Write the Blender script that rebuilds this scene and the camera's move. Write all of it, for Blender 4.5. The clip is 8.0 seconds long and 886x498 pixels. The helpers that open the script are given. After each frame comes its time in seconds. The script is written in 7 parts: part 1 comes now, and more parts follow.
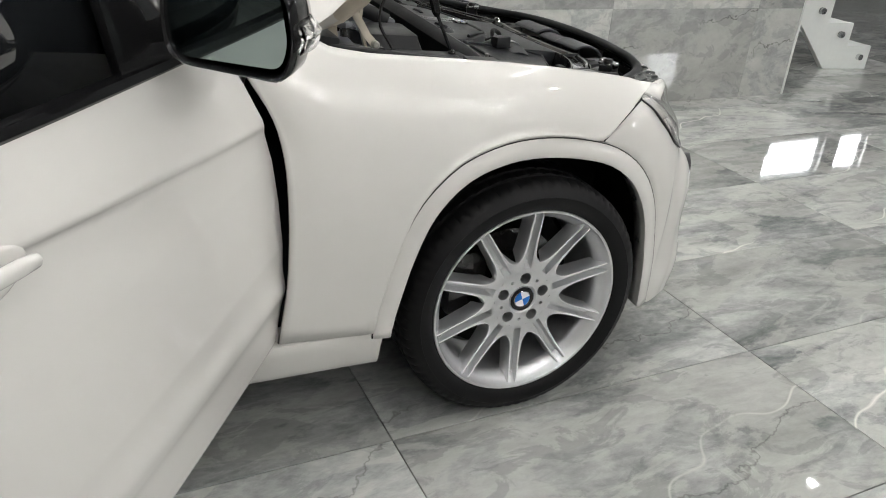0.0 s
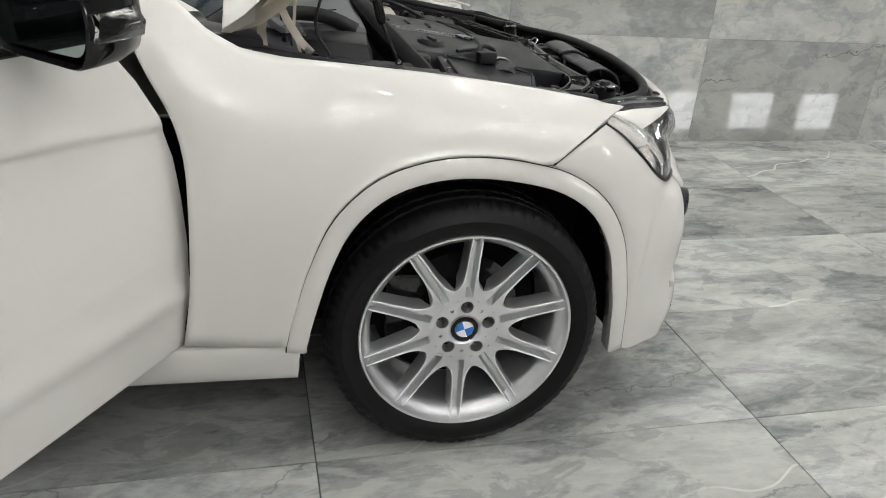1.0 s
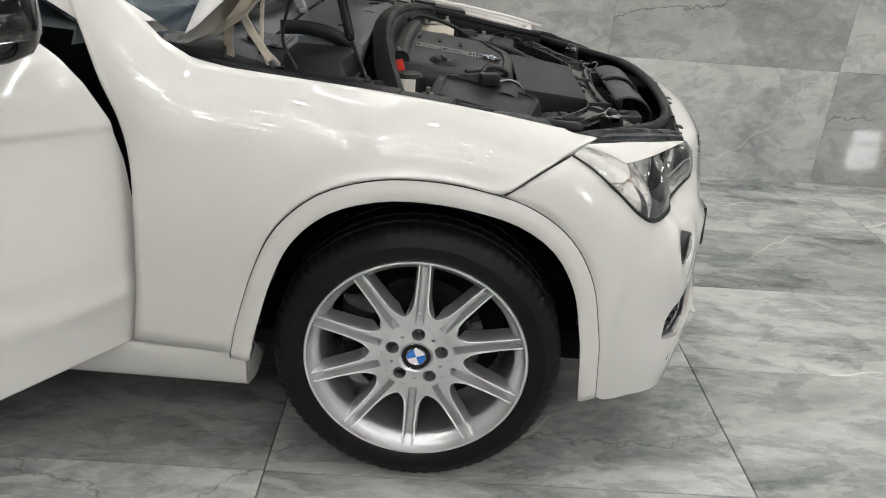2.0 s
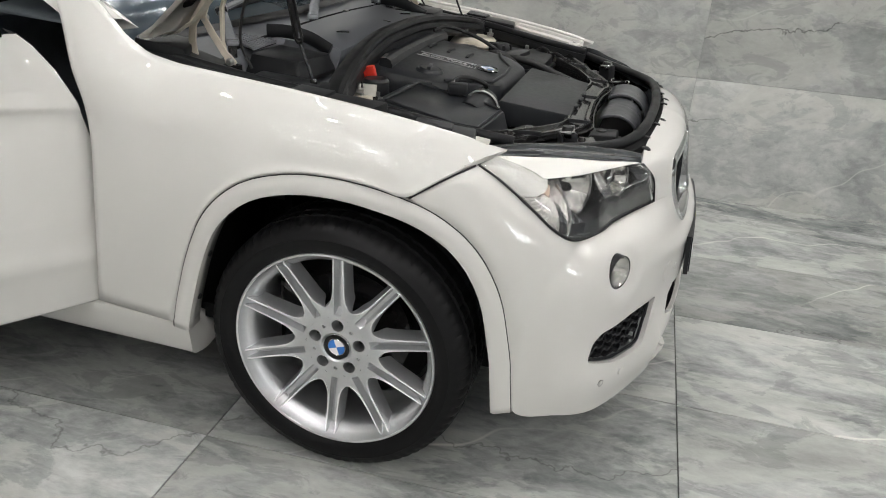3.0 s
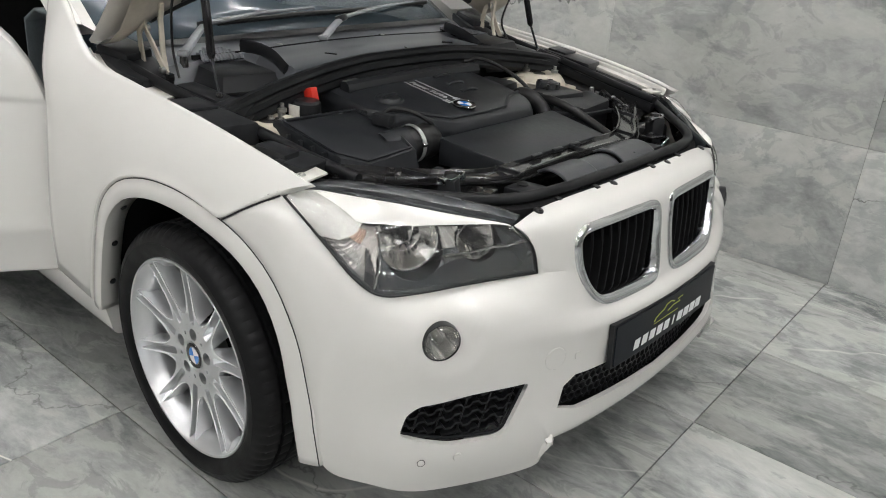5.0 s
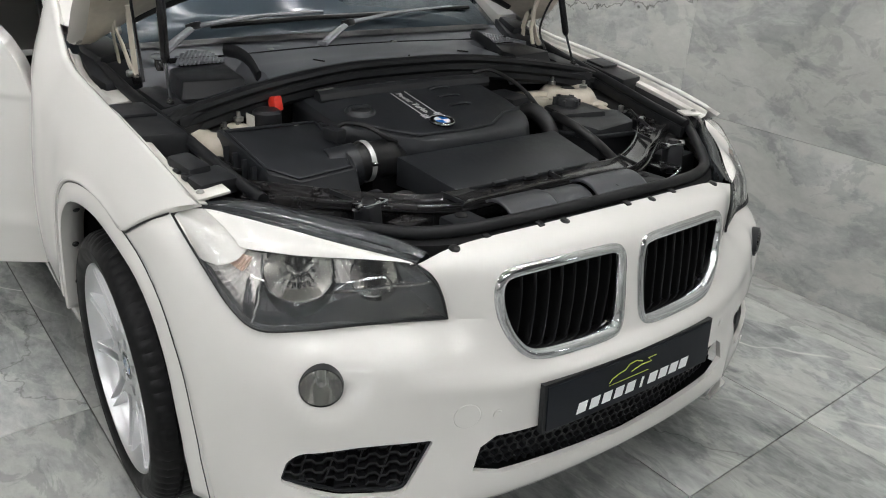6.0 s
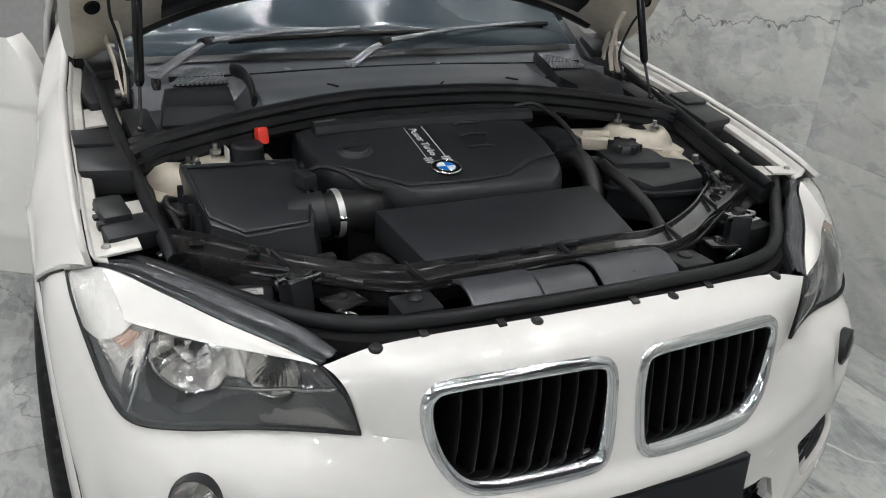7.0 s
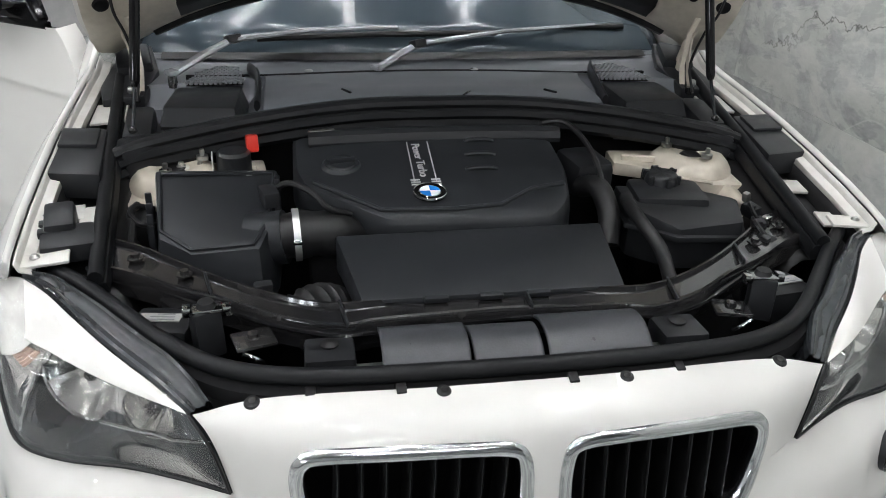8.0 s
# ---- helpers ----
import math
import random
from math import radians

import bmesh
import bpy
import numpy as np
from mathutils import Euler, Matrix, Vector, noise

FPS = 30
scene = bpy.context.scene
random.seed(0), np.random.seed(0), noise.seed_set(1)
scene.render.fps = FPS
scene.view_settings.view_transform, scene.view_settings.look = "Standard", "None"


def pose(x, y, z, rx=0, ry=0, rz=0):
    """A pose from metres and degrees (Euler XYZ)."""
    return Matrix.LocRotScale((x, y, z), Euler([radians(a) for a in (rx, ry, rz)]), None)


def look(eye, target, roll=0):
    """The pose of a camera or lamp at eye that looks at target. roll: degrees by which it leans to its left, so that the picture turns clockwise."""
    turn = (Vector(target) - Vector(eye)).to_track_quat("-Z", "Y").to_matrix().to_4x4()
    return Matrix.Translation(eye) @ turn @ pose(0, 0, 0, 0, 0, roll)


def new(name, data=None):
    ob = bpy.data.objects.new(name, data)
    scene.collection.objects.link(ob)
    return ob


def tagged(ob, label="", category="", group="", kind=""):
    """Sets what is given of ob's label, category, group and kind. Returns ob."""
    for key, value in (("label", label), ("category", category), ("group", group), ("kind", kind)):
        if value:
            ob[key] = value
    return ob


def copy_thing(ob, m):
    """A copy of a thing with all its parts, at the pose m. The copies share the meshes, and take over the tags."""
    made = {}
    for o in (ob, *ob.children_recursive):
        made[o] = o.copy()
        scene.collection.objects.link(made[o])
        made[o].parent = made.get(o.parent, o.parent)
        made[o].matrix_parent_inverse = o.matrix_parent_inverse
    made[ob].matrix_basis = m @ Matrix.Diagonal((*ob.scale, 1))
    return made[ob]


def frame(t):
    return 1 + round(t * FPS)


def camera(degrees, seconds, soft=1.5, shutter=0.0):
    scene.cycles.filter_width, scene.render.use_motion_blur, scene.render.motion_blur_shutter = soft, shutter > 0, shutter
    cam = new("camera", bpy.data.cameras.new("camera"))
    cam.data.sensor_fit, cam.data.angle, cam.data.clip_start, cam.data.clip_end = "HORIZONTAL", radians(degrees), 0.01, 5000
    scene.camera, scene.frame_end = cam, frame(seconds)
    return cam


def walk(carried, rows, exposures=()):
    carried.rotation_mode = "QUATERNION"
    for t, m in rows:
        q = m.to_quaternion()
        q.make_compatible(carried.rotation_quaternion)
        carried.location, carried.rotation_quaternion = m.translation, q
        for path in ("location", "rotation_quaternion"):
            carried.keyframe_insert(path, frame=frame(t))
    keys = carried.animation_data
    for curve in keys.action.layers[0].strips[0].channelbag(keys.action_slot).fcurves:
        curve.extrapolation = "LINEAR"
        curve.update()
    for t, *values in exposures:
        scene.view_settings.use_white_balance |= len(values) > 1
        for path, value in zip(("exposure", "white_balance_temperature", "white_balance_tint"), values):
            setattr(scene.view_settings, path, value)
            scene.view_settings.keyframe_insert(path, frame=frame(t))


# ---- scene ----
cam = camera(59.6, 8.0, soft=1.0)
PATH = [
    (0, (-0.892, -2.262, 1.262), (-0.131, -0.637, 0.379), 4.5),
    (0.5, (-0.635, -2.281, 1.232), (-0.053, -0.574, 0.368), 4.4),
    (1, (-0.409, -2.324, 1.239), (0.0, -0.558, 0.393), 4.4),
    (2.3, (0.218, -2.284, 1.265), (0.055, -0.475, 0.428), 4.1),
    (2.5, (0.332, -2.272, 1.267), (0.075, -0.474, 0.429), 4.0),
    (3, (0.624, -2.262, 1.293), (0.149, -0.506, 0.463), 4.1),
    (3.5, (0.839, -2.129, 1.275), (0.159, -0.435, 0.457), 4.2),
    (4, (1.062, -2.006, 1.31), (0.193, -0.392, 0.51), 4.4),
    (4.5, (1.295, -1.873, 1.327), (0.241, -0.369, 0.535), 4.0),
    (4.7, (1.354, -1.786, 1.331), (0.245, -0.328, 0.529), 4.1),
    (5.8, (1.604, -1.271, 1.351), (0.21, -0.105, 0.516), 4.0),
    (6, (1.616, -1.176, 1.36), (0.172, -0.077, 0.52), 3.7),
    (6.5, (1.544, -0.931, 1.367), (-0.003, 0.018, 0.527), 3.4),
    (7, (1.505, -0.69, 1.395), (-0.134, 0.051, 0.52), 3.4),
    (7.5, (1.51, -0.45, 1.427), (-0.191, 0.089, 0.525), 3.1),
    (8, (1.439, -0.295, 1.433), (-0.296, 0.041, 0.497), 2.4),
]
walk(cam, [(t, look(eye, target, roll)) for t, eye, target, roll in PATH], exposures=[(0, 0.10, 6500, 10), (2.5, 0.11, 6490, 10), (4.5, 0.12, 6450, 10), (6.5, 0.09, 6320, 10), (7.25, 0.14, 6240, 10), (8.0, 0.22, 6180, 10)])

# ---- light ----
world = bpy.data.worlds.new("world")
world.use_nodes = True
scene.world = world
wn = world.node_tree.nodes["Background"]
wn.inputs[0].default_value = (0.75, 0.8, 0.85, 1)
wn.inputs[1].default_value = 0.03



# ---- materials ----
def material(name, color, rough=0.5, metal=0.0, coat=0.0, spec=0.5, emit=None, emit_power=0.0, trans=0.0, ior=1.45):
    m = bpy.data.materials.new(name)
    m.use_nodes = True
    b = m.node_tree.nodes["Principled BSDF"]
    b.inputs["Base Color"].default_value = (*color, 1)
    b.inputs["Roughness"].default_value = rough
    b.inputs["Metallic"].default_value = metal
    b.inputs["Coat Weight"].default_value = coat
    b.inputs["Coat Roughness"].default_value = 0.03
    b.inputs["Specular IOR Level"].default_value = spec
    b.inputs["Transmission Weight"].default_value = trans
    b.inputs["IOR"].default_value = ior
    if emit:
        b.inputs["Emission Color"].default_value = (*emit, 1)
        b.inputs["Emission Strength"].default_value = emit_power
    return m


def nodes_of(m):
    return m.node_tree.nodes, m.node_tree.links, m.node_tree.nodes["Principled BSDF"]


def grain(m, scale=60.0, amount=0.25, bump=0.0, rough=0.0, detail=6.0, dust=0.0, dust_color=(0.3, 0.29, 0.27)):
    """Breaks up a plain material: colour at two scales, a fine relief, uneven gloss and a film of dust."""
    n, l, b = nodes_of(m)
    tc = n.new("ShaderNodeTexCoord")
    base = tuple(b.inputs["Base Color"].default_value)
    big, small = n.new("ShaderNodeTexNoise"), n.new("ShaderNodeTexNoise")
    big.inputs["Scale"].default_value, small.inputs["Scale"].default_value = scale * 0.11, scale
    big.inputs["Detail"].default_value = small.inputs["Detail"].default_value = detail
    for t in (big, small):
        l.new(tc.outputs["Object"], t.inputs["Vector"])
    add = n.new("ShaderNodeMath")
    add.operation = "ADD"
    l.new(big.outputs["Fac"], add.inputs[0])
    l.new(small.outputs["Fac"], add.inputs[1])
    ramp = n.new("ShaderNodeMapRange")
    ramp.inputs["From Min"].default_value, ramp.inputs["From Max"].default_value = 0.6, 1.4
    ramp.inputs["To Min"].default_value, ramp.inputs["To Max"].default_value = 1 - amount, 1 + amount
    l.new(add.outputs[0], ramp.inputs["Value"])
    mul = n.new("ShaderNodeVectorMath")
    mul.operation = "SCALE"
    mul.inputs[0].default_value = base[:3]
    l.new(ramp.outputs[0], mul.inputs["Scale"])
    out = mul.outputs[0]
    if dust:
        dn = n.new("ShaderNodeTexNoise")
        dn.inputs["Scale"].default_value, dn.inputs["Detail"].default_value = 9.0, 8.0
        l.new(tc.outputs["Object"], dn.inputs["Vector"])
        dr = n.new("ShaderNodeMapRange")
        dr.inputs["From Min"].default_value, dr.inputs["From Max"].default_value = 0.42, 0.75
        dr.inputs["To Max"].default_value = dust
        l.new(dn.outputs["Fac"], dr.inputs["Value"])
        mix = n.new("ShaderNodeMix")
        mix.data_type = "RGBA"
        l.new(dr.outputs[0], mix.inputs["Factor"])
        l.new(out, mix.inputs["A"])
        mix.inputs["B"].default_value = (*dust_color, 1)
        out = mix.outputs["Result"]
    l.new(out, b.inputs["Base Color"])
    if rough:
        rr = n.new("ShaderNodeMapRange")
        r0 = b.inputs["Roughness"].default_value
        rr.inputs["From Min"].default_value, rr.inputs["From Max"].default_value = 0.3, 0.7
        rr.inputs["To Min"].default_value, rr.inputs["To Max"].default_value = max(0.02, r0 - rough), r0 + rough
        l.new(big.outputs["Fac"], rr.inputs["Value"])
        l.new(rr.outputs[0], b.inputs["Roughness"])
    if bump:
        bp = n.new("ShaderNodeBump")
        bp.inputs["Strength"].default_value, bp.inputs["Distance"].default_value = bump, 0.002
        l.new(small.outputs["Fac"], bp.inputs["Height"])
        l.new(bp.outputs[0], b.inputs["Normal"])
    return m


def marble(name, low, high, rough, vein, crack, seed, patch_mix=0.4, streak=(1.0, 1.6, 1.4)):
    """Polished stone-look tile: cloudy grey, pale veins, thin dark cracks; every tile is cut from another place of the slab."""
    m = bpy.data.materials.new(name)
    m.use_nodes = True
    n, l, b = nodes_of(m)
    tc, oi = n.new("ShaderNodeTexCoord"), n.new("ShaderNodeObjectInfo")
    sc = n.new("ShaderNodeVectorMath")
    sc.operation = "SCALE"
    sc.inputs[0].default_value = (37.0 + seed, 23.0, 11.0)
    l.new(oi.outputs["Random"], sc.inputs["Scale"])
    at = n.new("ShaderNodeVectorMath")
    l.new(tc.outputs["Object"], at.inputs[0])
    l.new(sc.outputs[0], at.inputs[1])

    def noise_at(scale, detail=8.0, distort=0.0, rough_n=0.6, stretch=None):
        t = n.new("ShaderNodeTexNoise")
        t.inputs["Scale"].default_value, t.inputs["Detail"].default_value = scale, detail
        t.inputs["Distortion"].default_value, t.inputs["Roughness"].default_value = distort, rough_n
        if stretch:
            mp = n.new("ShaderNodeMapping")
            mp.inputs["Scale"].default_value = stretch
            mp.inputs["Rotation"].default_value = (0.0, 0.0, 0.12)
            l.new(at.outputs[0], mp.inputs["Vector"])
            l.new(mp.outputs[0], t.inputs["Vector"])
        else:
            l.new(at.outputs[0], t.inputs["Vector"])
        return t

    def ridge(t, width):
        sub = n.new("ShaderNodeMath")
        sub.operation = "SUBTRACT"
        sub.inputs[1].default_value = 0.5
        l.new(t.outputs["Fac"], sub.inputs[0])
        ab = n.new("ShaderNodeMath")
        ab.operation = "ABSOLUTE"
        l.new(sub.outputs[0], ab.inputs[0])
        mr = n.new("ShaderNodeMapRange")
        mr.inputs["From Min"].default_value, mr.inputs["From Max"].default_value = 0.0, width
        mr.inputs["To Min"].default_value, mr.inputs["To Max"].default_value = 1.0, 0.0
        l.new(ab.outputs[0], mr.inputs["Value"])
        return mr.outputs[0]

    def times(a, c):
        t = n.new("ShaderNodeMath")
        t.operation = "MULTIPLY"
        l.new(a, t.inputs[0])
        if isinstance(c, float):
            t.inputs[1].default_value = c
        else:
            l.new(c, t.inputs[1])
        return t.outputs[0]

    def gate(t, a, c):
        mr = n.new("ShaderNodeMapRange")
        mr.inputs["From Min"].default_value, mr.inputs["From Max"].default_value = a, c
        l.new(t.outputs["Fac"], mr.inputs["Value"])
        return mr.outputs[0]

    def wave_at(scale, distort, turn, detail=5.0):
        """Long wandering lines, for veins and cracks that cross a tile."""
        t = n.new("ShaderNodeTexWave")
        t.inputs["Scale"].default_value, t.inputs["Distortion"].default_value = scale, distort
        t.inputs["Detail"].default_value, t.inputs["Detail Scale"].default_value, t.inputs["Detail Roughness"].default_value = detail, 5.0, 0.62
        mp = n.new("ShaderNodeMapping")
        mp.inputs["Rotation"].default_value = (0, 0, turn)
        l.new(at.outputs[0], mp.inputs["Vector"])
        l.new(mp.outputs[0], t.inputs["Vector"])
        return t

    cloud = noise_at(1.7, 10.0, 0.8, 0.62, streak)
    fine = noise_at(18.0, 10.0, 0.4, 0.70, streak)
    mixf = n.new("ShaderNodeMath")
    mixf.operation = "MULTIPLY_ADD"
    mixf.inputs[1].default_value = 0.40
    l.new(fine.outputs["Fac"], mixf.inputs[0])
    l.new(cloud.outputs["Fac"], mixf.inputs[2])
    ramp = n.new("ShaderNodeValToRGB")
    ramp.color_ramp.elements[0].position, ramp.color_ramp.elements[1].position = 0.50, 0.90
    ramp.color_ramp.elements[0].color, ramp.color_ramp.elements[1].color = (*low, 1), (*high, 1)
    l.new(mixf.outputs[0], ramp.inputs["Fac"])
    blot = noise_at(2.3, 9.0, 0.5, 0.62, streak)
    blot2 = noise_at(5.5, 7.0, 0.8, 0.65, streak)
    p1, p2 = gate(blot, 0.485, 0.515), gate(blot2, 0.53, 0.575)
    v1 = times(times(ridge(wave_at(0.20, 1.3, 1.1, 3.0), 0.012), gate(noise_at(1.1, 3.0), 0.46, 0.60)), vein)
    v2 = times(times(ridge(noise_at(2.6, 7.0, 0.8, 0.6), 0.012), gate(noise_at(1.6, 3.0), 0.5, 0.68)), 0.35)
    c1 = times(times(ridge(wave_at(0.16, 1.7, 1.25, 7.0), 0.010), gate(noise_at(0.8, 2.0), 0.46, 0.50)), crack)

    def over(a, fac, color):
        mx = n.new("ShaderNodeMix")
        mx.data_type = "RGBA"
        l.new(fac, mx.inputs["Factor"])
        l.new(a, mx.inputs["A"])
        mx.inputs["B"].default_value = (*color, 1)
        return mx.outputs["Result"]

    col = over(ramp.outputs["Color"], times(p1, patch_mix), (high[0] * 0.98, high[1] * 0.97, high[2] * 0.93))
    col = over(col, times(p2, patch_mix * 0.8), (low[0] * 1.1, low[1] * 1.12, low[2] * 1.12))
    col = over(col, v1, (0.74, 0.73, 0.68))
    col = over(col, v2, (0.5, 0.5, 0.48))
    col = over(col, c1, (0.05, 0.05, 0.045))
    tone = n.new("ShaderNodeMapRange")
    tone.inputs["To Min"].default_value, tone.inputs["To Max"].default_value = 0.78, 1.16
    l.new(oi.outputs["Random"], tone.inputs["Value"])
    toned = n.new("ShaderNodeVectorMath")
    toned.operation = "SCALE"
    l.new(col, toned.inputs[0])
    l.new(tone.outputs[0], toned.inputs["Scale"])
    l.new(toned.outputs[0], b.inputs["Base Color"])
    rr = n.new("ShaderNodeMapRange")
    rr.inputs["To Min"].default_value, rr.inputs["To Max"].default_value = rough * 0.7, rough * 1.4
    l.new(fine.outputs["Fac"], rr.inputs["Value"])
    l.new(rr.outputs[0], b.inputs["Roughness"])
    return m


PAINT = grain(material("white_paint", (0.655, 0.642, 0.612), 0.5, 0.0, 1.0, spec=0.2), 7.0, 0.02)
FLANGE = grain(material("pale_flange_paint", (0.60, 0.585, 0.545), 0.38, 0.0, 0.3), 50.0, 0.10, 0.1, 0.1, dust=0.45, dust_color=(0.30, 0.27, 0.23))
PRIMER = grain(material("cream_bay_paint", (0.57, 0.52, 0.435), 0.38, 0.0, 0.3), 50.0, 0.14, 0.1, 0.1, dust=0.6, dust_color=(0.24, 0.20, 0.15))
RUBBER = grain(material("black_rubber", (0.009, 0.009, 0.0095), 0.45, spec=0.4), 120.0, 0.2, 0.12, 0.08, dust=0.06, dust_color=(0.06, 0.06, 0.06))
TYRE = grain(material("tyre_rubber", (0.0055, 0.0055, 0.006), 0.5, spec=0.22), 200.0, 0.2, 0.1, 0.1, dust=0.03, dust_color=(0.02, 0.02, 0.019))
PLASTIC = grain(material("black_plastic", (0.0165, 0.0173, 0.019), 0.36, spec=0.32), 400.0, 0.1, 0.03, 0.04, dust=0.06, dust_color=(0.03, 0.03, 0.032))
COVER = grain(material("engine_plastic", (0.0185, 0.020, 0.0225), 0.36, spec=0.32), 700.0, 0.08, 0.02, 0.03, dust=0.05, dust_color=(0.02, 0.021, 0.023))
COWL = grain(material("cowl_plastic", (0.112, 0.118, 0.130), 0.28, spec=0.5), 300.0, 0.05)
GLOSS = material("gloss_black", (0.007, 0.007, 0.0075), 0.06, spec=0.4)
# near-black for hollows and hidden parts, with their shade in the colour
DARK = material("hollow_shade_black", (0.006, 0.006, 0.0065), 0.85, spec=0.2)
SEAL = grain(material("bonnet_seal_rubber", (0.009, 0.0095, 0.0105), 0.42, spec=0.2), 120.0, 0.2, 0.12, 0.08, dust=0.08, dust_color=(0.08, 0.08, 0.08))
# black for grille openings, darkened further to include their shade
DEEP_SHADE = material("black_with_shade", (0.0025, 0.0025, 0.0027), 0.6, spec=0.15)
FELT = grain(material("black_felt", (0.006, 0.006, 0.0065), 0.9, spec=0.15), 150.0, 0.3, 0.2)
DUCT = grain(material("duct_plastic", (0.045, 0.047, 0.052), 0.33), 300.0, 0.2, 0.08, 0.06, dust=0.12, dust_color=(0.08, 0.08, 0.085))
# light grey that paints the sheen of the black wiper arms
ARM = grain(material("wiper_sheen_grey", (0.32, 0.33, 0.35), 0.26, 0.4), 120.0, 0.2, 0.05)
# pale grey of the rear lamp wedge, reflection on the lens included
WEDGE_SHEEN = grain(material("wedge_with_lens_sheen", (0.38, 0.375, 0.36), 0.25, 0.0, 0.5), 60.0, 0.15)
SILVER = grain(material("lamp_silver", (0.50, 0.49, 0.475), 0.22, 0.85), 60.0, 0.35)
TURN = grain(material("turn_bowl", (0.62, 0.60, 0.58), 0.25, 0.8), 45.0, 0.45)
ALLOY = grain(material("silver_alloy", (0.71, 0.715, 0.725), 0.32, 0.86, 0.15), 90.0, 0.03)
# near-white for the spoke crests: their highlight is put into the colour
RIDGE_GLINT = material("painted_ridge_glint", (0.93, 0.935, 0.94), 0.25, 0.12, 0.6)
CHROME = material("chrome", (0.66, 0.67, 0.68), 0.08, 1.0)
ZINC = material("bright_clamp_steel", (0.66, 0.66, 0.65), 0.34, 0.75)
STEEL = grain(material("zinc_steel", (0.42, 0.42, 0.40), 0.35, 1.0), 120.0, 0.2, 0.1, 0.1)
BAR = grain(material("black_steel", (0.013, 0.013, 0.014), 0.16, 0.0, 0.6), 80.0, 0.3, 0.08, 0.08, dust=0.15, dust_color=(0.1, 0.09, 0.08))
BEZEL = grain(material("lamp_bezel", (0.015, 0.0165, 0.0185), 0.22), 80.0, 0.1)
REFLECT = material("lamp_reflector", (0.82, 0.81, 0.79), 0.14, 1.0)
AMBER = material("amber_plastic", (0.46, 0.33, 0.27), 0.12, 0.3, 0.5)
LENS = material("clear_lens", (0.97, 0.98, 0.98), 0.02, 0.0, 0.0, trans=1.0, ior=1.2)
HAZED = material("hazed_headlight_lens", (0.97, 0.97, 0.96), 0.02, 0.0, 0.0, trans=0.991, ior=1.38)
PANE = material("window_glass", (0.008, 0.009, 0.010), 0.015, 0.0, 0.0)
SMOKE = grain(material("smoked_lens_frame", (0.028, 0.031, 0.034), 0.2, 0.0, 0.25), 40.0, 0.5, 0.1, 0.06)
# mostly opaque blue-grey glass: the reflected light is put into its colour
SCREEN = material("windscreen_glass_with_sheen", (0.058, 0.078, 0.094), 0.11, 0.0, 0.0, trans=0.3, ior=1.45)
MIRROR = material("mirror_glass", (0.30, 0.36, 0.355), 0.01, 1.0)
RED = material("red_plastic", (0.62, 0.035, 0.02), 0.35)
BLUE = material("emblem_blue", (0.02, 0.18, 0.60), 0.15, 0.0, 1.0)
WHITE = material("emblem_white", (0.85, 0.86, 0.88), 0.15, 0.0, 1.0)
GREEN = material("plate_green", (0.55, 0.62, 0.10), 0.4)
LETTER = material("plate_white", (0.82, 0.83, 0.83), 0.4)
PLATE = grain(material("plate_black", (0.010, 0.012, 0.016), 0.40, spec=0.22), 60.0, 0.15)
PRINT = material("silver_print", (0.42, 0.42, 0.42), 0.4)
LABEL = grain(material("paper_label", (0.34, 0.34, 0.33), 0.6), 90.0, 0.2)
LED = material("led_tube", (1, 1, 1), 0.5, emit=(1.0, 0.985, 0.965), emit_power=88.0)
SPOT = material("spot_lens", (1, 1, 1), 0.5, emit=(1.0, 0.985, 0.96), emit_power=205.0)
DAY = material("daylight_pane", (1, 1, 1), 0.5, emit=(0.95, 0.98, 1.0), emit_power=24.0)
PLASTER = grain(material("grey_plaster", (0.42, 0.42, 0.41), 0.8), 20.0, 0.12, 0.1)
CEILING = grain(material("dark_ceiling", (0.10, 0.10, 0.10), 0.85), 20.0, 0.1)
STAIR = grain(material("white_stair_paint", (0.75, 0.77, 0.74), 0.4), 30.0, 0.04)
WALL_JOINT = grain(material("pale_grout", (0.40, 0.40, 0.39), 0.8), 50.0, 0.15)
# dashboard colour lifted to grey-blue so the windscreen above looks brighter lit
TRIM_DASH = grain(material("lightened_dash_plastic", (0.15, 0.175, 0.19), 0.6), 200.0, 0.15)
GROUT = grain(material("dark_grout", (0.10, 0.10, 0.095), 0.8), 50.0, 0.2)
FLOOR_TILE = marble("floor_stone", (0.13, 0.14, 0.14), (0.57, 0.58, 0.56), 0.032, 1.0, 0.45, 0.0, 0.40, (0.8, 1.7, 1.4))
WALL_TILE = marble("wall_stone", (0.22, 0.23, 0.225), (0.55, 0.555, 0.535), 0.035, 0.3, 0.75, 5.0, 0.45)


# ---- building helpers ----
from mathutils.bvhtree import BVHTree

V = Vector


def rail(pts, n):
    """n points along a smooth curve through pts, with equal steps of the parameter from point to point."""
    p = [V(q) for q in pts]
    out = []
    for k in range(n):
        u = k / (n - 1) * (len(p) - 1)
        i = min(int(u), len(p) - 2)
        f = u - i
        a, b = p[i], p[i + 1]
        ta = (b - p[i - 1]) * 0.5 if i else (b - a)
        tb = (p[i + 2] - a) * 0.5 if i + 2 < len(p) else (b - a)
        out.append(a * (2 * f**3 - 3 * f**2 + 1) + ta * (f**3 - 2 * f**2 + f) + b * (-2 * f**3 + 3 * f**2) + tb * (f**3 - f**2))
    return out


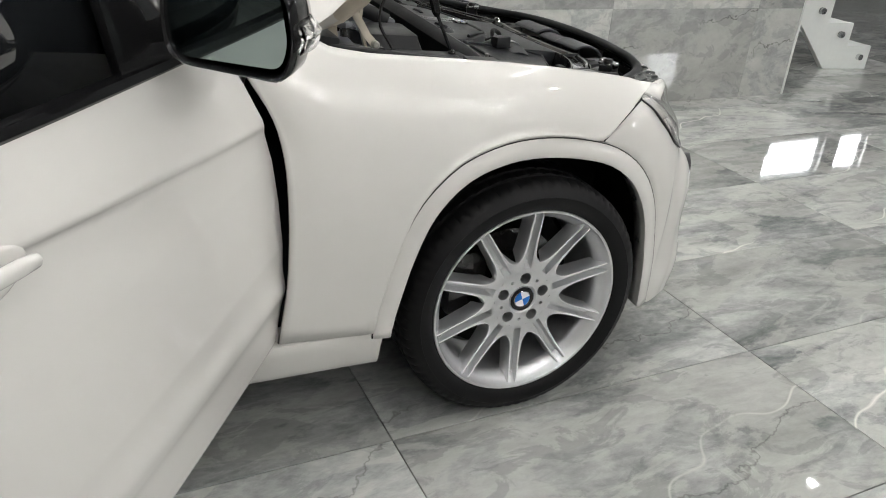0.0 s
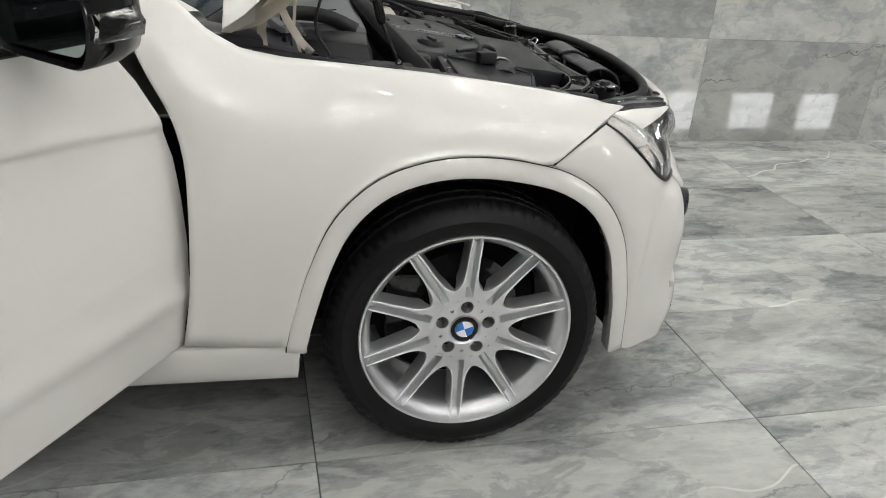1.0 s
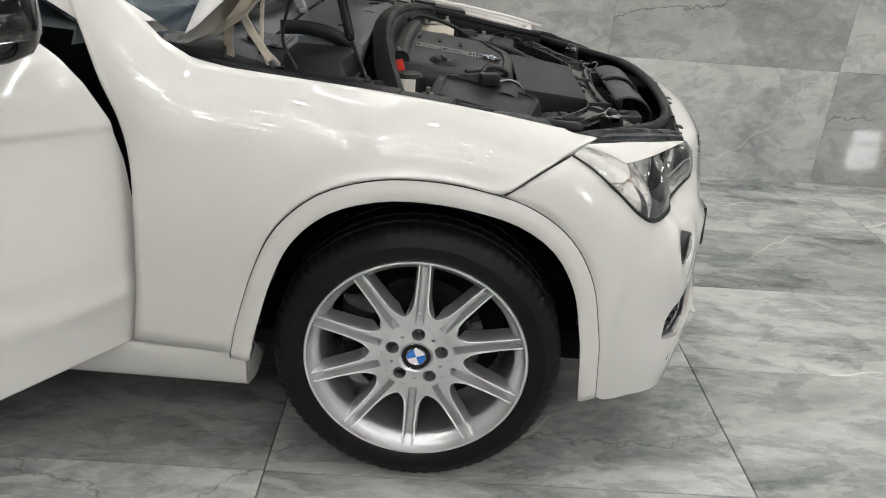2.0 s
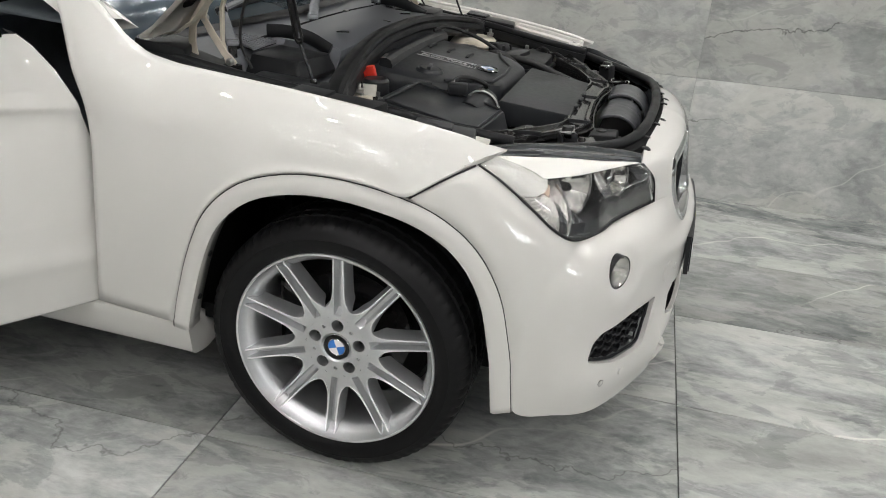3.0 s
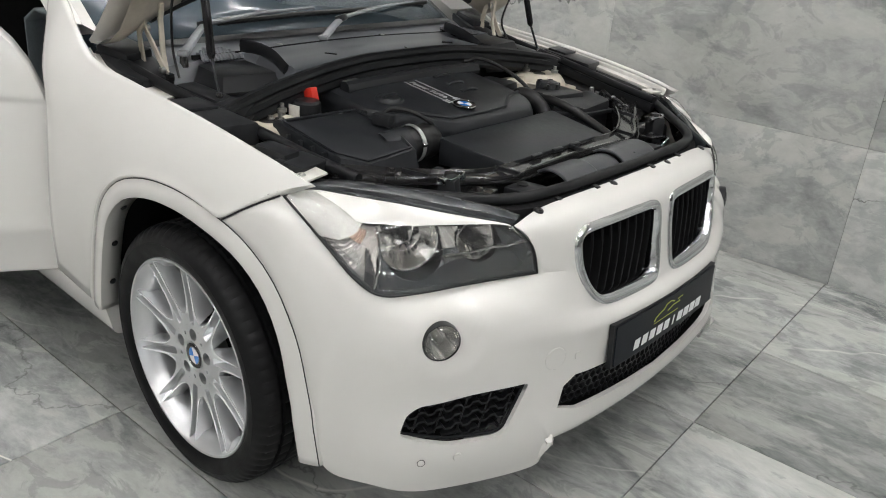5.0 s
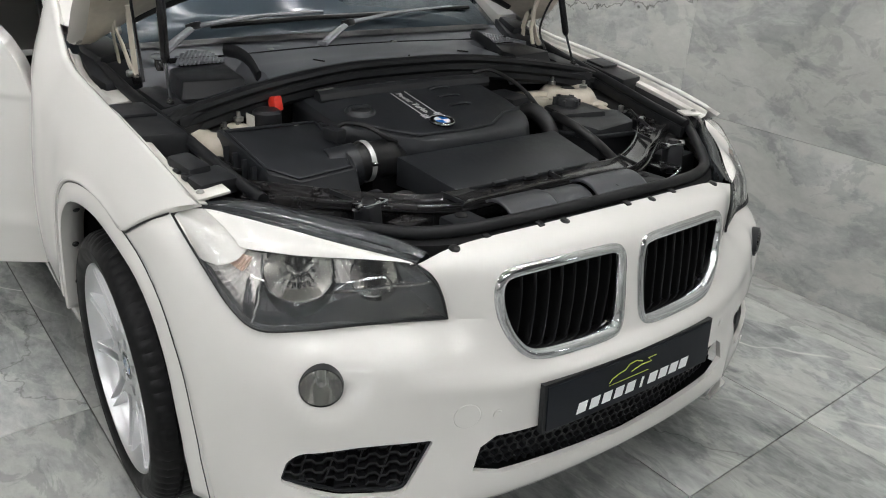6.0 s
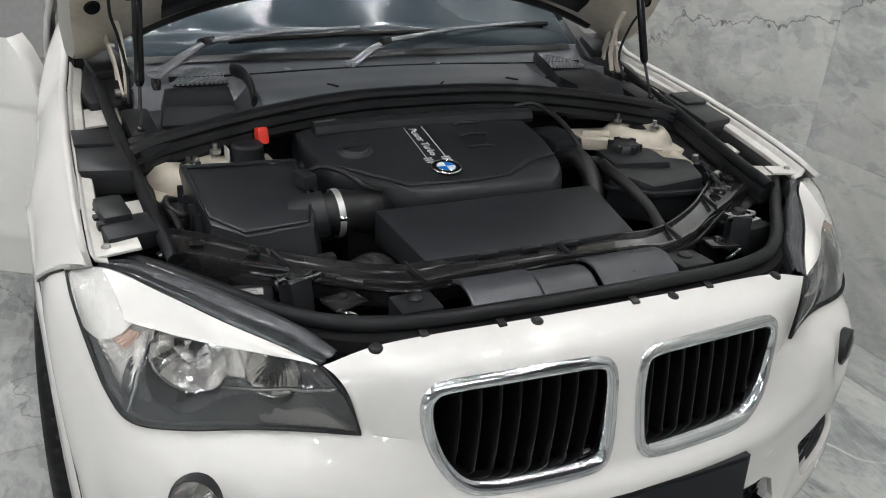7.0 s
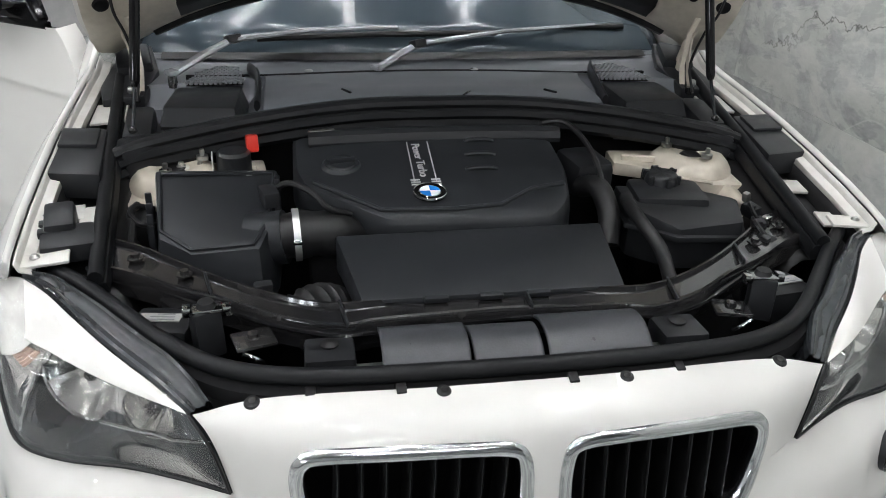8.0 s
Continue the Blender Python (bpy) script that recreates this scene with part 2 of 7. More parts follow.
def even(pts, n):
    """n points at equal spacing along the polyline pts."""
    p = [V(q) for q in pts]
    s = [0.0]
    for a, b in zip(p, p[1:]):
        s.append(s[-1] + (b - a).length)
    out, j = [], 0
    for k in range(n):
        d = s[-1] * k / (n - 1)
        while j < len(p) - 2 and s[j + 1] < d:
            j += 1
        span = s[j + 1] - s[j]
        out.append(p[j].lerp(p[j + 1], (d - s[j]) / span if span else 0))
    return out


def grid_mesh(bm, rows, closed=False, flip=False):
    vs = [[bm.verts.new(q) for q in r] for r in rows]
    for a, b in zip(vs, vs[1:]):
        m = len(a)
        for i in range(m if closed else m - 1):
            j = (i + 1) % m
            f = [a[i], a[j], b[j], b[i]]
            if len({tuple(round(c, 6) for c in v.co) for v in f}) < 3:
                continue
            bm.faces.new(f[::-1] if flip else f)
    return vs


def patch(rails, nu, nv, bm=None, flip=False):
    """A smooth sheet through rails (curves with matching control points)."""
    bm = bm or bmesh.new()
    cols = [rail(r, nu) for r in rails]
    rows = [rail([c[i] for c in cols], nv) for i in range(nu)]
    grid_mesh(bm, rows, flip=flip)
    bmesh.ops.remove_doubles(bm, verts=bm.verts, dist=0.0004)
    return bm


def tube(bm, pts, r, seg=10, cap=True, flat=1.0, closed=False):
    """A round (or flattened) bar along pts. r: one radius or one for every point."""
    p = [V(q) for q in pts]
    rr = r if isinstance(r, (list, tuple)) else [r] * len(p)
    rows, side = [], None
    for i, q in enumerate(p):
        a, b = p[i - 1] if i or closed else q, p[(i + 1) % len(p)] if i + 1 < len(p) or closed else q
        d = (b - a).normalized()
        if side is None:
            side = d.cross(V((0, 0, 1)))
            if side.length < 0.1:
                side = d.cross(V((1, 0, 0)))
        side = (side - d * side.dot(d)).normalized()
        up = side.cross(d)
        rows.append([q + side * math.cos(2 * math.pi * k / seg) * rr[i] + up * math.sin(2 * math.pi * k / seg) * rr[i] * flat for k in range(seg)])
    if closed:
        rows.append(rows[0])
    vs = grid_mesh(bm, rows, closed=True)
    if cap and not closed:
        bm.faces.new(vs[0][::-1])
        bm.faces.new(vs[-1])
    if closed:
        bmesh.ops.remove_doubles(bm, verts=bm.verts, dist=1e-5)
    return bm


def lathe(bm, profile, m=None, seg=48, wobble=None):
    """Turns a profile of (radius, height) about z."""
    m = m or Matrix()
    rows = []
    for k in range(seg):
        a = 2 * math.pi * k / seg
        rows.append([m @ V((r * math.cos(a), r * math.sin(a), h)) for r, h in (wobble(k, profile) if wobble else profile)])
    rows.append(rows[0])
    grid_mesh(bm, rows)
    bmesh.ops.remove_doubles(bm, verts=bm.verts, dist=1e-5)
    return bm


def box(bm, c, s, rot=(0, 0, 0), bevel=0.0, seg=2, taper=1.0):
    r = bmesh.ops.create_cube(bm, size=1.0)
    m = pose(*c, *rot)
    for v in r["verts"]:
        k = taper if v.co.z > 0 else 1.0
        v.co = m @ V((v.co.x * s[0] * k, v.co.y * s[1] * k, v.co.z * s[2]))
    if bevel:
        es = {e for v in r["verts"] for e in v.link_edges}
        bmesh.ops.bevel(bm, geom=list(es), offset=bevel, segments=seg, affect="EDGES", profile=0.6)
    return bm


def prism(bm, poly, d, bevel=0.0):
    """Pushes the polygon poly by the vector d into a solid."""
    a = [bm.verts.new(q) for q in poly]
    b = [bm.verts.new(V(q) + V(d)) for q in poly]
    fs = [bm.faces.new(a[::-1]), bm.faces.new(b)]
    k = len(a)
    for i in range(k):
        fs.append(bm.faces.new([a[i], a[(i + 1) % k], b[(i + 1) % k], b[i]]))
    bmesh.ops.recalc_face_normals(bm, faces=fs)
    if bevel:
        es = {e for f in fs for e in f.edges}
        bmesh.ops.bevel(bm, geom=list(es), offset=bevel, segments=2, affect="EDGES", profile=0.6)
    return bm


def rounded(poly, r, n=5):
    """A closed outline with its corners cut round."""
    p = [V(q) for q in poly]
    out = []
    for i, q in enumerate(p):
        a, b = p[i - 1] - q, p[(i + 1) % len(p)] - q
        t = min(r, a.length * 0.45, b.length * 0.45)
        a, b = q + a.normalized() * t, q + b.normalized() * t
        for k in range(n):
            f = k / (n - 1)
            out.append(a * (1 - f) ** 2 + q * 2 * f * (1 - f) + b * f * f)
    return out


def flip_y(bm):
    for v in bm.verts:
        v.co.y = -v.co.y
    bmesh.ops.reverse_faces(bm, faces=bm.faces)
    return bm


def part(name, bm, mat, parent=None, label="", smooth=True, angle=40.0):
    me = bpy.data.meshes.new(name)
    bm.to_mesh(me)
    bm.free()
    me.materials.append(mat)
    if smooth:
        me.polygons.foreach_set("use_smooth", [True] * len(me.polygons))
        me.set_sharp_from_angle(angle=radians(angle))
    ob = new(name, me)
    if parent:
        ob.parent = parent
    if label:
        tagged(ob, label)
    return ob


def solid(ob, d, offset=-1.0):
    m = ob.modifiers.new("solid", "SOLIDIFY")
    m.thickness, m.offset, m.use_even_offset = d, offset, True
    return ob


def bake(ob):
    """Turns an object's modifiers into its mesh."""
    bpy.context.view_layer.update()
    me = bpy.data.meshes.new_from_object(ob.evaluated_get(bpy.context.evaluated_depsgraph_get()))
    ob.modifiers.clear()
    ob.data = me
    return ob


def carve(ob, cutters, angle=40.0):
    """Cuts solids out of ob for good."""
    made = []
    for bm in cutters:
        c = part("cutter", bm, DARK, smooth=False)
        made.append(c)
        m = ob.modifiers.new("cut", "BOOLEAN")
        m.object, m.operation, m.solver, m.use_self = c, "DIFFERENCE", "EXACT", True
    bake(ob)
    for c in made:
        bpy.data.objects.remove(c)
    ob.data.polygons.foreach_set("use_smooth", [True] * len(ob.data.polygons))
    ob.data.set_sharp_from_angle(angle=radians(angle))
    return ob


def lettering(text, size, depth=0.001):
    cu = bpy.data.curves.new("lettering", "FONT")
    cu.body, cu.size, cu.extrude, cu.align_x, cu.align_y = text, size, depth, "CENTER", "CENTER"
    ob = new("lettering", cu)
    bpy.context.view_layer.update()
    me = bpy.data.meshes.new_from_object(ob.evaluated_get(bpy.context.evaluated_depsgraph_get()))
    bpy.data.objects.remove(ob)
    bm = bmesh.new()
    bm.from_mesh(me)
    return bm


def moved(bm, m):
    bmesh.ops.transform(bm, matrix=m, verts=bm.verts)
    return bm


def empty(name, parent=None, label="", category="", m=None):
    ob = new(name)
    ob.empty_display_size = 0.1
    if m:
        ob.matrix_basis = m
    if parent:
        ob.parent = parent
    return tagged(ob, label, category)


# ---- the hall ----
ROOM = pose(0, 0, 0, 0, 0, 2.1)
WALL_Y, WALL_END, CEIL = 1.575, 3.55, 3.3
X0, X1, Y0, Y1 = -5.0, 12.0, -6.7, 6.0


def slab(name, c, s, mat, kind="structure", label=""):
    ob = part(name, box(bmesh.new(), (0, 0, 0), s), mat, smooth=False)
    ob.matrix_basis = ROOM @ pose(*c)
    return tagged(ob, label, kind=kind)


floor = slab("floor", ((X0 + X1) / 2, (Y0 + Y1) / 2, -0.06), (X1 - X0, Y1 - Y0, 0.1), GROUT, label="polished grey marble-look tiles with dark joints")
wall_north = slab("wall_north", ((X0 + WALL_END) / 2, WALL_Y + 0.11, CEIL / 2), (WALL_END - X0, 0.18, CEIL), WALL_JOINT, label="wall clad in polished grey stone tiles")
wall_far = slab("wall_far", ((X0 + X1) / 2, Y1 + 0.1, CEIL / 2), (X1 - X0, 0.2, CEIL), PLASTER, label="plain grey rear wall")
wall_west = slab("wall_west", (X0 - 0.1, (Y0 + Y1) / 2, CEIL / 2), (0.2, Y1 - Y0, CEIL), PLASTER, label="plain grey side wall")
wall_east = slab("wall_east", (X1 + 0.1, (Y0 + Y1) / 2, CEIL / 2), (0.2, Y1 - Y0, CEIL), PLASTER, label="plain grey side wall")
ceiling = slab("ceiling", ((X0 + X1) / 2, (Y0 + Y1) / 2, CEIL + 0.1), (X1 - X0, Y1 - Y0, 0.2), CEILING, label="dark ceiling above the light tubes")
wall_south = slab("wall_south", ((X0 + X1) / 2, Y0 - 0.1, CEIL / 2), (X1 - X0, 0.2, CEIL), PLASTER, label="plain wall behind with a row of windows")

# windows whose daylight mirrors in the polished wall and floor
WINDOWS = ((6.75, 7.35, Y0), (8.0, 8.95, Y0), (9.45, 10.35, Y0), (8.75, 10.15, Y1), (10.5, 11.2, Y1))
carve(wall_south, [moved(box(bmesh.new(), (0, 0, 0), (b - a, 0.6, 0.75)), ROOM @ pose((a + b) / 2, Y0 - 0.1, 2.10)) for a, b, w in WINDOWS if w == Y0])
carve(wall_far, [moved(box(bmesh.new(), (0, 0, 0), (b - a, 0.6, 0.6)), ROOM @ pose((a + b) / 2, Y1 + 0.1, 2.58)) for a, b, w in WINDOWS if w == Y1])
for k, (a, b, w) in enumerate(WINDOWS):
    s = 1 if w == Y1 else -1
    h = 0.6 if w == Y1 else 0.75
    z = 2.58 if w == Y1 else 2.10
    win = empty("window_%d" % (k + 1), label="bright daylit window in a thin frame", m=ROOM @ pose((a + b) / 2, w + s * 0.1, z))
    tagged(win, kind="structure")
    bm = bmesh.new()
    for sx in (-1, 1):
        box(bm, (sx * ((b - a) / 2 - 0.02), 0, 0), (0.04, 0.06, h))
    for sz in (-1, 1):
        box(bm, (0, 0, sz * (h / 2 - 0.02)), (b - a - 0.08, 0.06, 0.04))
    box(bm, (0, 0, -0.08), (b - a - 0.08, 0.05, 0.03))
    part("window_frame", bm, GLOSS, win, smooth=False)
    part("pane", box(bmesh.new(), (0, s * 0.05, 0), (b - a - 0.01, 0.01, h - 0.01)), DAY, win, smooth=False)



# ---- ceiling lights: honeycombs of slim tubes over each bay, and small spots ----
R6 = 0.62


def honeycomb_light(cells):
    """Hexagons of tubes that share their sides, hung flat under the ceiling."""
    g = empty("ceiling_light", label="honeycomb ceiling light of slim white tubes", category="ceiling light", m=ROOM @ pose(0, 0, CEIL - 0.02))
    tagged(g, group="honeycomb ceiling lights")
    laid = set()
    for i, j in cells:
        c = V((i * R6 * 1.5 - 0.35, (j + 0.5 * (i % 2)) * R6 * math.sqrt(3) - 0.2, 0))
        for k in range(6):
            a, b = math.pi / 3 * k, math.pi / 3 * (k + 1)
            p, q = c + V((R6 * math.cos(a), R6 * math.sin(a), 0)), c + V((R6 * math.cos(b), R6 * math.sin(b), 0))
            key = (round((p.x + q.x) * 50), round((p.y + q.y) * 50))
            if key not in laid:
                laid.add(key)
                d = (q - p).normalized() * 0.025
                part("tube", tube(bmesh.new(), [p + d, q - d], 0.0055, 8), LED, g)
    return g


honeycomb_light([(i, j) for i in range(-2, 3) for j in ((-1, 0) if i % 2 else (-1, 0, 1))])
honeycomb_light([(i, j) for i in range(-1, 4) for j in (-5, -4)])
honeycomb_light([(i, j) for i in range(6, 9) for j in (-1, 0)])


def spot_light(cx, cy):
    g = empty("ceiling_spot", label="small round recessed ceiling spot", category="ceiling spot", m=ROOM @ pose(cx, cy, CEIL - 0.002))
    tagged(g, group="ceiling spots")
    part("rim", lathe(bmesh.new(), [(0.040, 0), (0.052, 0), (0.052, -0.008), (0.042, -0.012), (0.040, 0)], None, 20), STAIR, g)
    part("lamp", lathe(bmesh.new(), [(0.0, -0.006), (0.040, -0.006)], None, 20), SPOT, g)
    return g


spot = spot_light(-2.2, 0.9)
for sx in range(-2, 5):
    for sy in (-4.2, -2.4, -0.9, 0.9):
        if (sx, sy) != (-2, 0.9):
            copy_thing(spot, ROOM @ pose(sx * 1.1 + (0.4 if sy < -1 else 0), sy, CEIL - 0.002))

# a short white stair with steel fixings beyond the wall's end
stair = empty("staircase", label="white painted stair flank with round steel fixings", category="staircase", m=pose(4.555, 2.32, 0, 0, 0, -6))
prof = [(0.0, 0), (0.435, 0), (0.435, 0.19), (0.19, 0.19), (0.19, 0.37), (-0.06, 0.37), (-0.06, 0.55), (-0.31, 0.55), (-0.31, 0.73), (-0.56, 0.73), (-0.56, 0.91), (-0.81, 0.91), (-0.81, 0.86)]
part("flank", prism(bmesh.new(), [(x, 0, z) for x, z in prof], (0, 0.05, 0), 0.004), STAIR, stair, smooth=False)
part("flank", prism(bmesh.new(), [(x, 1.0, z) for x, z in prof], (0, 0.05, 0), 0.004), STAIR, stair, smooth=False)
for i in range(5):
    part("tread", box(bmesh.new(), (0.31 - 0.25 * i, 0.525, 0.17 + 0.18 * i), (0.25, 0.948, 0.036), bevel=0.004), STAIR, stair, smooth=False)
for i in range(4):
    for dz in (0.1, 0.28) if i else (0.1,):
        bm = lathe(bmesh.new(), [(0.0, 0.03), (0.024, 0.03), (0.026, 0.02), (0.026, 0.0), (0.0, 0.0)], pose(0.33 - 0.25 * i, 0, dz + 0.18 * i - (0.18 if dz > 0.2 else 0), 90, 0, 0), 20)
        part("fixing", bm, CHROME, stair)


def car_thing():
    return empty("car", label="white compact car with open bonnet and open front door", category="car")


car = car_thing()

# ---- front wing ----
ARCH_Z = 0.33


def side_y(x):
    """How far the lower body side stands from the middle, along the car."""
    pts = ((-0.62, 0.884), (-0.38, 0.880), (-0.28, 0.880), (-0.15, 0.869), (0.0, 0.852), (0.16, 0.840), (0.21, 0.834), (0.29, 0.827), (0.35, 0.822), (0.40, 0.812), (0.46, 0.79))
    for (a, ya), (b, yb) in zip(pts, pts[1:]):
        if x <= b:
            return ya + (yb - ya) * max(0.0, (x - a) / (b - a))
    return pts[-1][1]


# the wheel arch's reach from its centre, from the rear over the top to the front in steps of 15 degrees
ARCH_R = (0.400, 0.391, 0.400, 0.421, 0.430, 0.422, 0.412, 0.412, 0.423, 0.428, 0.418, 0.404, 0.407)


def arch_line(inset=0.0, out=0.0, flare=0.0, low=0.230, n_top=37):
    """The wheel arch from its rear foot over the top to its front foot, drawn in by inset and standing out to the side."""
    reach = [q.x for q in rail([(r, 0, 0) for r in ARCH_R], n_top)]
    pts = []

    def put(x, z, inward=0.0):
        f = min(1.0, max(0.0, (x + 0.30) / 0.40))
        pts.append(V((x, -side_y(x) - out - flare * f + inward, z)))

    for z in (low + 0.08, 0.325):
        put(-(reach[0] - inset) - 0.003, z)
    for i in range(n_top):
        t = math.pi * (1 - i / (n_top - 1))
        r = reach[i] - inset
        put(r * math.cos(t), ARCH_Z + r * math.sin(t))
    for z in (0.29, low):
        put(reach[-1] - inset + (0.33 - z) * 0.10, z, (0.33 - z) * 0.05)
    return pts


OUTER = arch_line()
INNER = arch_line(0.039, 0.003, 0.005)


def top_edge(x):
    """The wing's upper edge along the bonnet opening: y and z."""
    pts = ((-0.80, -0.715, 1.135), (-0.66, -0.752, 1.060), (-0.60, -0.762, 1.015), (-0.545, -0.770, 0.962), (-0.48, -0.776, 0.928), (-0.40, -0.780, 0.915), (-0.25, -0.778, 0.902), (-0.1, -0.774, 0.888), (0.04, -0.768, 0.872), (0.18, -0.762, 0.852), (0.29, -0.755, 0.833), (0.335, -0.748, 0.822))
    for a, b in zip(pts, pts[1:]):
        if x <= b[0]:
            f = (x - a[0]) / (b[0] - a[0])
            return V((x, a[1] + (b[1] - a[1]) * f, a[2] + (b[2] - a[2]) * f))
    return V(pts[-1])


def wing_y(x, z):
    """The wing's side surface: upright below, leaning in towards the bonnet edge, with a soft swage line that fades forwards."""
    t = top_edge(max(-0.62, x))
    f = min(1.0, max(0.0, (x + 0.35) / 0.3))
    side = side_y(x) + 0.020 * f * f * (3 - 2 * f)
    v = min(1.0, max(0.0, (z - 0.60) / (t.z - 0.60)))
    g = 0.38 * v + 0.62 * v**4
    fade = min(1.0, max(0.0, (-0.22 - x) / 0.3))
    swage = 0.007 * fade * (math.exp(-((z - 0.800) / 0.02) ** 2) - 0.8 * math.exp(-((z - 0.755) / 0.035) ** 2))
    return -side * (1 - g) + t.y * g - swage


def fender_mesh():
    n = 72
    top = [top_edge(-0.76 + 1.095 * (i / (n - 1))) for i in range(n)]
    gap = [(-0.765, -0.735, 1.115), (-0.735, -0.762, 1.05), (-0.690, -0.797, 0.975), (-0.648, -0.834, 0.889), (-0.608, -0.851, 0.818), (-0.589, -0.866, 0.737), (-0.585, -0.876, 0.649), (-0.587, -0.883, 0.555), (-0.594, -0.884, 0.453), (-0.611, -0.874, 0.337)]
    low = [V((-0.611, -0.874, 0.337)), V((-0.50, -0.876, 0.331)), V((-0.404, -0.877, 0.325))]
    low += [q for q in OUTER[2:] if q.x < 0.155 and not (q.x > 0.3)]
    low += [V((0.16, -0.843, 0.722)), V((0.222, -0.820, 0.762)), V((0.283, -0.792, 0.797)), V((0.333, -0.750, 0.8205))]
    low = even(low, n)
    rows = []
    m = 30
    g = rail(gap, m)
    for i in range(n):
        t, b = top[i], low[i]
        col = []
        for j in range(m):
            v = j / (m - 1)
            w = max(0.0, 1 - i / 30.0) ** 1.5
            q = t.lerp(b, v) + (g[j] - g[0].lerp(g[-1], v)) * w
            y = wing_y(q.x, q.z)
            near = max((max(0.0, v - 0.75) / 0.25) ** 2, max(0.0, 1 - v / 0.12) ** 2, max(0.0, 1 - i / 4.0), max(0.0, (i - n + 14) / 14))
            col.append(V((q.x, y + (q.y - y) * min(1.0, near), q.z)))
        rows.append(col)
    bm = bmesh.new()
    grid_mesh(bm, rows, flip=True)
    bmesh.ops.remove_doubles(bm, verts=bm.verts, dist=0.0004)
    loose = [v for v in bm.verts if not v.is_boundary]
    for _ in range(14):
        bmesh.ops.smooth_vert(bm, verts=loose, factor=0.5, use_axis_x=True, use_axis_y=True, use_axis_z=True)
    return bm


def both_sides(name, make, mat, label="", thick=0.0, parent=None, **kw):
    """A part on the car's right side and its mirror image on the left."""
    made = []
    for s in (0, 1):
        bm = make()
        if s:
            flip_y(bm)
        ob = part(name, bm, mat, parent or car, label, **kw)
        if thick:
            solid(ob, thick)
        made.append(ob)
    return made


both_sides("fender", fender_mesh, PAINT, "white painted front wing", 0.012, angle=60)


def arch_trim():
    bm = bmesh.new()
    n = 80
    o, i = even(OUTER, n), even(INNER, n)
    rows = []
    for a, b in zip(o, i):
        a2 = a + (b - a) * 0.045
        mid = a.lerp(b, 0.5) + V((0, -0.0045, 0))
        lip = b + V((0, -0.003, 0))
        rows.append([a2 + V((0, 0.012, 0)), a2 + V((0, -0.001, 0)), a2 + (b - a) * 0.08 + V((0, -0.003, 0)), mid, a.lerp(b, 0.92) + V((0, -0.005, 0)), lip, lip + V((0, 0.012, 0)), lip + V((0, 0.05, 0)) + (lip - V((0, lip.y, 0.33))).normalized() * 0.004])
    grid_mesh(bm, rows, flip=True)
    return bm


trims = both_sides("arch_trim", arch_trim, PAINT, "white wheel arch moulding", 0.004, angle=50)


def joint_lines():
    """The thin dark joints round the wheel arch moulding and between wing and bumper."""
    bm = tube(bmesh.new(), [q + V((0, -0.0036, 0)) for q in even(OUTER, 90)], 0.0021, 6)
    tube(bm, rail([(0.160, -0.8465, 0.722), (0.222, -0.8235, 0.763), (0.284, -0.7945, 0.798)], 12), 0.0022, 6)
    tube(bm, rail([(-0.612, -0.8765, 0.334), (-0.50, -0.8805, 0.3295), (-0.39, -0.8810, 0.325)], 12), 0.0024, 6)
    return bm


both_sides("panel_joint", joint_lines, RUBBER, "thin dark panel joint")


def trim_clips(parent, s):
    for i in (4, 8, 12, 31, 35):
        q = INNER[i] + V((0, 0.026, 0))
        d = V((-q.x, 0, 0.33 - q.z)).normalized()
        bm = lathe(bmesh.new(), [(0, 0.006), (0.006, 0.006), (0.009, 0.002), (0.009, -0.004)], Matrix.Translation(q) @ d.to_track_quat("Z", "Y").to_matrix().to_4x4(), 12)
        part("clip", flip_y(bm) if s else bm, RUBBER, parent)


for s, tr in enumerate(trims):
    trim_clips(tr, s)


def arch_liner():
    """The dark wheel house behind the tyre."""
    bm = bmesh.new()
    ring = even(arch_line(0.018), 40)
    rows = []
    for q in ring:
        rows.append([V((q.x, -side_y(q.x) + 0.014, q.z)), V((q.x * 1.02, -0.70, q.z + 0.01)), V((q.x * 1.02, -0.52, q.z))])
    grid_mesh(bm, rows)
    bm.faces.new([bm.verts.new(r[2] + V((0, 0.001, 0))) for r in rows])
    return bm


both_sides("wheel_house", arch_liner, FELT, "black felt wheel arch liner", 0.004)

# ---- side skirt ----


def skirt():
    """The sill moulding under the door, from the front arch to the rear one."""
    bm = bmesh.new()
    rows = []
    for x, s in ((-0.372, 0.0), (-0.392, 0.6), (-0.45, 1.0), (-0.7, 1.0), (-1.2, 1.0), (-1.8, 1.0), (-2.32, 1.0)):
        d = 0.010 * (1 - s)
        rows.append(rail([(x, -0.82, 0.336), (x, -0.872 + d, 0.331), (x, -0.884 + d, 0.318), (x - 0.004, -0.874 + d, 0.27), (x - 0.006, -0.853, 0.225), (x - 0.006, -0.828, 0.212), (x, -0.79, 0.214), (x, -0.70, 0.235)], 22))
    grid_mesh(bm, rows)
    bm.verts.ensure_lookup_table()
    bm.faces.new([bm.verts[i] for i in range(22)])
    bmesh.ops.recalc_face_normals(bm, faces=bm.faces)
    return bm


both_sides("side_skirt", skirt, PAINT, "white sill moulding below the door", 0.004, angle=35)

# ---- bumper ----
STEP = 9  # points between two stations of the bumper's guide curves


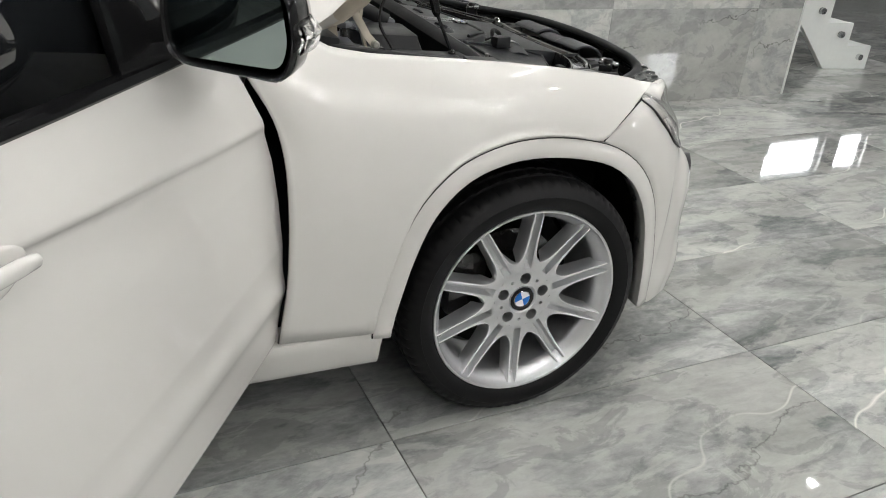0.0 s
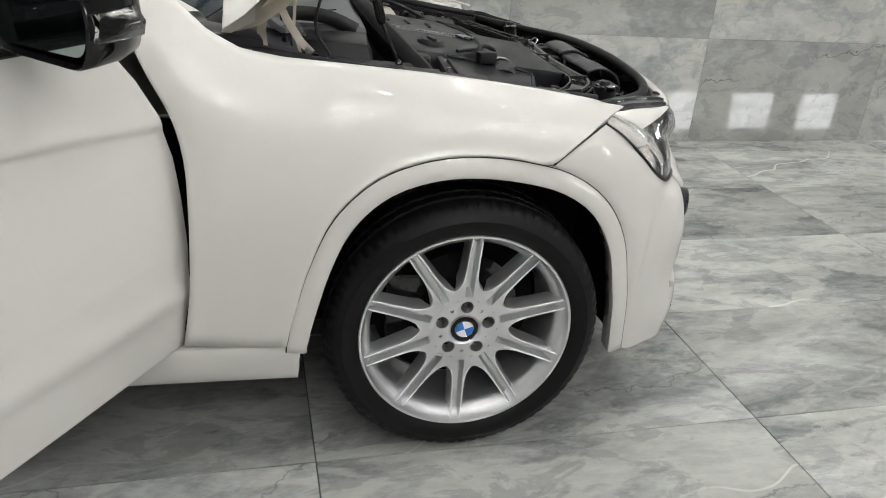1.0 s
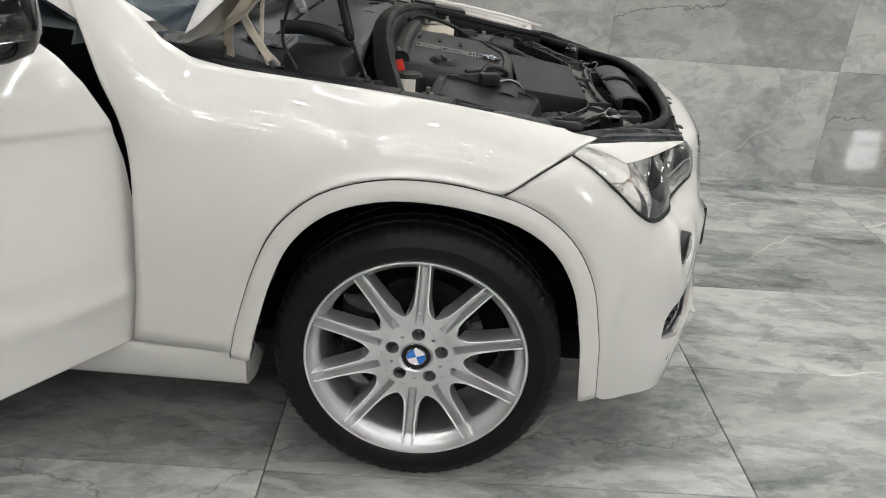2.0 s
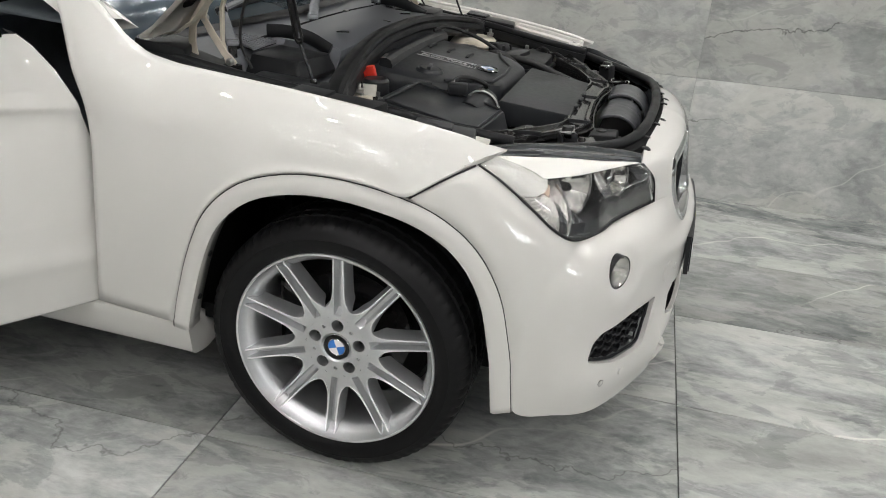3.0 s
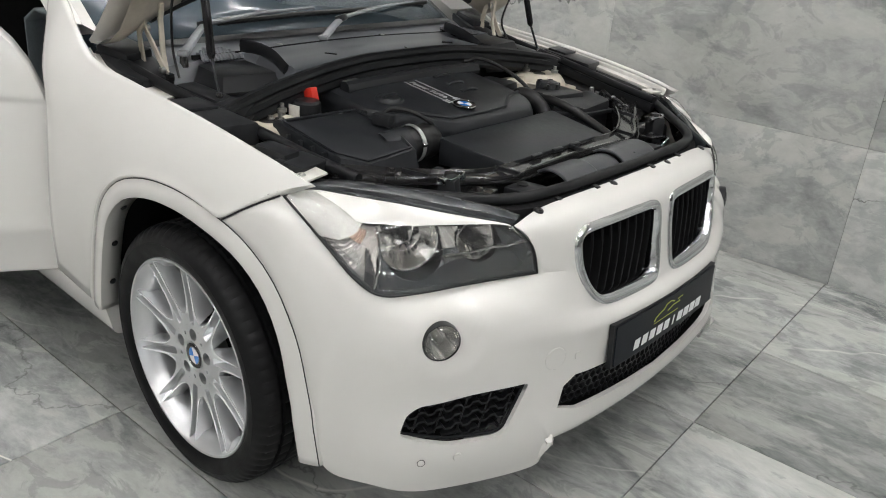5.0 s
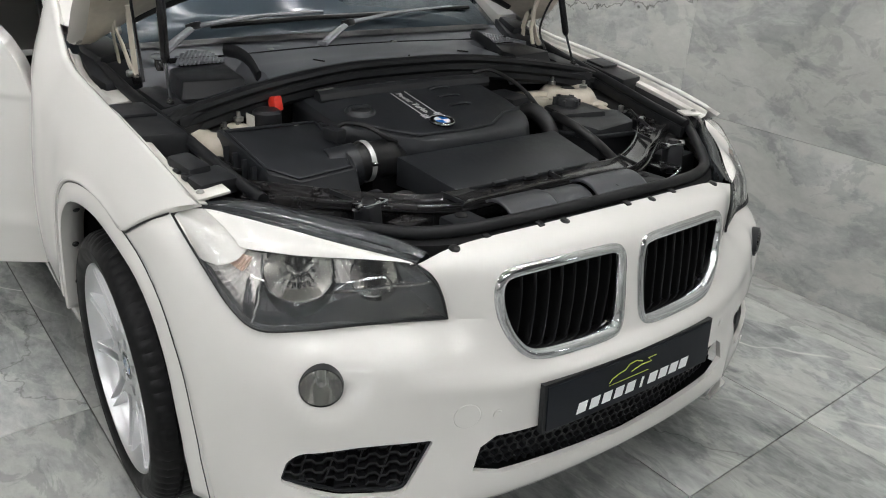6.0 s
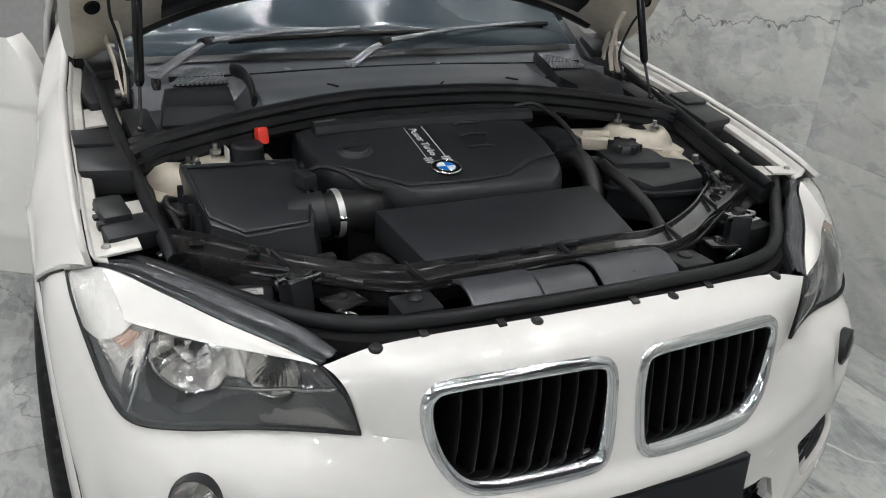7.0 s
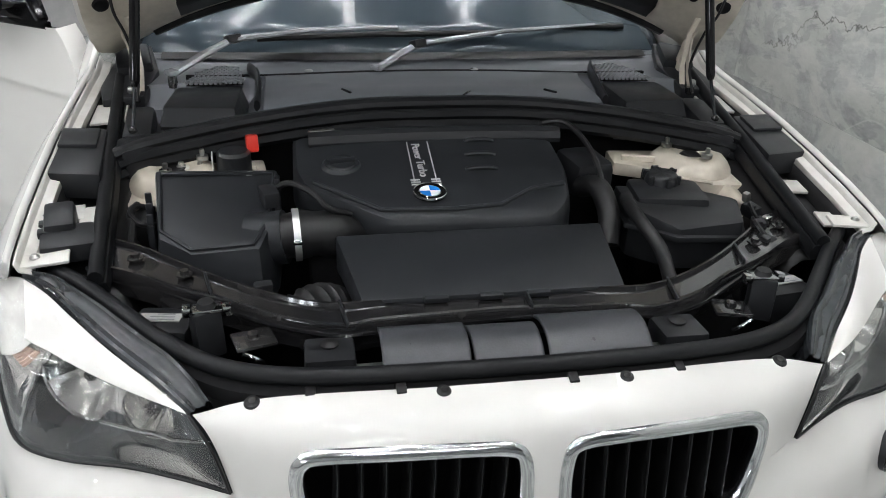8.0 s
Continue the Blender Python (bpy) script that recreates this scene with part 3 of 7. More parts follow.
def nose_rails():
    """Guide curves of the right half of the bumper, from the wing joint round to the middle, from the lower edge up."""
    low = [(0.159, -0.843, 0.722), (0.272, -0.830, 0.657), (0.362, -0.822, 0.532), (0.403, -0.810, 0.36), (0.420, -0.795, 0.226), (0.505, -0.752, 0.208), (0.60, -0.668, 0.198), (0.704, -0.432, 0.190), (0.712, -0.408, 0.246), (0.732, -0.30, 0.248), (0.743, -0.15, 0.244), (0.746, 0, 0.243)]
    chin = [(0.160, -0.843, 0.7225), (0.273, -0.836, 0.685), (0.366, -0.826, 0.575), (0.415, -0.812, 0.45), (0.435, -0.797, 0.33), (0.518, -0.756, 0.30), (0.61, -0.676, 0.285), (0.716, -0.44, 0.275), (0.729, -0.408, 0.284), (0.748, -0.30, 0.285), (0.762, -0.15, 0.285), (0.767, 0, 0.285)]
    vent = [(0.161, -0.8425, 0.723), (0.276, -0.832, 0.715), (0.373, -0.820, 0.615), (0.425, -0.806, 0.53), (0.447, -0.792, 0.44), (0.522, -0.748, 0.41), (0.600, -0.672, 0.40), (0.668, -0.53, 0.40), (0.705, -0.43, 0.41), (0.742, -0.30, 0.42), (0.760, -0.15, 0.42), (0.766, 0, 0.42)]
    fog = [(0.162, -0.842, 0.7235), (0.278, -0.825, 0.745), (0.379, -0.808, 0.655), (0.435, -0.790, 0.59), (0.465, -0.774, 0.545), (0.535, -0.737, 0.53), (0.606, -0.664, 0.53), (0.660, -0.53, 0.53), (0.700, -0.43, 0.525), (0.738, -0.30, 0.52), (0.757, -0.15, 0.52), (0.763, 0, 0.52)]
    ledge = [(0.163, -0.8415, 0.724), (0.280, -0.815, 0.77), (0.383, -0.790, 0.695), (0.445, -0.768, 0.638), (0.484, -0.748, 0.602), (0.550, -0.700, 0.595), (0.603, -0.622, 0.592), (0.646, -0.51, 0.592), (0.682, -0.42, 0.588), (0.715, -0.30, 0.572), (0.731, -0.15, 0.56), (0.736, 0, 0.56)]
    lamp = [(0.164, -0.841, 0.7245), (0.284, -0.790, 0.797), (0.387, -0.770, 0.723), (0.451, -0.749, 0.665), (0.498, -0.719, 0.637), (0.539, -0.652, 0.639), (0.560, -0.565, 0.633), (0.598, -0.487, 0.638), (0.644, -0.413, 0.647), (0.694, -0.31, 0.648), (0.711, -0.15, 0.655), (0.716, 0, 0.655)]
    return [low, chin, vent, fog, ledge, lamp]


NOSE_TOP = [
    [(0.644, -0.413, 0.647), (0.694, -0.31, 0.648), (0.711, -0.15, 0.655), (0.716, 0, 0.655)],
    [(0.634, -0.428, 0.71), (0.678, -0.32, 0.725), (0.697, -0.15, 0.735), (0.702, 0, 0.738)],
    [(0.620, -0.442, 0.738), (0.652, -0.34, 0.758), (0.672, -0.15, 0.769), (0.677, 0, 0.772)],
    [(0.603, -0.459, 0.753), (0.604, -0.36, 0.772), (0.624, -0.15, 0.784), (0.629, 0, 0.787)],
]


def mirrored_join(bm):
    """Adds the mirror image of a half and welds the seam in the middle."""
    twin = bm.copy()
    flip_y(twin)
    me = bpy.data.meshes.new("half")
    twin.to_mesh(me)
    twin.free()
    bm.from_mesh(me)
    bpy.data.meshes.remove(me)
    bmesh.ops.remove_doubles(bm, verts=bm.verts, dist=0.0006)
    return bm


def bumper_mesh():
    bm = patch(nose_rails(), 11 * STEP + 1, 46)
    patch(NOSE_TOP, 3 * STEP + 1, 16, bm)
    bmesh.ops.remove_doubles(bm, verts=bm.verts, dist=0.0015)
    dish, axis = V((0.612, -0.632, 0.548)), V((0.88, -0.47, 0.06)).normalized()
    for v in bm.verts:
        d = v.co - dish
        r = (d - axis * d.dot(axis)).length / 0.078
        if r < 1 and v.co.x > 0.5:
            v.co -= axis * 0.013 * (1 - r * r * r) ** 2
        # the shoulder line across the nose stands out a little
        crease = 0.52 + 0.012 * min(1.0, max(0.0, (-v.co.y - 0.30) / 0.13))
        fade = min(1.0, max(0.0, (0.56 + v.co.y) / 0.12)) * (v.co.x > 0.6)
        v.co.x += 0.0045 * fade * max(0.0, 1 - abs(v.co.z - crease) / 0.034)
    mirrored_join(bm)
    bmesh.ops.recalc_face_normals(bm, faces=bm.faces)
    f = max(bm.faces, key=lambda q: q.calc_center_median().x)
    if f.normal.x < 0:
        bmesh.ops.reverse_faces(bm, faces=bm.faces)
    return bm


bumper = part("bumper", bumper_mesh(), PAINT, car, "white painted front bumper with sporty lower corners", angle=50)
skin = bmesh.new()
skin.from_mesh(bumper.data)
SKIN = BVHTree.FromBMesh(skin)
skin.free()


def on_front(y, z, out=0.0):
    """The point of the nose at this width and height, pushed out along the surface."""
    hit, normal, _, _ = SKIN.ray_cast(V((2, y, z)), V((-1, 0, 0)))
    if hit is None:
        return V((0.7 + out, y, z))
    return hit + normal * out


solid(bumper, 0.012).modifiers[0].use_even_offset = False

KIDNEY = [(-0.18, 0.7455), (-0.292, 0.741), (-0.327, 0.727), (-0.338, 0.696), (-0.332, 0.648), (-0.314, 0.603), (-0.282, 0.567), (-0.238, 0.553), (-0.14, 0.549), (-0.062, 0.550), (-0.034, 0.559), (-0.022, 0.586), (-0.018, 0.65), (-0.019, 0.702), (-0.028, 0.732), (-0.053, 0.744), (-0.11, 0.7465)]
VENT = [(0.689, -0.462, 0.424), (0.640, -0.595, 0.426), (0.590, -0.690, 0.416), (0.577, -0.712, 0.395), (0.566, -0.722, 0.348), (0.62, -0.63, 0.318), (0.665, -0.535, 0.310), (0.676, -0.515, 0.318)]
VENT_AXIS = V((0.86, -0.51, 0.05)).normalized()
FOG, FOG_AXIS = V((0.603, -0.653, 0.555)), V((0.88, -0.47, 0.06)).normalized()
MOUTH = [(-0.392, 0.343), (-0.33, 0.323), (0.0, 0.312), (0.33, 0.323), (0.392, 0.343), (0.376, 0.392), (0.345, 0.412), (-0.345, 0.412), (-0.376, 0.392)]


def kidney_outline(grow=0.0, n=6):
    p = [V((y, z, 0)) for y, z in KIDNEY]
    loop = rail(p[-2:] + p + p[:3], 12 * n * (len(p) + 4) // 12 + 1)
    k = n
    pts = loop[2 * k:2 * k + len(p) * k]
    out = []
    for i, q in enumerate(pts):
        d = (pts[(i + 1) % len(pts)] - pts[i - 1]).normalized()
        out.append(q + V((d.y, -d.x, 0)) * grow)
    return out


def in_poly(pts, a, b):
    ok = False
    for (x1, y1), (x2, y2) in zip(pts, pts[1:] + pts[:1]):
        if (y1 > b) != (y2 > b) and a < (x2 - x1) * (b - y1) / (y2 - y1) + x1:
            ok = not ok
    return ok


def span(poly, y):
    """The lowest and highest height inside an outline at this width."""
    zs = [0.5 + 0.001 * k for k in range(300) if in_poly(poly, y, 0.5 + 0.001 * k)]
    return zs[0], zs[-1]


def mirror_v(q):
    return V((q.x, -q.y, q.z))


cutters = []
for s in (1, -1):
    ko = kidney_outline(0.0)
    cutters.append(prism(bmesh.new(), [V((0.55, q.x * s, q.y)) for q in ko], (0.4, 0, 0)))
    ve = [q if s > 0 else mirror_v(q) for q in rounded([V(q) for q in VENT], 0.012, 4)]
    ax = VENT_AXIS if s > 0 else mirror_v(VENT_AXIS)
    cutters.append(prism(bmesh.new(), [q - ax * 0.06 for q in ve], ax * 0.12))
    fc, fa = (FOG, FOG_AXIS) if s > 0 else (mirror_v(FOG), mirror_v(FOG_AXIS))
    bm = bmesh.new()
    bmesh.ops.create_cone(bm, cap_ends=True, segments=40, radius1=0.039, radius2=0.041, depth=0.16)
    cutters.append(moved(bm, Matrix.Translation(fc) @ fa.to_track_quat("Z", "Y").to_matrix().to_4x4()))
cutters.append(prism(bmesh.new(), [V((0.60, y, z)) for y, z in MOUTH], (0.4, 0, 0)))
carve(bumper, cutters, 50)


# ---- kidney grilles ----
def kidney(s):
    g = empty("grille", car, "chrome-framed kidney grille with black slats")
    bm = bmesh.new()
    rows = []
    for k, q in enumerate(kidney_outline(0.0, 7)):
        inner = kidney_outline(-0.020, 7)[k]
        a, b = on_front(-abs(q.x), q.y), on_front(-abs(inner.x), inner.y)
        mid = a.lerp(b, 0.5)
        r = [a + V((-0.012, 0, 0)), a + V((0.003, 0, 0)), a.lerp(b, 0.2) + V((0.005, 0, 0)), mid + V((0.007, 0, 0)), a.lerp(b, 0.8) + V((0.005, 0, 0)), b + V((0.001, 0, 0)), b + V((-0.025, 0, 0))]
        rows.append([p if s > 0 else mirror_v(p) for p in r])
    rows.append(rows[0])
    grid_mesh(bm, rows)
    bmesh.ops.remove_doubles(bm, verts=bm.verts, dist=1e-5)
    bmesh.ops.recalc_face_normals(bm, faces=bm.faces)
    part("surround", bm, CHROME, g, "chrome surround", angle=60)
    inn = kidney_outline(-0.017, 7)
    # backing and slats carry the opening's shade in their black
    part("backing", prism(bmesh.new(), [V((0.60, q.x * s, q.y)) for q in inn], (0.004, 0, 0)), DEEP_SHADE, g, smooth=False)
    for k in range(8):
        y = -0.054 - 0.0318 * k
        low, top = span([(q.x, q.y) for q in inn], y)
        bm = bmesh.new()
        prof = rail([on_front(y, low + (top - low) * f, -0.006 - 0.018 * (1 - f) ** 2) + V((0, -0.010 * (1 - f) ** 2, 0)) for f in (0, 0.2, 0.45, 0.75, 1)], 14)
        rows = []
        for p in prof:
            p = p if s > 0 else mirror_v(p)
            rows.append([p + V((-0.05, 0.0035, 0)), p + V((-0.003, 0.0035, 0)), p + V((0, 0.001, 0)), p + V((0, -0.001, 0)), p + V((-0.003, -0.0035, 0)), p + V((-0.05, -0.0035, 0))])
        grid_mesh(bm, rows, flip=True)
        bmesh.ops.recalc_face_normals(bm, faces=bm.faces)
        slat = part("slat", bm, DEEP_SHADE, g)
        # lighter line along the slat paints its edge highlight
        bm = bmesh.new()
        tube(bm, [(p if s > 0 else mirror_v(p)) + V((0.0006, 0, 0)) for p in prof], 0.0007, 6)
        part("edge", bm, BEZEL, slat)
    return g


for s in (1, -1):
    kidney(s)


# ---- lower openings ----
def honeycomb(bm, origin, ux, uz, cols, rows, cell, inside, depth):
    """A net of hexagons as thin walls, kept where inside(a, b) holds."""
    w = cell * math.sqrt(3)
    for r in range(rows):
        for c in range(cols):
            a, b = (c + 0.5 * (r % 2)) * w, r * cell * 1.5
            if not inside(a, b):
                continue
            ring = []
            for k in range(6):
                t = math.pi / 6 + k * math.pi / 3
                ring.append((a + cell * 0.98 * math.cos(t), b + cell * 0.98 * math.sin(t)))
            vs = []
            for f, d in ((1.0, 0), (0.80, 0), (0.74, -depth)):
                vs.append([bm.verts.new(origin + ux * (a + (p - a) * f) + uz * (b + (q - b) * f) + ux.cross(uz) * d) for p, q in ring])
            for u, v in zip(vs, vs[1:]):
                for k in range(6):
                    bm.faces.new([u[k], u[(k + 1) % 6], v[(k + 1) % 6], v[k]])


def vent_insert(s):
    g = empty("bumper_vent", car, "black ribbed mesh insert in the bumper corner")
    ux = V((0.45, 0.89, 0)).normalized()
    uz = V((-0.06, 0.03, 1)).normalized()
    o = V((0.560, -0.735, 0.30))
    flat = [((V(q) - o).dot(ux), (V(q) - o).dot(uz)) for q in VENT]
    bm = bmesh.new()
    depth = VENT_AXIS * -0.016
    # wavy slats with short cross ribs
    for r in range(6):
        pts = []
        for k in range(46):
            a = 0.30 * k / 45
            b = 0.012 + 0.0215 * r + 0.05 * a + 0.0042 * (1 if (k // 3) % 2 else -1)
            if in_poly(flat, a, b):
                pts.append(o + ux * a + uz * b + depth)
        if len(pts) > 3:
            rows = [[p + VENT_AXIS * -0.015, p + VENT_AXIS * 0.004 + uz * 0.002, p + VENT_AXIS * 0.004 - uz * 0.003, p - uz * 0.005 + VENT_AXIS * -0.015] for p in pts]
            grid_mesh(bm, rows)
    for k in range(5):
        a0 = 0.035 + 0.052 * k
        pts = [o + ux * (a0 + 0.3 * b) + uz * b + depth for b in [0.004 * i for i in range(40)] if in_poly(flat, a0 + 0.3 * b, b)]
        if len(pts) > 2:
            tube(bm, pts, 0.0022, 5)
    bmesh.ops.recalc_face_normals(bm, faces=bm.faces)
    part("mesh_insert", bm if s > 0 else flip_y(bm), PLASTIC, g, smooth=False)
    # near-black sheet paints the shade behind the insert
    bm = prism(bmesh.new(), [V(q) + VENT_AXIS * -0.045 for q in VENT], VENT_AXIS * 0.004)
    part("backing", bm if s > 0 else flip_y(bm), DARK, g, smooth=False)
    bm = tube(bmesh.new(), [q - VENT_AXIS * 0.012 for q in rounded([V(q) for q in VENT], 0.012, 4)], 0.004, 6, closed=True)
    part("rim", bm if s > 0 else flip_y(bm), PLASTIC, g)


for s in (1, -1):
    vent_insert(s)

mouth = empty("lower_grille", car, "black honeycomb lower grille")
bm = bmesh.new()
honeycomb(bm, V((0.708, -0.40, 0.292)), V((0, 1, 0)), V((0, 0, 1)), 37, 12, 0.0125, lambda a, b: in_poly([(y * 1.0 + 0.4, z - 0.292 + (0.02 if z > 0.38 else -0.018)) for y, z in MOUTH], a, b), 0.02)
for v in bm.verts:
    v.co.x += 0.034 - 0.050 * (v.co.y / 0.4) ** 2
part("mesh_insert", bm, PLASTIC, mouth, smooth=False)
# backing and shelf in the same black, shade of the mouth included
part("backing", prism(bmesh.new(), [V((0.66, y * 1.03, z + (0.03 if z > 0.38 else -0.04))) for y, z in MOUTH], (0.004, 0, 0)), DEEP_SHADE, mouth, smooth=False)
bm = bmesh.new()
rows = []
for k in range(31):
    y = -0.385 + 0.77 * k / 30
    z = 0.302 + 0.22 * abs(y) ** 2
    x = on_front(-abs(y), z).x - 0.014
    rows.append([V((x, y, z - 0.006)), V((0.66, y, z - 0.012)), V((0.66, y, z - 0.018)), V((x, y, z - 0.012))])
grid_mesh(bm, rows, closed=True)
part("sill", bm, DEEP_SHADE, mouth, "black shelf inside the lower opening, shade in its colour", smooth=False)


def fog_lamp(s):
    g = empty("fog_lamp", car, "round clear front fog lamp")
    m = Matrix.Translation(FOG) @ FOG_AXIS.to_track_quat("Z", "Y").to_matrix().to_4x4()

    def put(name, prof, mat, seg=40):
        bm = lathe(bmesh.new(), prof, m, seg)
        bmesh.ops.recalc_face_normals(bm, faces=bm.faces)
        return part(name, bm if s > 0 else flip_y(bm), mat, g)

    put("ring", [(0.0388, -0.03), (0.0390, -0.008), (0.0388, -0.001), (0.0375, -0.001), (0.037, -0.02)], PLASTIC)
    put("reflector", [(0.0, -0.045), (0.012, -0.042), (0.026, -0.030), (0.0374, -0.006)], REFLECT)
    put("lens", [(0.0, 0.006), (0.02, 0.005), (0.032, 0.001), (0.0374, -0.003), (0.037, -0.006), (0.03, -0.004), (0.0, 0.001)], HAZED)
    put("bulb", [(0.0, -0.012), (0.006, -0.014), (0.008, -0.02), (0.008, -0.045)], STEEL, 16)


for s in (1, -1):
    fog_lamp(s)

# small bumper fittings: tow eye cap, parking sensors, rivets on the upper lip
for s in (1, -1):
    p, nrm, _, _ = SKIN.ray_cast(V((2, s * -0.62, 0.285)), V((-1, 0, 0)))
    bm = lathe(bmesh.new(), [(0.0, 0.003), (0.0085, 0.003), (0.0095, 0.001), (0.0095, -0.003)], Matrix.Translation(p) @ nrm.to_track_quat("Z", "Y").to_matrix().to_4x4(), 24)
    part("parking_sensor", bm, PAINT, bumper)
    p, nrm, _, _ = SKIN.ray_cast(V((2, s * -0.345, 0.462)), V((-1, 0, 0)))
    bm = lathe(bmesh.new(), [(0.0, 0.0015), (0.009, 0.0015), (0.0095, 0.0), (0.0095, -0.003)], Matrix.Translation(p) @ nrm.to_track_quat("Z", "Y").to_matrix().to_4x4(), 24)
    part("parking_sensor", bm, PAINT, bumper)
    for y, x, z in ((-0.381, 0.606, 0.766), (-0.129, 0.631, 0.779)):
        bm = lathe(bmesh.new(), [(0.0, 0.006), (0.005, 0.006), (0.0065, 0.0045), (0.010, 0.0035), (0.0115, 0.0)], pose(x, y * s, z + 0.001, 0, 12, 0), 20)
        part("rivet", bm, RUBBER, bumper, "black plastic push rivet")
p, nrm, _, _ = SKIN.ray_cast(V((2, -0.405, 0.468)), V((-1, 0, 0)))
bm = lathe(bmesh.new(), [(0.0, 0.0008), (0.026, 0.0008), (0.0275, -0.0006), (0.0285, 0.0002)], Matrix.Translation(p) @ nrm.to_track_quat("Z", "Y").to_matrix().to_4x4(), 32)
part("tow_eye_cap", bm, PAINT, bumper)

# ---- dealer plate ----
plate = empty("number_plate", car, "black plate with white lettering bars and a green outline mark")
PM = pose(0.772, -0.002, 0.460, 90, 0, 90) @ pose(0, 0, 0, -4, 0, 0)


def plate_sheet(w, h, d, z0):
    bm = bmesh.new()
    rows = []
    for k in range(25):
        x = -w / 2 + w * k / 24
        b = -0.10 * x * x
        rows.append([(x, -h / 2, b + z0), (x, h / 2, b + z0), (x, h / 2, b + z0 + d), (x, -h / 2, b + z0 + d), (x, -h / 2, b + z0)])
    grid_mesh(bm, rows)
    bmesh.ops.remove_doubles(bm, verts=bm.verts, dist=1e-5)
    bm.faces.new([v for v in bm.verts if abs(v.co.x + w / 2) < 1e-6])
    bm.faces.new([v for v in bm.verts if abs(v.co.x - w / 2) < 1e-6])
    bmesh.ops.recalc_face_normals(bm, faces=bm.faces)
    return bm


part("holder", moved(plate_sheet(0.516, 0.110, 0.012, -0.012), PM), PLASTIC, plate, "black plastic plate holder", smooth=False)
part("face", moved(plate_sheet(0.500, 0.098, 0.003, 0.0005), PM), PLATE, plate, smooth=False)
# ten slanted bars stand for the dealer's name, a bent green line for its mark
for k in range(10):
    x = -0.158 + 0.0352 * k
    bm = bmesh.new()
    w = 0.026 if k != 5 else 0.007
    b = -0.10 * x * x + 0.0042
    prism(bm, [(x - w / 2 - 0.003, -0.036, b), (x + w / 2 - 0.003, -0.036, b), (x + w / 2 + 0.003, -0.012, b), (x - w / 2 + 0.003, -0.012, b)], (0, 0, 0.0006))
    part("bar", moved(bm, PM), LETTER, plate, smooth=False)
mark = [(-0.085, 0.006), (-0.078, 0.014), (-0.058, 0.021), (-0.040, 0.024), (-0.028, 0.034), (-0.008, 0.036), (0.012, 0.029)]
bm = tube(bmesh.new(), [(x, z, 0.0045 - 0.1 * x * x) for x, z in mark], 0.0014, 6, flat=0.5)
tube(bm, [(-0.02, 0.014, 0.0045), (0.01, 0.021, 0.0045), (0.042, 0.020, 0.0045), (0.030, 0.030, 0.0045), (0.055, 0.031, 0.0045)], 0.0013, 6, flat=0.5)
tube(bm, [(-0.085, 0.001, 0.004), (0.035, 0.001, 0.0042)], 0.0009, 6, flat=0.5)
part("mark", moved(bm, PM), GREEN, plate)


# ---- parking sensor in the lower bumper ----
spot = Matrix.Translation((0.601, -0.689, 0.283)) @ V((0.81, -0.585, -0.013)).to_track_quat("Z", "Y").to_matrix().to_4x4()
cover = part("sensor", lathe(bmesh.new(), [(0.0, 0.0016), (0.0066, 0.0015), (0.0074, 0.0009), (0.0076, -0.003)], spot, 32), PAINT, car, "small round white cover")
part("sensor_ring", lathe(bmesh.new(), [(0.0074, 0.0004), (0.0086, 0.0008), (0.0090, -0.003)], spot, 32), RUBBER, cover, "thin dark ring")

# ---- headlights ----
LAMP_LOW = [(0.286, -0.787, 0.796), (0.330, -0.782, 0.770), (0.388, -0.768, 0.723), (0.451, -0.747, 0.666), (0.497, -0.718, 0.639), (0.541, -0.650, 0.641), (0.562, -0.563, 0.636), (0.600, -0.485, 0.641), (0.6435, -0.4145, 0.6485), (0.633, -0.431, 0.71), (0.603, -0.461, 0.751)]
LAMP_BROW = [(0.288, -0.782, 0.800), (0.335, -0.762, 0.795), (0.375, -0.738, 0.780), (0.412, -0.708, 0.765), (0.440, -0.672, 0.760), (0.475, -0.632, 0.758), (0.512, -0.592, 0.760), (0.545, -0.553, 0.762), (0.572, -0.517, 0.762), (0.592, -0.483, 0.758), (0.603, -0.461, 0.752)]
LAMP_TOP = [(0.291, -0.772, 0.802), (0.300, -0.745, 0.804), (0.315, -0.722, 0.803), (0.345, -0.690, 0.797), (0.388, -0.656, 0.792), (0.430, -0.622, 0.787), (0.468, -0.589, 0.780), (0.503, -0.555, 0.772), (0.537, -0.521, 0.765), (0.573, -0.489, 0.759), (0.602, -0.463, 0.754)]
LAMP_RIM = [(0.285, -0.735, 0.800), (0.319, -0.684, 0.810), (0.362, -0.644, 0.811), (0.396, -0.604, 0.803), (0.437, -0.566, 0.798), (0.476, -0.529, 0.792), (0.509, -0.491, 0.781), (0.553, -0.459, 0.774), (0.598, -0.432, 0.762)]
LAMP_LOW_R = rail(LAMP_LOW[:9], 161) + rail(LAMP_LOW[8:], 41)[1:]  # a sharp corner at the lower inner end
LAMP_BROW_R, LAMP_TOP_R = rail(LAMP_BROW, 201), rail(LAMP_TOP, 201)


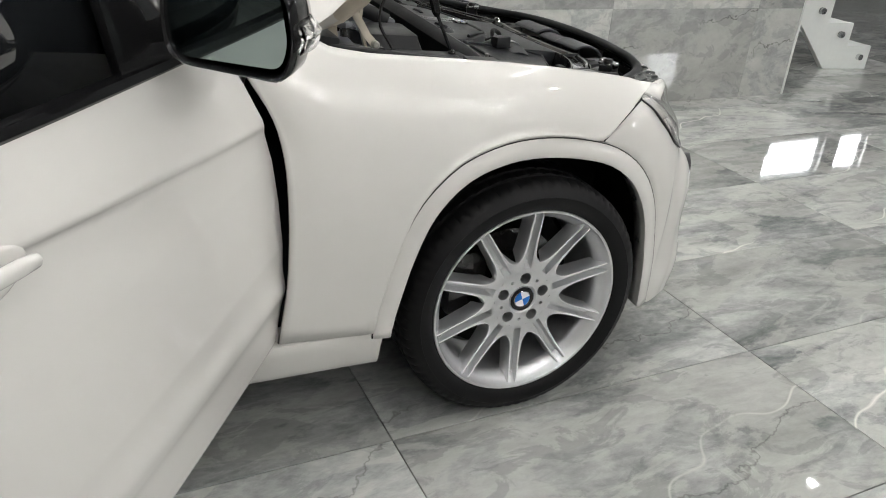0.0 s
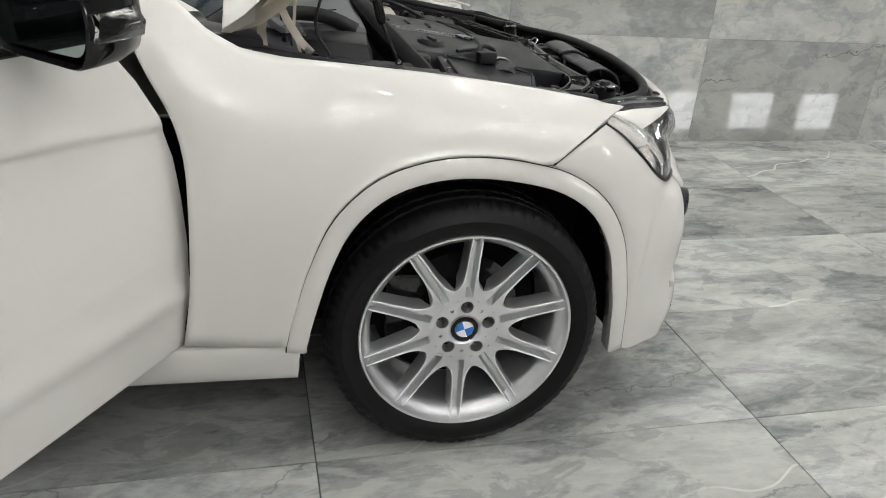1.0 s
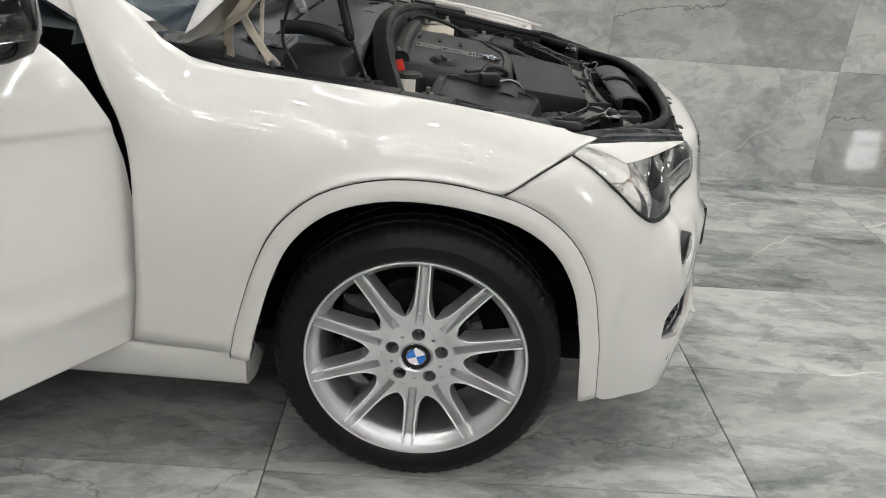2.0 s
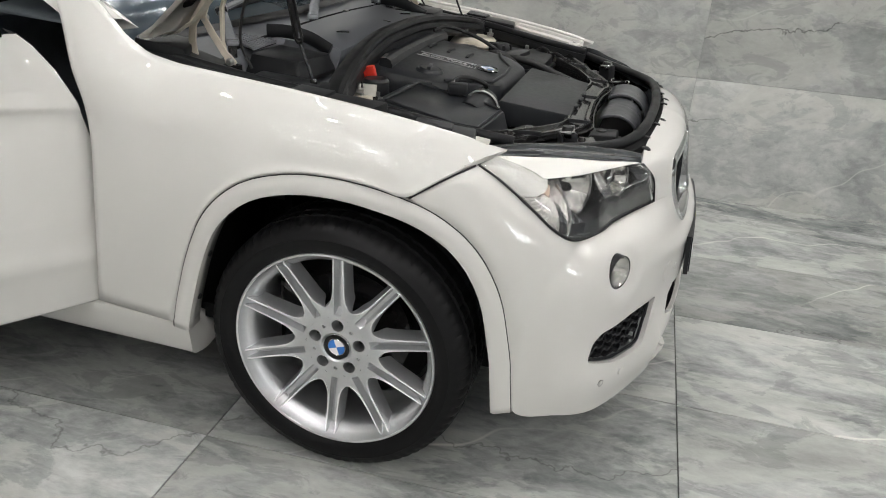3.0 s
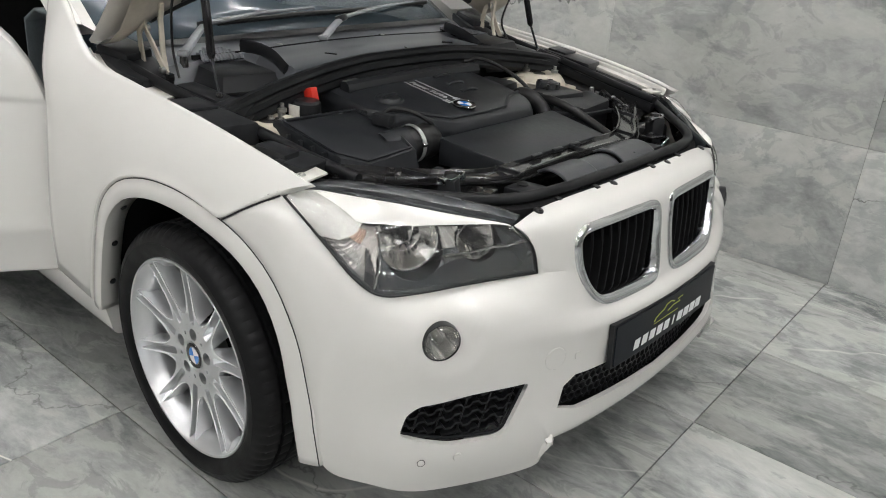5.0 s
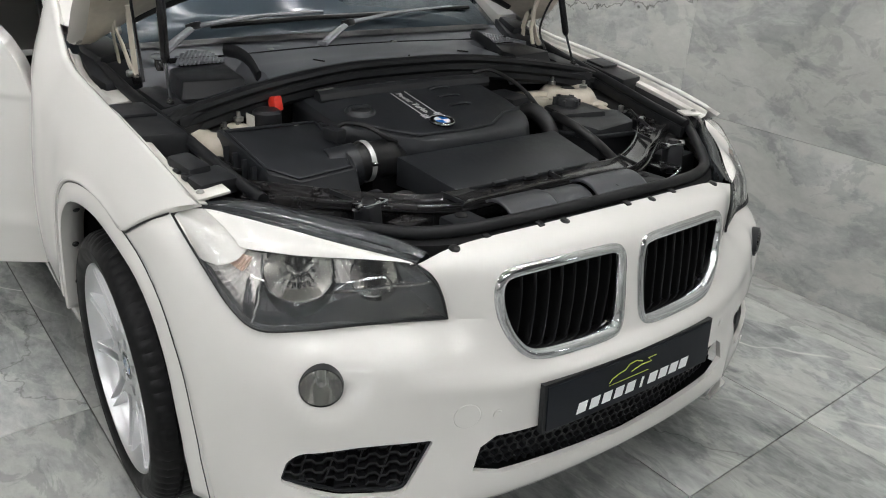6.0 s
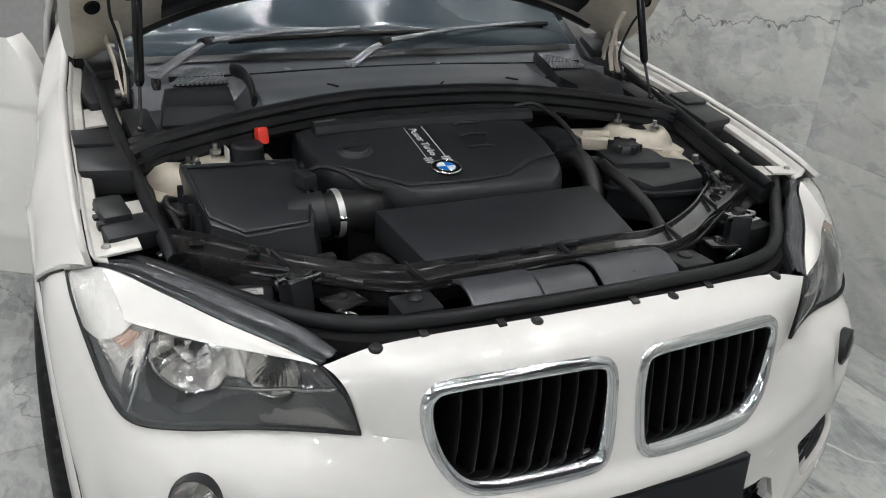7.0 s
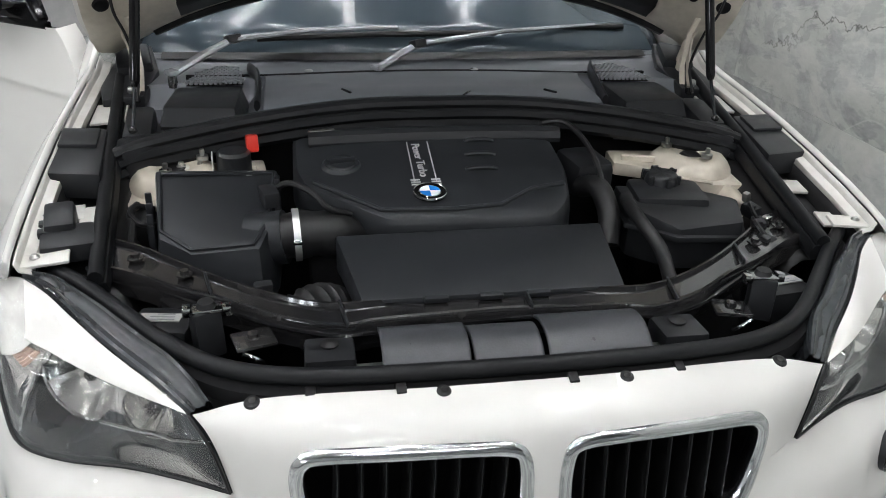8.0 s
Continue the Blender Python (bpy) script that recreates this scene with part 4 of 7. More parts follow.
def lamp_point(u, v, out=0.0):
    """A point of the lens: u from the rear tip to the inner tip, v from the lower edge over the brow (2/3) to the upper edge."""
    i = min(200, max(0, round(u * 200)))
    a, k, t = LAMP_LOW_R[i], LAMP_BROW_R[i], LAMP_TOP_R[i]
    face = (k - a).length
    m = a.lerp(k, 0.5) + V((0.75, -0.6, 0.25)) * face * 0.13
    n = V((0.62, -0.55, 0.56)).normalized()
    pts = [a, m, k, t]
    s = min(2.999, max(0.0, v * 3))
    j = int(s)
    f = s - j
    p, q = pts[j], pts[j + 1]
    tp = (q - pts[j - 1]) * 0.5 if j else (q - p)
    tq = (pts[j + 2] - p) * 0.5 if j < 2 else (q - p)
    return p * (2 * f**3 - 3 * f**2 + 1) + tp * (f**3 - 2 * f**2 + f) + q * (-2 * f**3 + 3 * f**2) + tq * (f**3 - f**2) + n * out


def lamp_sheet(u0, u1, v0, v1, nu, nv, out):
    bm = bmesh.new()
    rows = [[lamp_point(u0 + (u1 - u0) * i / (nu - 1), v0 + (v1 - v0) * j / (nv - 1), out) for j in range(nv)] for i in range(nu)]
    grid_mesh(bm, rows)
    bmesh.ops.remove_doubles(bm, verts=bm.verts, dist=0.0004)
    return bm


def headlight(s):
    g = empty("headlight", car, "clear headlight with round silvered reflectors and a white upper lid")

    def put(name, bm, mat, label="", **kw):
        bmesh.ops.recalc_face_normals(bm, faces=bm.faces)
        return part(name, bm if s > 0 else flip_y(bm), mat, g, label, **kw)

    # the dark bowl behind the lens
    bm = bmesh.new()
    rows = []
    for i in range(41):
        u = i / 40
        lo, up = lamp_point(u, 0.0, -0.001), lamp_point(u, 1.0, -0.001)
        back = V((-0.055, 0.045, -0.012))
        f = math.sin(math.pi * min(1, max(0, u))) ** 0.5
        br = lamp_point(u, 0.66, -0.004)
        rows.append([lo, lo + V((-0.004, 0.004, 0.01)) * f, lo.lerp(br, 0.3) + back * f, lo.lerp(br, 0.75) + back * f, up + V((0, 0, -0.012)) * f, up])
    grid_mesh(bm, rows)
    put("bowl", bm, BEZEL, "dark grey lamp interior")
    ln = put("lens", lamp_sheet(0.0, 1.0, 0.0, 1.0, 61, 17, 0.001), HAZED, "clear polycarbonate lens", angle=70)
    solid(ln, 0.003, 0.0)
    ln.visible_shadow = False
    # white painted lid over the upper part
    bm = bmesh.new()
    rows = []
    for i in range(41):
        f = i / 40
        u = 0.29 + 0.69 * f
        rows.append([lamp_point(u - 0.14 * (1 - f) ** 2 * (j / 10) ** 1.2, 0.655 + 0.335 * j / 10, 0.003) for j in range(11)])
    grid_mesh(bm, rows)
    put("lid", bm, PAINT, "white painted lid", angle=70)
    # reflectors: a wide one and a smaller round one, faceted, under a silvered bridge
    ax = V((0.90, -0.42, 0.06)).normalized()
    cups = [(lamp_point(0.492, 0.54, -0.030), 0.062, "main_reflector"), (lamp_point(0.722, 0.51, -0.027), 0.040, "high_reflector")]
    bm = bmesh.new()
    nu, nv = 90, 20
    vs = [[bm.verts.new(lamp_point(0.385 + 0.40 * i / nu, 0.42 + 0.25 * j / nv, -0.022 - 0.0022 * math.cos(i * 0.9) - 0.004 * math.sin(math.pi * j / nv))) for j in range(nv + 1)] for i in range(nu + 1)]
    for i in range(nu):
        for j in range(nv):
            q = [vs[i][j], vs[i + 1][j], vs[i + 1][j + 1], vs[i][j + 1]]
            mid = (q[0].co + q[2].co) * 0.5
            if all(((mid - c) - ax * (mid - c).dot(ax)).length > r * 1.04 for c, r, nm in cups):
                bm.faces.new(q)
    put("backing", bm, SILVER, "silvered ribbed backing", angle=70)
    # dark glossy panel that fills the lower half and the inner end, hollowed round the reflectors
    bm = bmesh.new()
    nu, nv = 230, 60
    vs = []
    for i in range(nu + 1):
        u = 0.335 + 0.655 * i / nu
        top = 0.66 if u > 0.86 else 0.44 + 0.22 * max(0.0, (u - 0.80) / 0.06)
        vs.append([bm.verts.new(lamp_point(u, 0.03 + (top - 0.03) * j / nv, -0.006 - 0.012 * (j / nv) ** 2)) for j in range(nv + 1)])
    for i in range(nu):
        for j in range(nv):
            q = [vs[i][j], vs[i + 1][j], vs[i + 1][j + 1], vs[i][j + 1]]
            mid = (q[0].co + q[2].co) * 0.5
            if all(((mid - c) - ax * (mid - c).dot(ax)).length > r * 1.03 for c, r, nm in cups):
                bm.faces.new(q)
    put("panel", bm, BEZEL, "dark grey inner panel", angle=70)
    bar = [lamp_point(q.x, q.y, -0.010 + 0.0058 * k / 30) for k, q in enumerate(rail([(0.585, 0.355, 0), (0.67, 0.372, 0), (0.78, 0.41, 0), (0.85, 0.35, 0), (0.90, 0.20, 0), (0.93, 0.02, 0)], 31))]
    put("trim_bar", tube(bmesh.new(), bar, 0.0034, 8, flat=0.7), CHROME, "chrome bar")

    def facets(k, profile):
        return [(r * (1.0 + (0.010 if (k + i) % 2 else -0.006) * (0.2 < i < 6)), h) for i, (r, h) in enumerate(profile)]

    for c, r, nm in cups:
        # what would stand above the lid's underside is cut away
        at = min((k / 100 for k in range(101)), key=lambda q: (lamp_point(q, 0.655) - c).length)
        over = lamp_point(at, 0.66, -0.004)
        up = (lamp_point(at + 0.05, 0.66) - lamp_point(at - 0.05, 0.66)).cross(lamp_point(at, 0.9) - lamp_point(at, 0.66)).normalized()
        up = up if up.z > 0 else -up

        def trimmed(b):
            bmesh.ops.bisect_plane(b, geom=b.verts[:] + b.edges[:] + b.faces[:], plane_co=over, plane_no=up, clear_outer=True)
            return b

        mm = Matrix.Translation(c) @ ax.to_track_quat("Z", "Y").to_matrix().to_4x4()
        prof = [(r * f, -0.05 * (1 - f * f)) for f in (0.0, 0.2, 0.4, 0.6, 0.8, 0.92, 1.0)]
        put(nm, trimmed(lathe(bmesh.new(), prof, mm, 30, facets)), REFLECT, "bright faceted reflector", angle=8)
        put("light_ring", trimmed(lathe(bmesh.new(), [(r * 0.985, 0.003), (r * 1.02, 0.005), (r * 1.05, 0.001), (r * 1.02, -0.004), (r * 0.985, 0.003)], mm, 40)), CHROME)
        put("bulb", lathe(bmesh.new(), [(0.0, -0.010), (0.007, -0.012), (0.010, -0.018), (0.010, -0.05)], mm, 16), GLOSS)
    # pale wedge at the rear, lens reflection in its grey, ending in a slanting line
    wedge = bmesh.new()
    grid_mesh(wedge, [[lamp_point(0.012 + (0.158 + 0.15 * min(1, j / 11)) * i / 20, 0.03 + 0.625 * j / 11, -0.0015) for j in range(12)] for i in range(21)])
    grid_mesh(wedge, [[lamp_point(0.012 + 0.378 * i / 24, 0.655 + 0.33 * j / 6, -0.0015) for j in range(7)] for i in range(25)])
    put("rear_insert", wedge, WEDGE_SHEEN, "pale rear wedge with lens reflection in its colour")
    # side turn signal: ribbed bright bowl with a warm tip
    bm, tip = bmesh.new(), bmesh.new()
    rows = []
    for i in range(25):
        f = i / 24
        rows.append([lamp_point(0.165 + 0.15 * j / 12 + (0.205 - 0.125 * j / 12) * f, 0.03 + 0.62 * j / 12, -0.006 - 0.0022 * (i % 2) - 0.0012 * (j % 2) - 0.010 * math.sin(math.pi * f)) for j in range(13)])
    grid_mesh(bm, rows)
    put("turn_reflector", bm, TURN, "ribbed bright turn signal", angle=12)
    grid_mesh(tip, [[q + V((0.0020, -0.0016, 0.0016)) for q in r[8:12]] for r in rows[0:10]])
    put("amber_cap", tip, AMBER, "pale amber cap", angle=70)
    bm = tube(bmesh.new(), [lamp_point(0.37 + 0.02 * math.sin(3 * f), 0.04 + 0.58 * f, -0.008) for f in [k / 14 for k in range(15)]], 0.005, 8, flat=0.6)
    put("trim_strip", bm, CHROME)
    # rubber lip round the lens
    lip = [lamp_point(u, 0.0, 0.0045) for u in [k / 50 for k in range(51)]]
    put("seal", tube(bmesh.new(), lip, 0.0026, 6), RUBBER)


for s in (1, -1):
    headlight(s)


# ---- wheels ----
def ridge_height(r):
    """The height of a spoke's ridge above the wheel's middle plane."""
    f = (r - 0.05) / 0.19
    return 0.0825 + 0.003 * f + 0.014 * f * f


def ridge_width(r):
    """Half the distance between a spoke's two ridges, spreading towards the hub."""
    return 0.0122 + 0.0024 * (0.235 - r) / 0.15 + 0.016 * math.exp(-(r - 0.100) / 0.014)


def spoke_mesh():
    """A pair of thin ridges with a deep trough between, flaring at the hub into the neighbouring pairs, on wide sloping flanks."""
    bm = bmesh.new()
    rows = []
    for k in range(31):
        r = 0.0742 + 0.168 * (k / 30) ** 1.2
        limit = r * math.tan(radians(18)) + 0.0004
        w = min(ridge_width(r), limit)
        e = min(w + 0.0055, limit)
        h = ridge_height(r)
        gw = min(w - 0.0032, 0.0094)
        open_ = min(1.0, max(0.0, (r - 0.098) / 0.022))
        open_ = open_ * open_ * (3 - 2 * open_)
        deep = (0.046 - 0.006 * (r - 0.07) / 0.17) * open_
        g = min(1.0, max(0.0, (r - 0.082) / 0.018))
        groove = 0.024 * g * g * (3 - 2 * g)
        half = [(-e, h - deep), (-e * 0.6 - w * 0.4, h - deep * 0.55), (-w - 0.0016, h - min(0.0055, deep * 0.14)), (-w - 0.0002, h - min(0.0008, deep)), (-w + 0.0009, h), (-gw - 0.0005, h), (-gw + 0.0006, h - groove * 0.22), (-gw + 0.0022, h - groove * 0.84), (-gw * 0.45, h - groove * 0.98), (0.0, h - groove)]
        prof = half + [(-a, b) for a, b in half[-2::-1]]
        rows.append([V((r, a, b)) for a, b in prof])
    grid_mesh(bm, rows)
    m = len(rows[0])
    bm.verts.ensure_lookup_table()
    bm.faces.new([bm.verts[i] for i in range(30 * m, 31 * m)])
    bmesh.ops.recalc_face_normals(bm, faces=bm.faces)
    return bm


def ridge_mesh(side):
    """The rounded crest of one of a spoke's two ridges, its highlight painted in near-white."""
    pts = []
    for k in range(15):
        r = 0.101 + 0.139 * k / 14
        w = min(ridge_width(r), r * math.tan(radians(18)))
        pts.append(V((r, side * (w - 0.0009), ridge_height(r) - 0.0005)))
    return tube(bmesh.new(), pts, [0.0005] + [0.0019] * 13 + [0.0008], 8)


def tyre_wobble(k, profile):
    out = []
    for r, h in profile:
        if 0.079 < abs(h) < 0.105 and r > 0.300 and k % 4 == 0:
            out.append((r - 0.004, h))
        elif abs(h) < 0.07 and r > 0.31 and (k + (2 if h > 0 else 0)) % 5 == 0:
            out.append((r - 0.003, h))
        else:
            out.append((r, h))
    return out


def wheel(m):
    g = empty("wheel", car, "silver ten double-spoke alloy wheel with low black tyre")
    half = [(0.236, 0.088), (0.243, 0.098), (0.2445, 0.104), (0.250, 0.108), (0.258, 0.114), (0.270, 0.1175), (0.283, 0.118), (0.284, 0.1188), (0.286, 0.1175), (0.298, 0.1135), (0.309, 0.104), (0.316, 0.094), (0.3195, 0.080), (0.3205, 0.072), (0.314, 0.070), (0.314, 0.062), (0.3215, 0.060), (0.322, 0.034), (0.315, 0.032), (0.315, 0.024), (0.322, 0.022)]
    prof = half + [(r, -h) for r, h in half[::-1]]
    part("tyre", lathe(bmesh.new(), prof, m, 288, tyre_wobble), TYRE, g, "black road tyre", angle=32)
    bm = lathe(bmesh.new(), [(0.2475, 0.102), (0.2485, 0.106), (0.2465, 0.109), (0.2415, 0.1085), (0.2395, 0.104), (0.2365, 0.094), (0.230, 0.086), (0.221, 0.078), (0.2165, 0.060), (0.2135, 0.030), (0.212, -0.06), (0.222, -0.085), (0.236, -0.092), (0.238, -0.06), (0.238, 0.06), (0.2475, 0.102)], m, 96)
    bmesh.ops.recalc_face_normals(bm, faces=bm.faces)
    part("rim", bm, ALLOY, g, "bright silver rim", angle=50)
    one = spoke_mesh()
    for k in range(10):
        turn = m @ pose(0, 0, 0, 0, 0, 88 + 36 * k)
        sp = part("spoke", moved(one.copy(), turn), ALLOY, g, angle=35)
        # added crests paint the highlight onto the silver ridges
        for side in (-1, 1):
            part("ridge", moved(ridge_mesh(side), turn), RIDGE_GLINT, sp, "ridge crest with a painted highlight")
    one.free()
    hub = part("hub", lathe(bmesh.new(), [(0.0, 0.064), (0.034, 0.066), (0.036, 0.0690), (0.039, 0.0712), (0.044, 0.0709), (0.052, 0.0700), (0.062, 0.0697), (0.070, 0.0699), (0.0768, 0.0704), (0.0775, 0.0690), (0.078, 0.060), (0.078, 0.020), (0.0, 0.018)], m @ pose(0, 0, 0.0128), 60), ALLOY, g, "silver hub with bolt holes")
    cut = []
    for k in range(5):
        bm = bmesh.new()
        bmesh.ops.create_cone(bm, cap_ends=True, segments=20, radius1=0.0135, radius2=0.0165, depth=0.08)
        cut.append(moved(bm, m @ pose(0, 0, 0, 0, 0, 88 + 72 * k) @ pose(0.0575, 0, 0.080)))
        bm = bmesh.new()
        bmesh.ops.create_cone(bm, cap_ends=True, segments=12, radius1=0.0045, radius2=0.0045, depth=0.02)
        cut.append(moved(bm, m @ pose(0, 0, 0, 0, 0, 124 + 72 * k) @ pose(0.058, 0, 0.084)))
    carve(hub, cut, 35)
    # bolts in black, so the shade of their holes is in the colour
    for k in range(5):
        bm = lathe(bmesh.new(), [(0.0, 0.050), (0.007, 0.050), (0.0085, 0.048), (0.0085, 0.036), (0.0132, 0.035), (0.0132, 0.024)], m @ pose(0, 0, 0.012, 0, 0, 88 + 72 * k) @ pose(0.0575, 0, 0), 12)
        part("bolt", bm, BAR, g)
    roundel(g, m @ pose(0, 0, 0.0805, 0, 0, 20), 0.034)
    # disc and carrier blackened to paint the shade behind the spokes
    part("brake_disc", lathe(bmesh.new(), [(0.06, -0.012), (0.15, -0.012), (0.15, -0.034), (0.06, -0.034)], m, 48), BAR, g)
    part("hub_carrier", lathe(bmesh.new(), [(0.0, 0.02), (0.075, 0.02), (0.075, -0.05), (0.20, -0.05), (0.20, -0.06)], m, 32), DARK, g)
    bm = box(bmesh.new(), (0, 0, 0), (0.10, 0.17, 0.09), bevel=0.012)
    part("caliper", moved(bm, m @ pose(-0.125, 0.03, -0.02)), BAR, g)
    return g


def roundel(parent, m, r, tall=0.002):
    """A round badge: black ring, quarters of blue and white, a thin bright rim."""
    e = part("badge", lathe(bmesh.new(), [(0.0, tall), (r * 0.95, tall), (r, tall * 0.4), (r, -0.002)], m, 40), GLOSS, parent, "round badge with blue and white quarters")
    part("badge_rim", lathe(bmesh.new(), [(r * 0.93, tall), (r * 0.96, tall + 0.0012), (r, tall), (r * 1.01, 0)], m, 40), CHROME, parent)
    part("badge_ring", lathe(bmesh.new(), [(r * 0.60, tall), (r * 0.63, tall + 0.0008), (r * 0.66, tall)], m, 40), CHROME, parent)
    for k in range(4):
        bm = bmesh.new()
        pts = [(0, 0, tall + 0.0006)] + [(r * 0.6 * math.cos(math.pi / 2 * (k + i / 8)), r * 0.6 * math.sin(math.pi / 2 * (k + i / 8)), tall + 0.0006) for i in range(9)]
        prism(bm, pts, (0, 0, 0.0004))
        part("quarter", moved(bm, m), BLUE if k % 2 else WHITE, parent)
    return e


WHEEL_R = pose(0, -0.757, 0.322, 90, 0, 0)
right_wheel = wheel(WHEEL_R)
for x, turn in ((0.0, 180), (-2.76, 0), (-2.76, 180)):
    copy_thing(right_wheel, Matrix.Translation((x, 0, 0)) @ Matrix.Rotation(radians(turn), 4, "Z"))

# ---- open front door ----
D_S, D_N = V((-0.555, -0.832, 0)), V((0.832, -0.555, 0))
DOOR = Matrix(((D_S.x, D_N.x, 0, -0.612), (D_S.y, D_N.y, 0, -0.874), (0, 0, 1, 0), (0, 0, 0, 1))) @ Matrix.Translation((0.014, 0, 0))
door = empty("front_door", car, "white front door standing open", m=Matrix())


def door_n(s, z):
    """The outward swell of the door's skin."""
    pts = ((0.33, -0.004), (0.36, 0.0), (0.453, 0.009), (0.555, 0.009), (0.649, 0.001), (0.737, -0.008), (0.818, -0.022), (0.889, -0.040), (0.96, -0.060), (1.02, -0.080))
    v = pts[-1][1]
    for (a, na), (b, nb) in zip(pts, pts[1:]):
        if z <= b:
            v = na + (nb - na) * (z - a) / (b - a)
            break
    line = 0.808 + 0.095 * s  # the swage line climbs to the handle
    d = z - line
    k = min(1.0, max(0.0, (d + 0.016) / 0.018))
    v += (0.013 * k * k * (3 - 2 * k) * math.exp(-max(0.0, d) / 0.10) - 0.005 * math.exp(-((d + 0.05) / 0.05) ** 2)) * min(1.0, 0.35 + 1.2 * max(0.0, s))
    low = z - (0.46 + 0.04 * s)
    v += 0.006 * math.exp(-(low / 0.03) ** 2)
    return v + 0.012 * math.sin(math.pi * min(1, max(0, s / 1.1)))


def door_front(z):
    """Where the leading edge of the door lies, along its length."""
    pts = ((0.33, 0.003), (0.453, -0.012), (0.555, -0.019), (0.649, -0.021), (0.737, -0.018), (0.818, -0.002), (0.889, 0.030), (0.94, 0.065), (1.0, 0.125), (1.02, 0.15))
    for (a, na), (b, nb) in zip(pts, pts[1:]):
        if z <= b:
            return na + (nb - na) * max(0.0, (z - a) / (b - a)) - 0.024
    return pts[-1][1] - 0.024


def door_skin():
    bm = bmesh.new()
    rows = []
    zs = [0.333 + (0.968 - 0.333) * k / 130 for k in range(131)]
    for z in zs:
        s0, s1 = door_front(z), 1.10
        row = [V((s0 + 0.012, door_n(s0, z) - 0.075, z)), V((s0 + 0.004, door_n(s0, z) - 0.035, z)), V((s0 + 0.001, door_n(s0, z) - 0.008, z)), V((s0 + 0.004, door_n(s0, z) - 0.002, z))]
        for k in range(1, 45):
            s = s0 + 0.004 + (s1 - s0 - 0.004) * k / 44
            row.append(V((s, door_n(s, z), z)))
        rows.append(row)
    # rolled lower edge
    first = [q + V((0, -0.004, -0.004)) if i > 2 else q for i, q in enumerate(rows[0])]
    rows = [[q + V((0, -0.03, 0.0)) for q in first], first] + rows
    grid_mesh(bm, rows)
    bmesh.ops.recalc_face_normals(bm, faces=bm.faces)
    f = max(bm.faces, key=lambda q: q.calc_center_median().y)
    if f.normal.y < 0:
        bmesh.ops.reverse_faces(bm, faces=bm.faces)
    return bm


part("skin", moved(door_skin(), DOOR), PAINT, door, "white painted door skin", angle=50)
# inner panel, glass, frame
bm = bmesh.new()
prism(bm, [(0.03, -0.10, 0.36), (1.08, -0.10, 0.36), (1.08, -0.13, 0.95), (0.15, -0.13, 0.95), (0.05, -0.11, 0.88)], (0, 0.012, 0))
part("inner_panel", moved(bm, DOOR), PLASTIC, door, "dark door lining", smooth=False)
bm = bmesh.new()
grid_mesh(bm, [[V((0.15 + 0.17 * f, -0.082 - 0.10 * f, 0.968 + 0.43 * f)), V((1.08, -0.080 - 0.10 * f, 0.975 + 0.425 * f))] for f in (0, 0.25, 0.5, 0.75, 1.0)])
pane = part("window_glass", moved(bm, DOOR), PANE, door, "dark tinted side glass")
solid(pane, 0.004)


def strip(pts, w, h, mat, name, parent, label=""):
    bm = bmesh.new()
    rows = []
    for q in pts:
        q = V(q)
        rows.append([q + V((0, -w, -h)), q + V((0, w * 0.6, -h)), q + V((0, w, -h * 0.4)), q + V((0, w * 0.7, h * 0.8)), q + V((0, 0, h)), q + V((0, -w, h))])
    grid_mesh(bm, rows, closed=True)
    bmesh.ops.recalc_face_normals(bm, faces=bm.faces)
    return part(name, moved(bm, DOOR), mat, parent, label)


strip([(0.10 + 1.0 * k / 20, door_n(0.10 + 1.0 * k / 20, 0.968) - 0.006, 0.970 + 0.010 * k / 20) for k in range(21)], 0.010, 0.010, GLOSS, "belt_trim", door, "gloss black belt trim")
bm = tube(bmesh.new(), [(0.145, -0.084, 0.975), (0.22, -0.11, 1.12), (0.40, -0.15, 1.28), (0.60, -0.17, 1.37), (0.85, -0.185, 1.41), (1.08, -0.19, 1.41), (1.10, -0.14, 1.2), (1.10, -0.09, 1.0)], 0.018, 8, flat=1.4)
part("window_frame", moved(bm, DOOR), GLOSS, door, "gloss black window frame")
bm = bmesh.new()
prism(bm, [(0.12, -0.070, 0.962), (0.36, -0.070, 0.975), (0.36, -0.10, 1.12), (0.25, -0.105, 1.12)], (0, 0.016, 0), 0.004)
part("mirror_base", moved(bm, DOOR), GLOSS, door, "gloss black mirror triangle")
# handle
bm = tube(bmesh.new(), [(0.655, 0.008, 0.864), (0.668, 0.018, 0.868), (0.70, 0.023, 0.875), (0.80, 0.026, 0.884), (0.88, 0.022, 0.889), (0.90, 0.0, 0.890)], [0.004, 0.007, 0.0085, 0.0085, 0.008, 0.005], 12, flat=1.2)
h = part("handle", moved(bm, DOOR), PAINT, door, "white pull handle")
bm = bmesh.new()
bmesh.ops.create_uvsphere(bm, u_segments=24, v_segments=12, radius=1.0)
part("handle_cup", moved(moved(bm, pose(0.77, -0.002, 0.866) @ Matrix.Diagonal((0.115, 0.008, 0.036, 1))), DOOR), PAINT, door)
# seal strip at the leading edge
bm = tube(bmesh.new(), [(door_front(z) + 0.035, door_n(0, z) - 0.085, z) for z in [0.36 + 0.03 * k for k in range(19)]], 0.009, 8)
part("door_seal", moved(bm, DOOR), RUBBER, door)

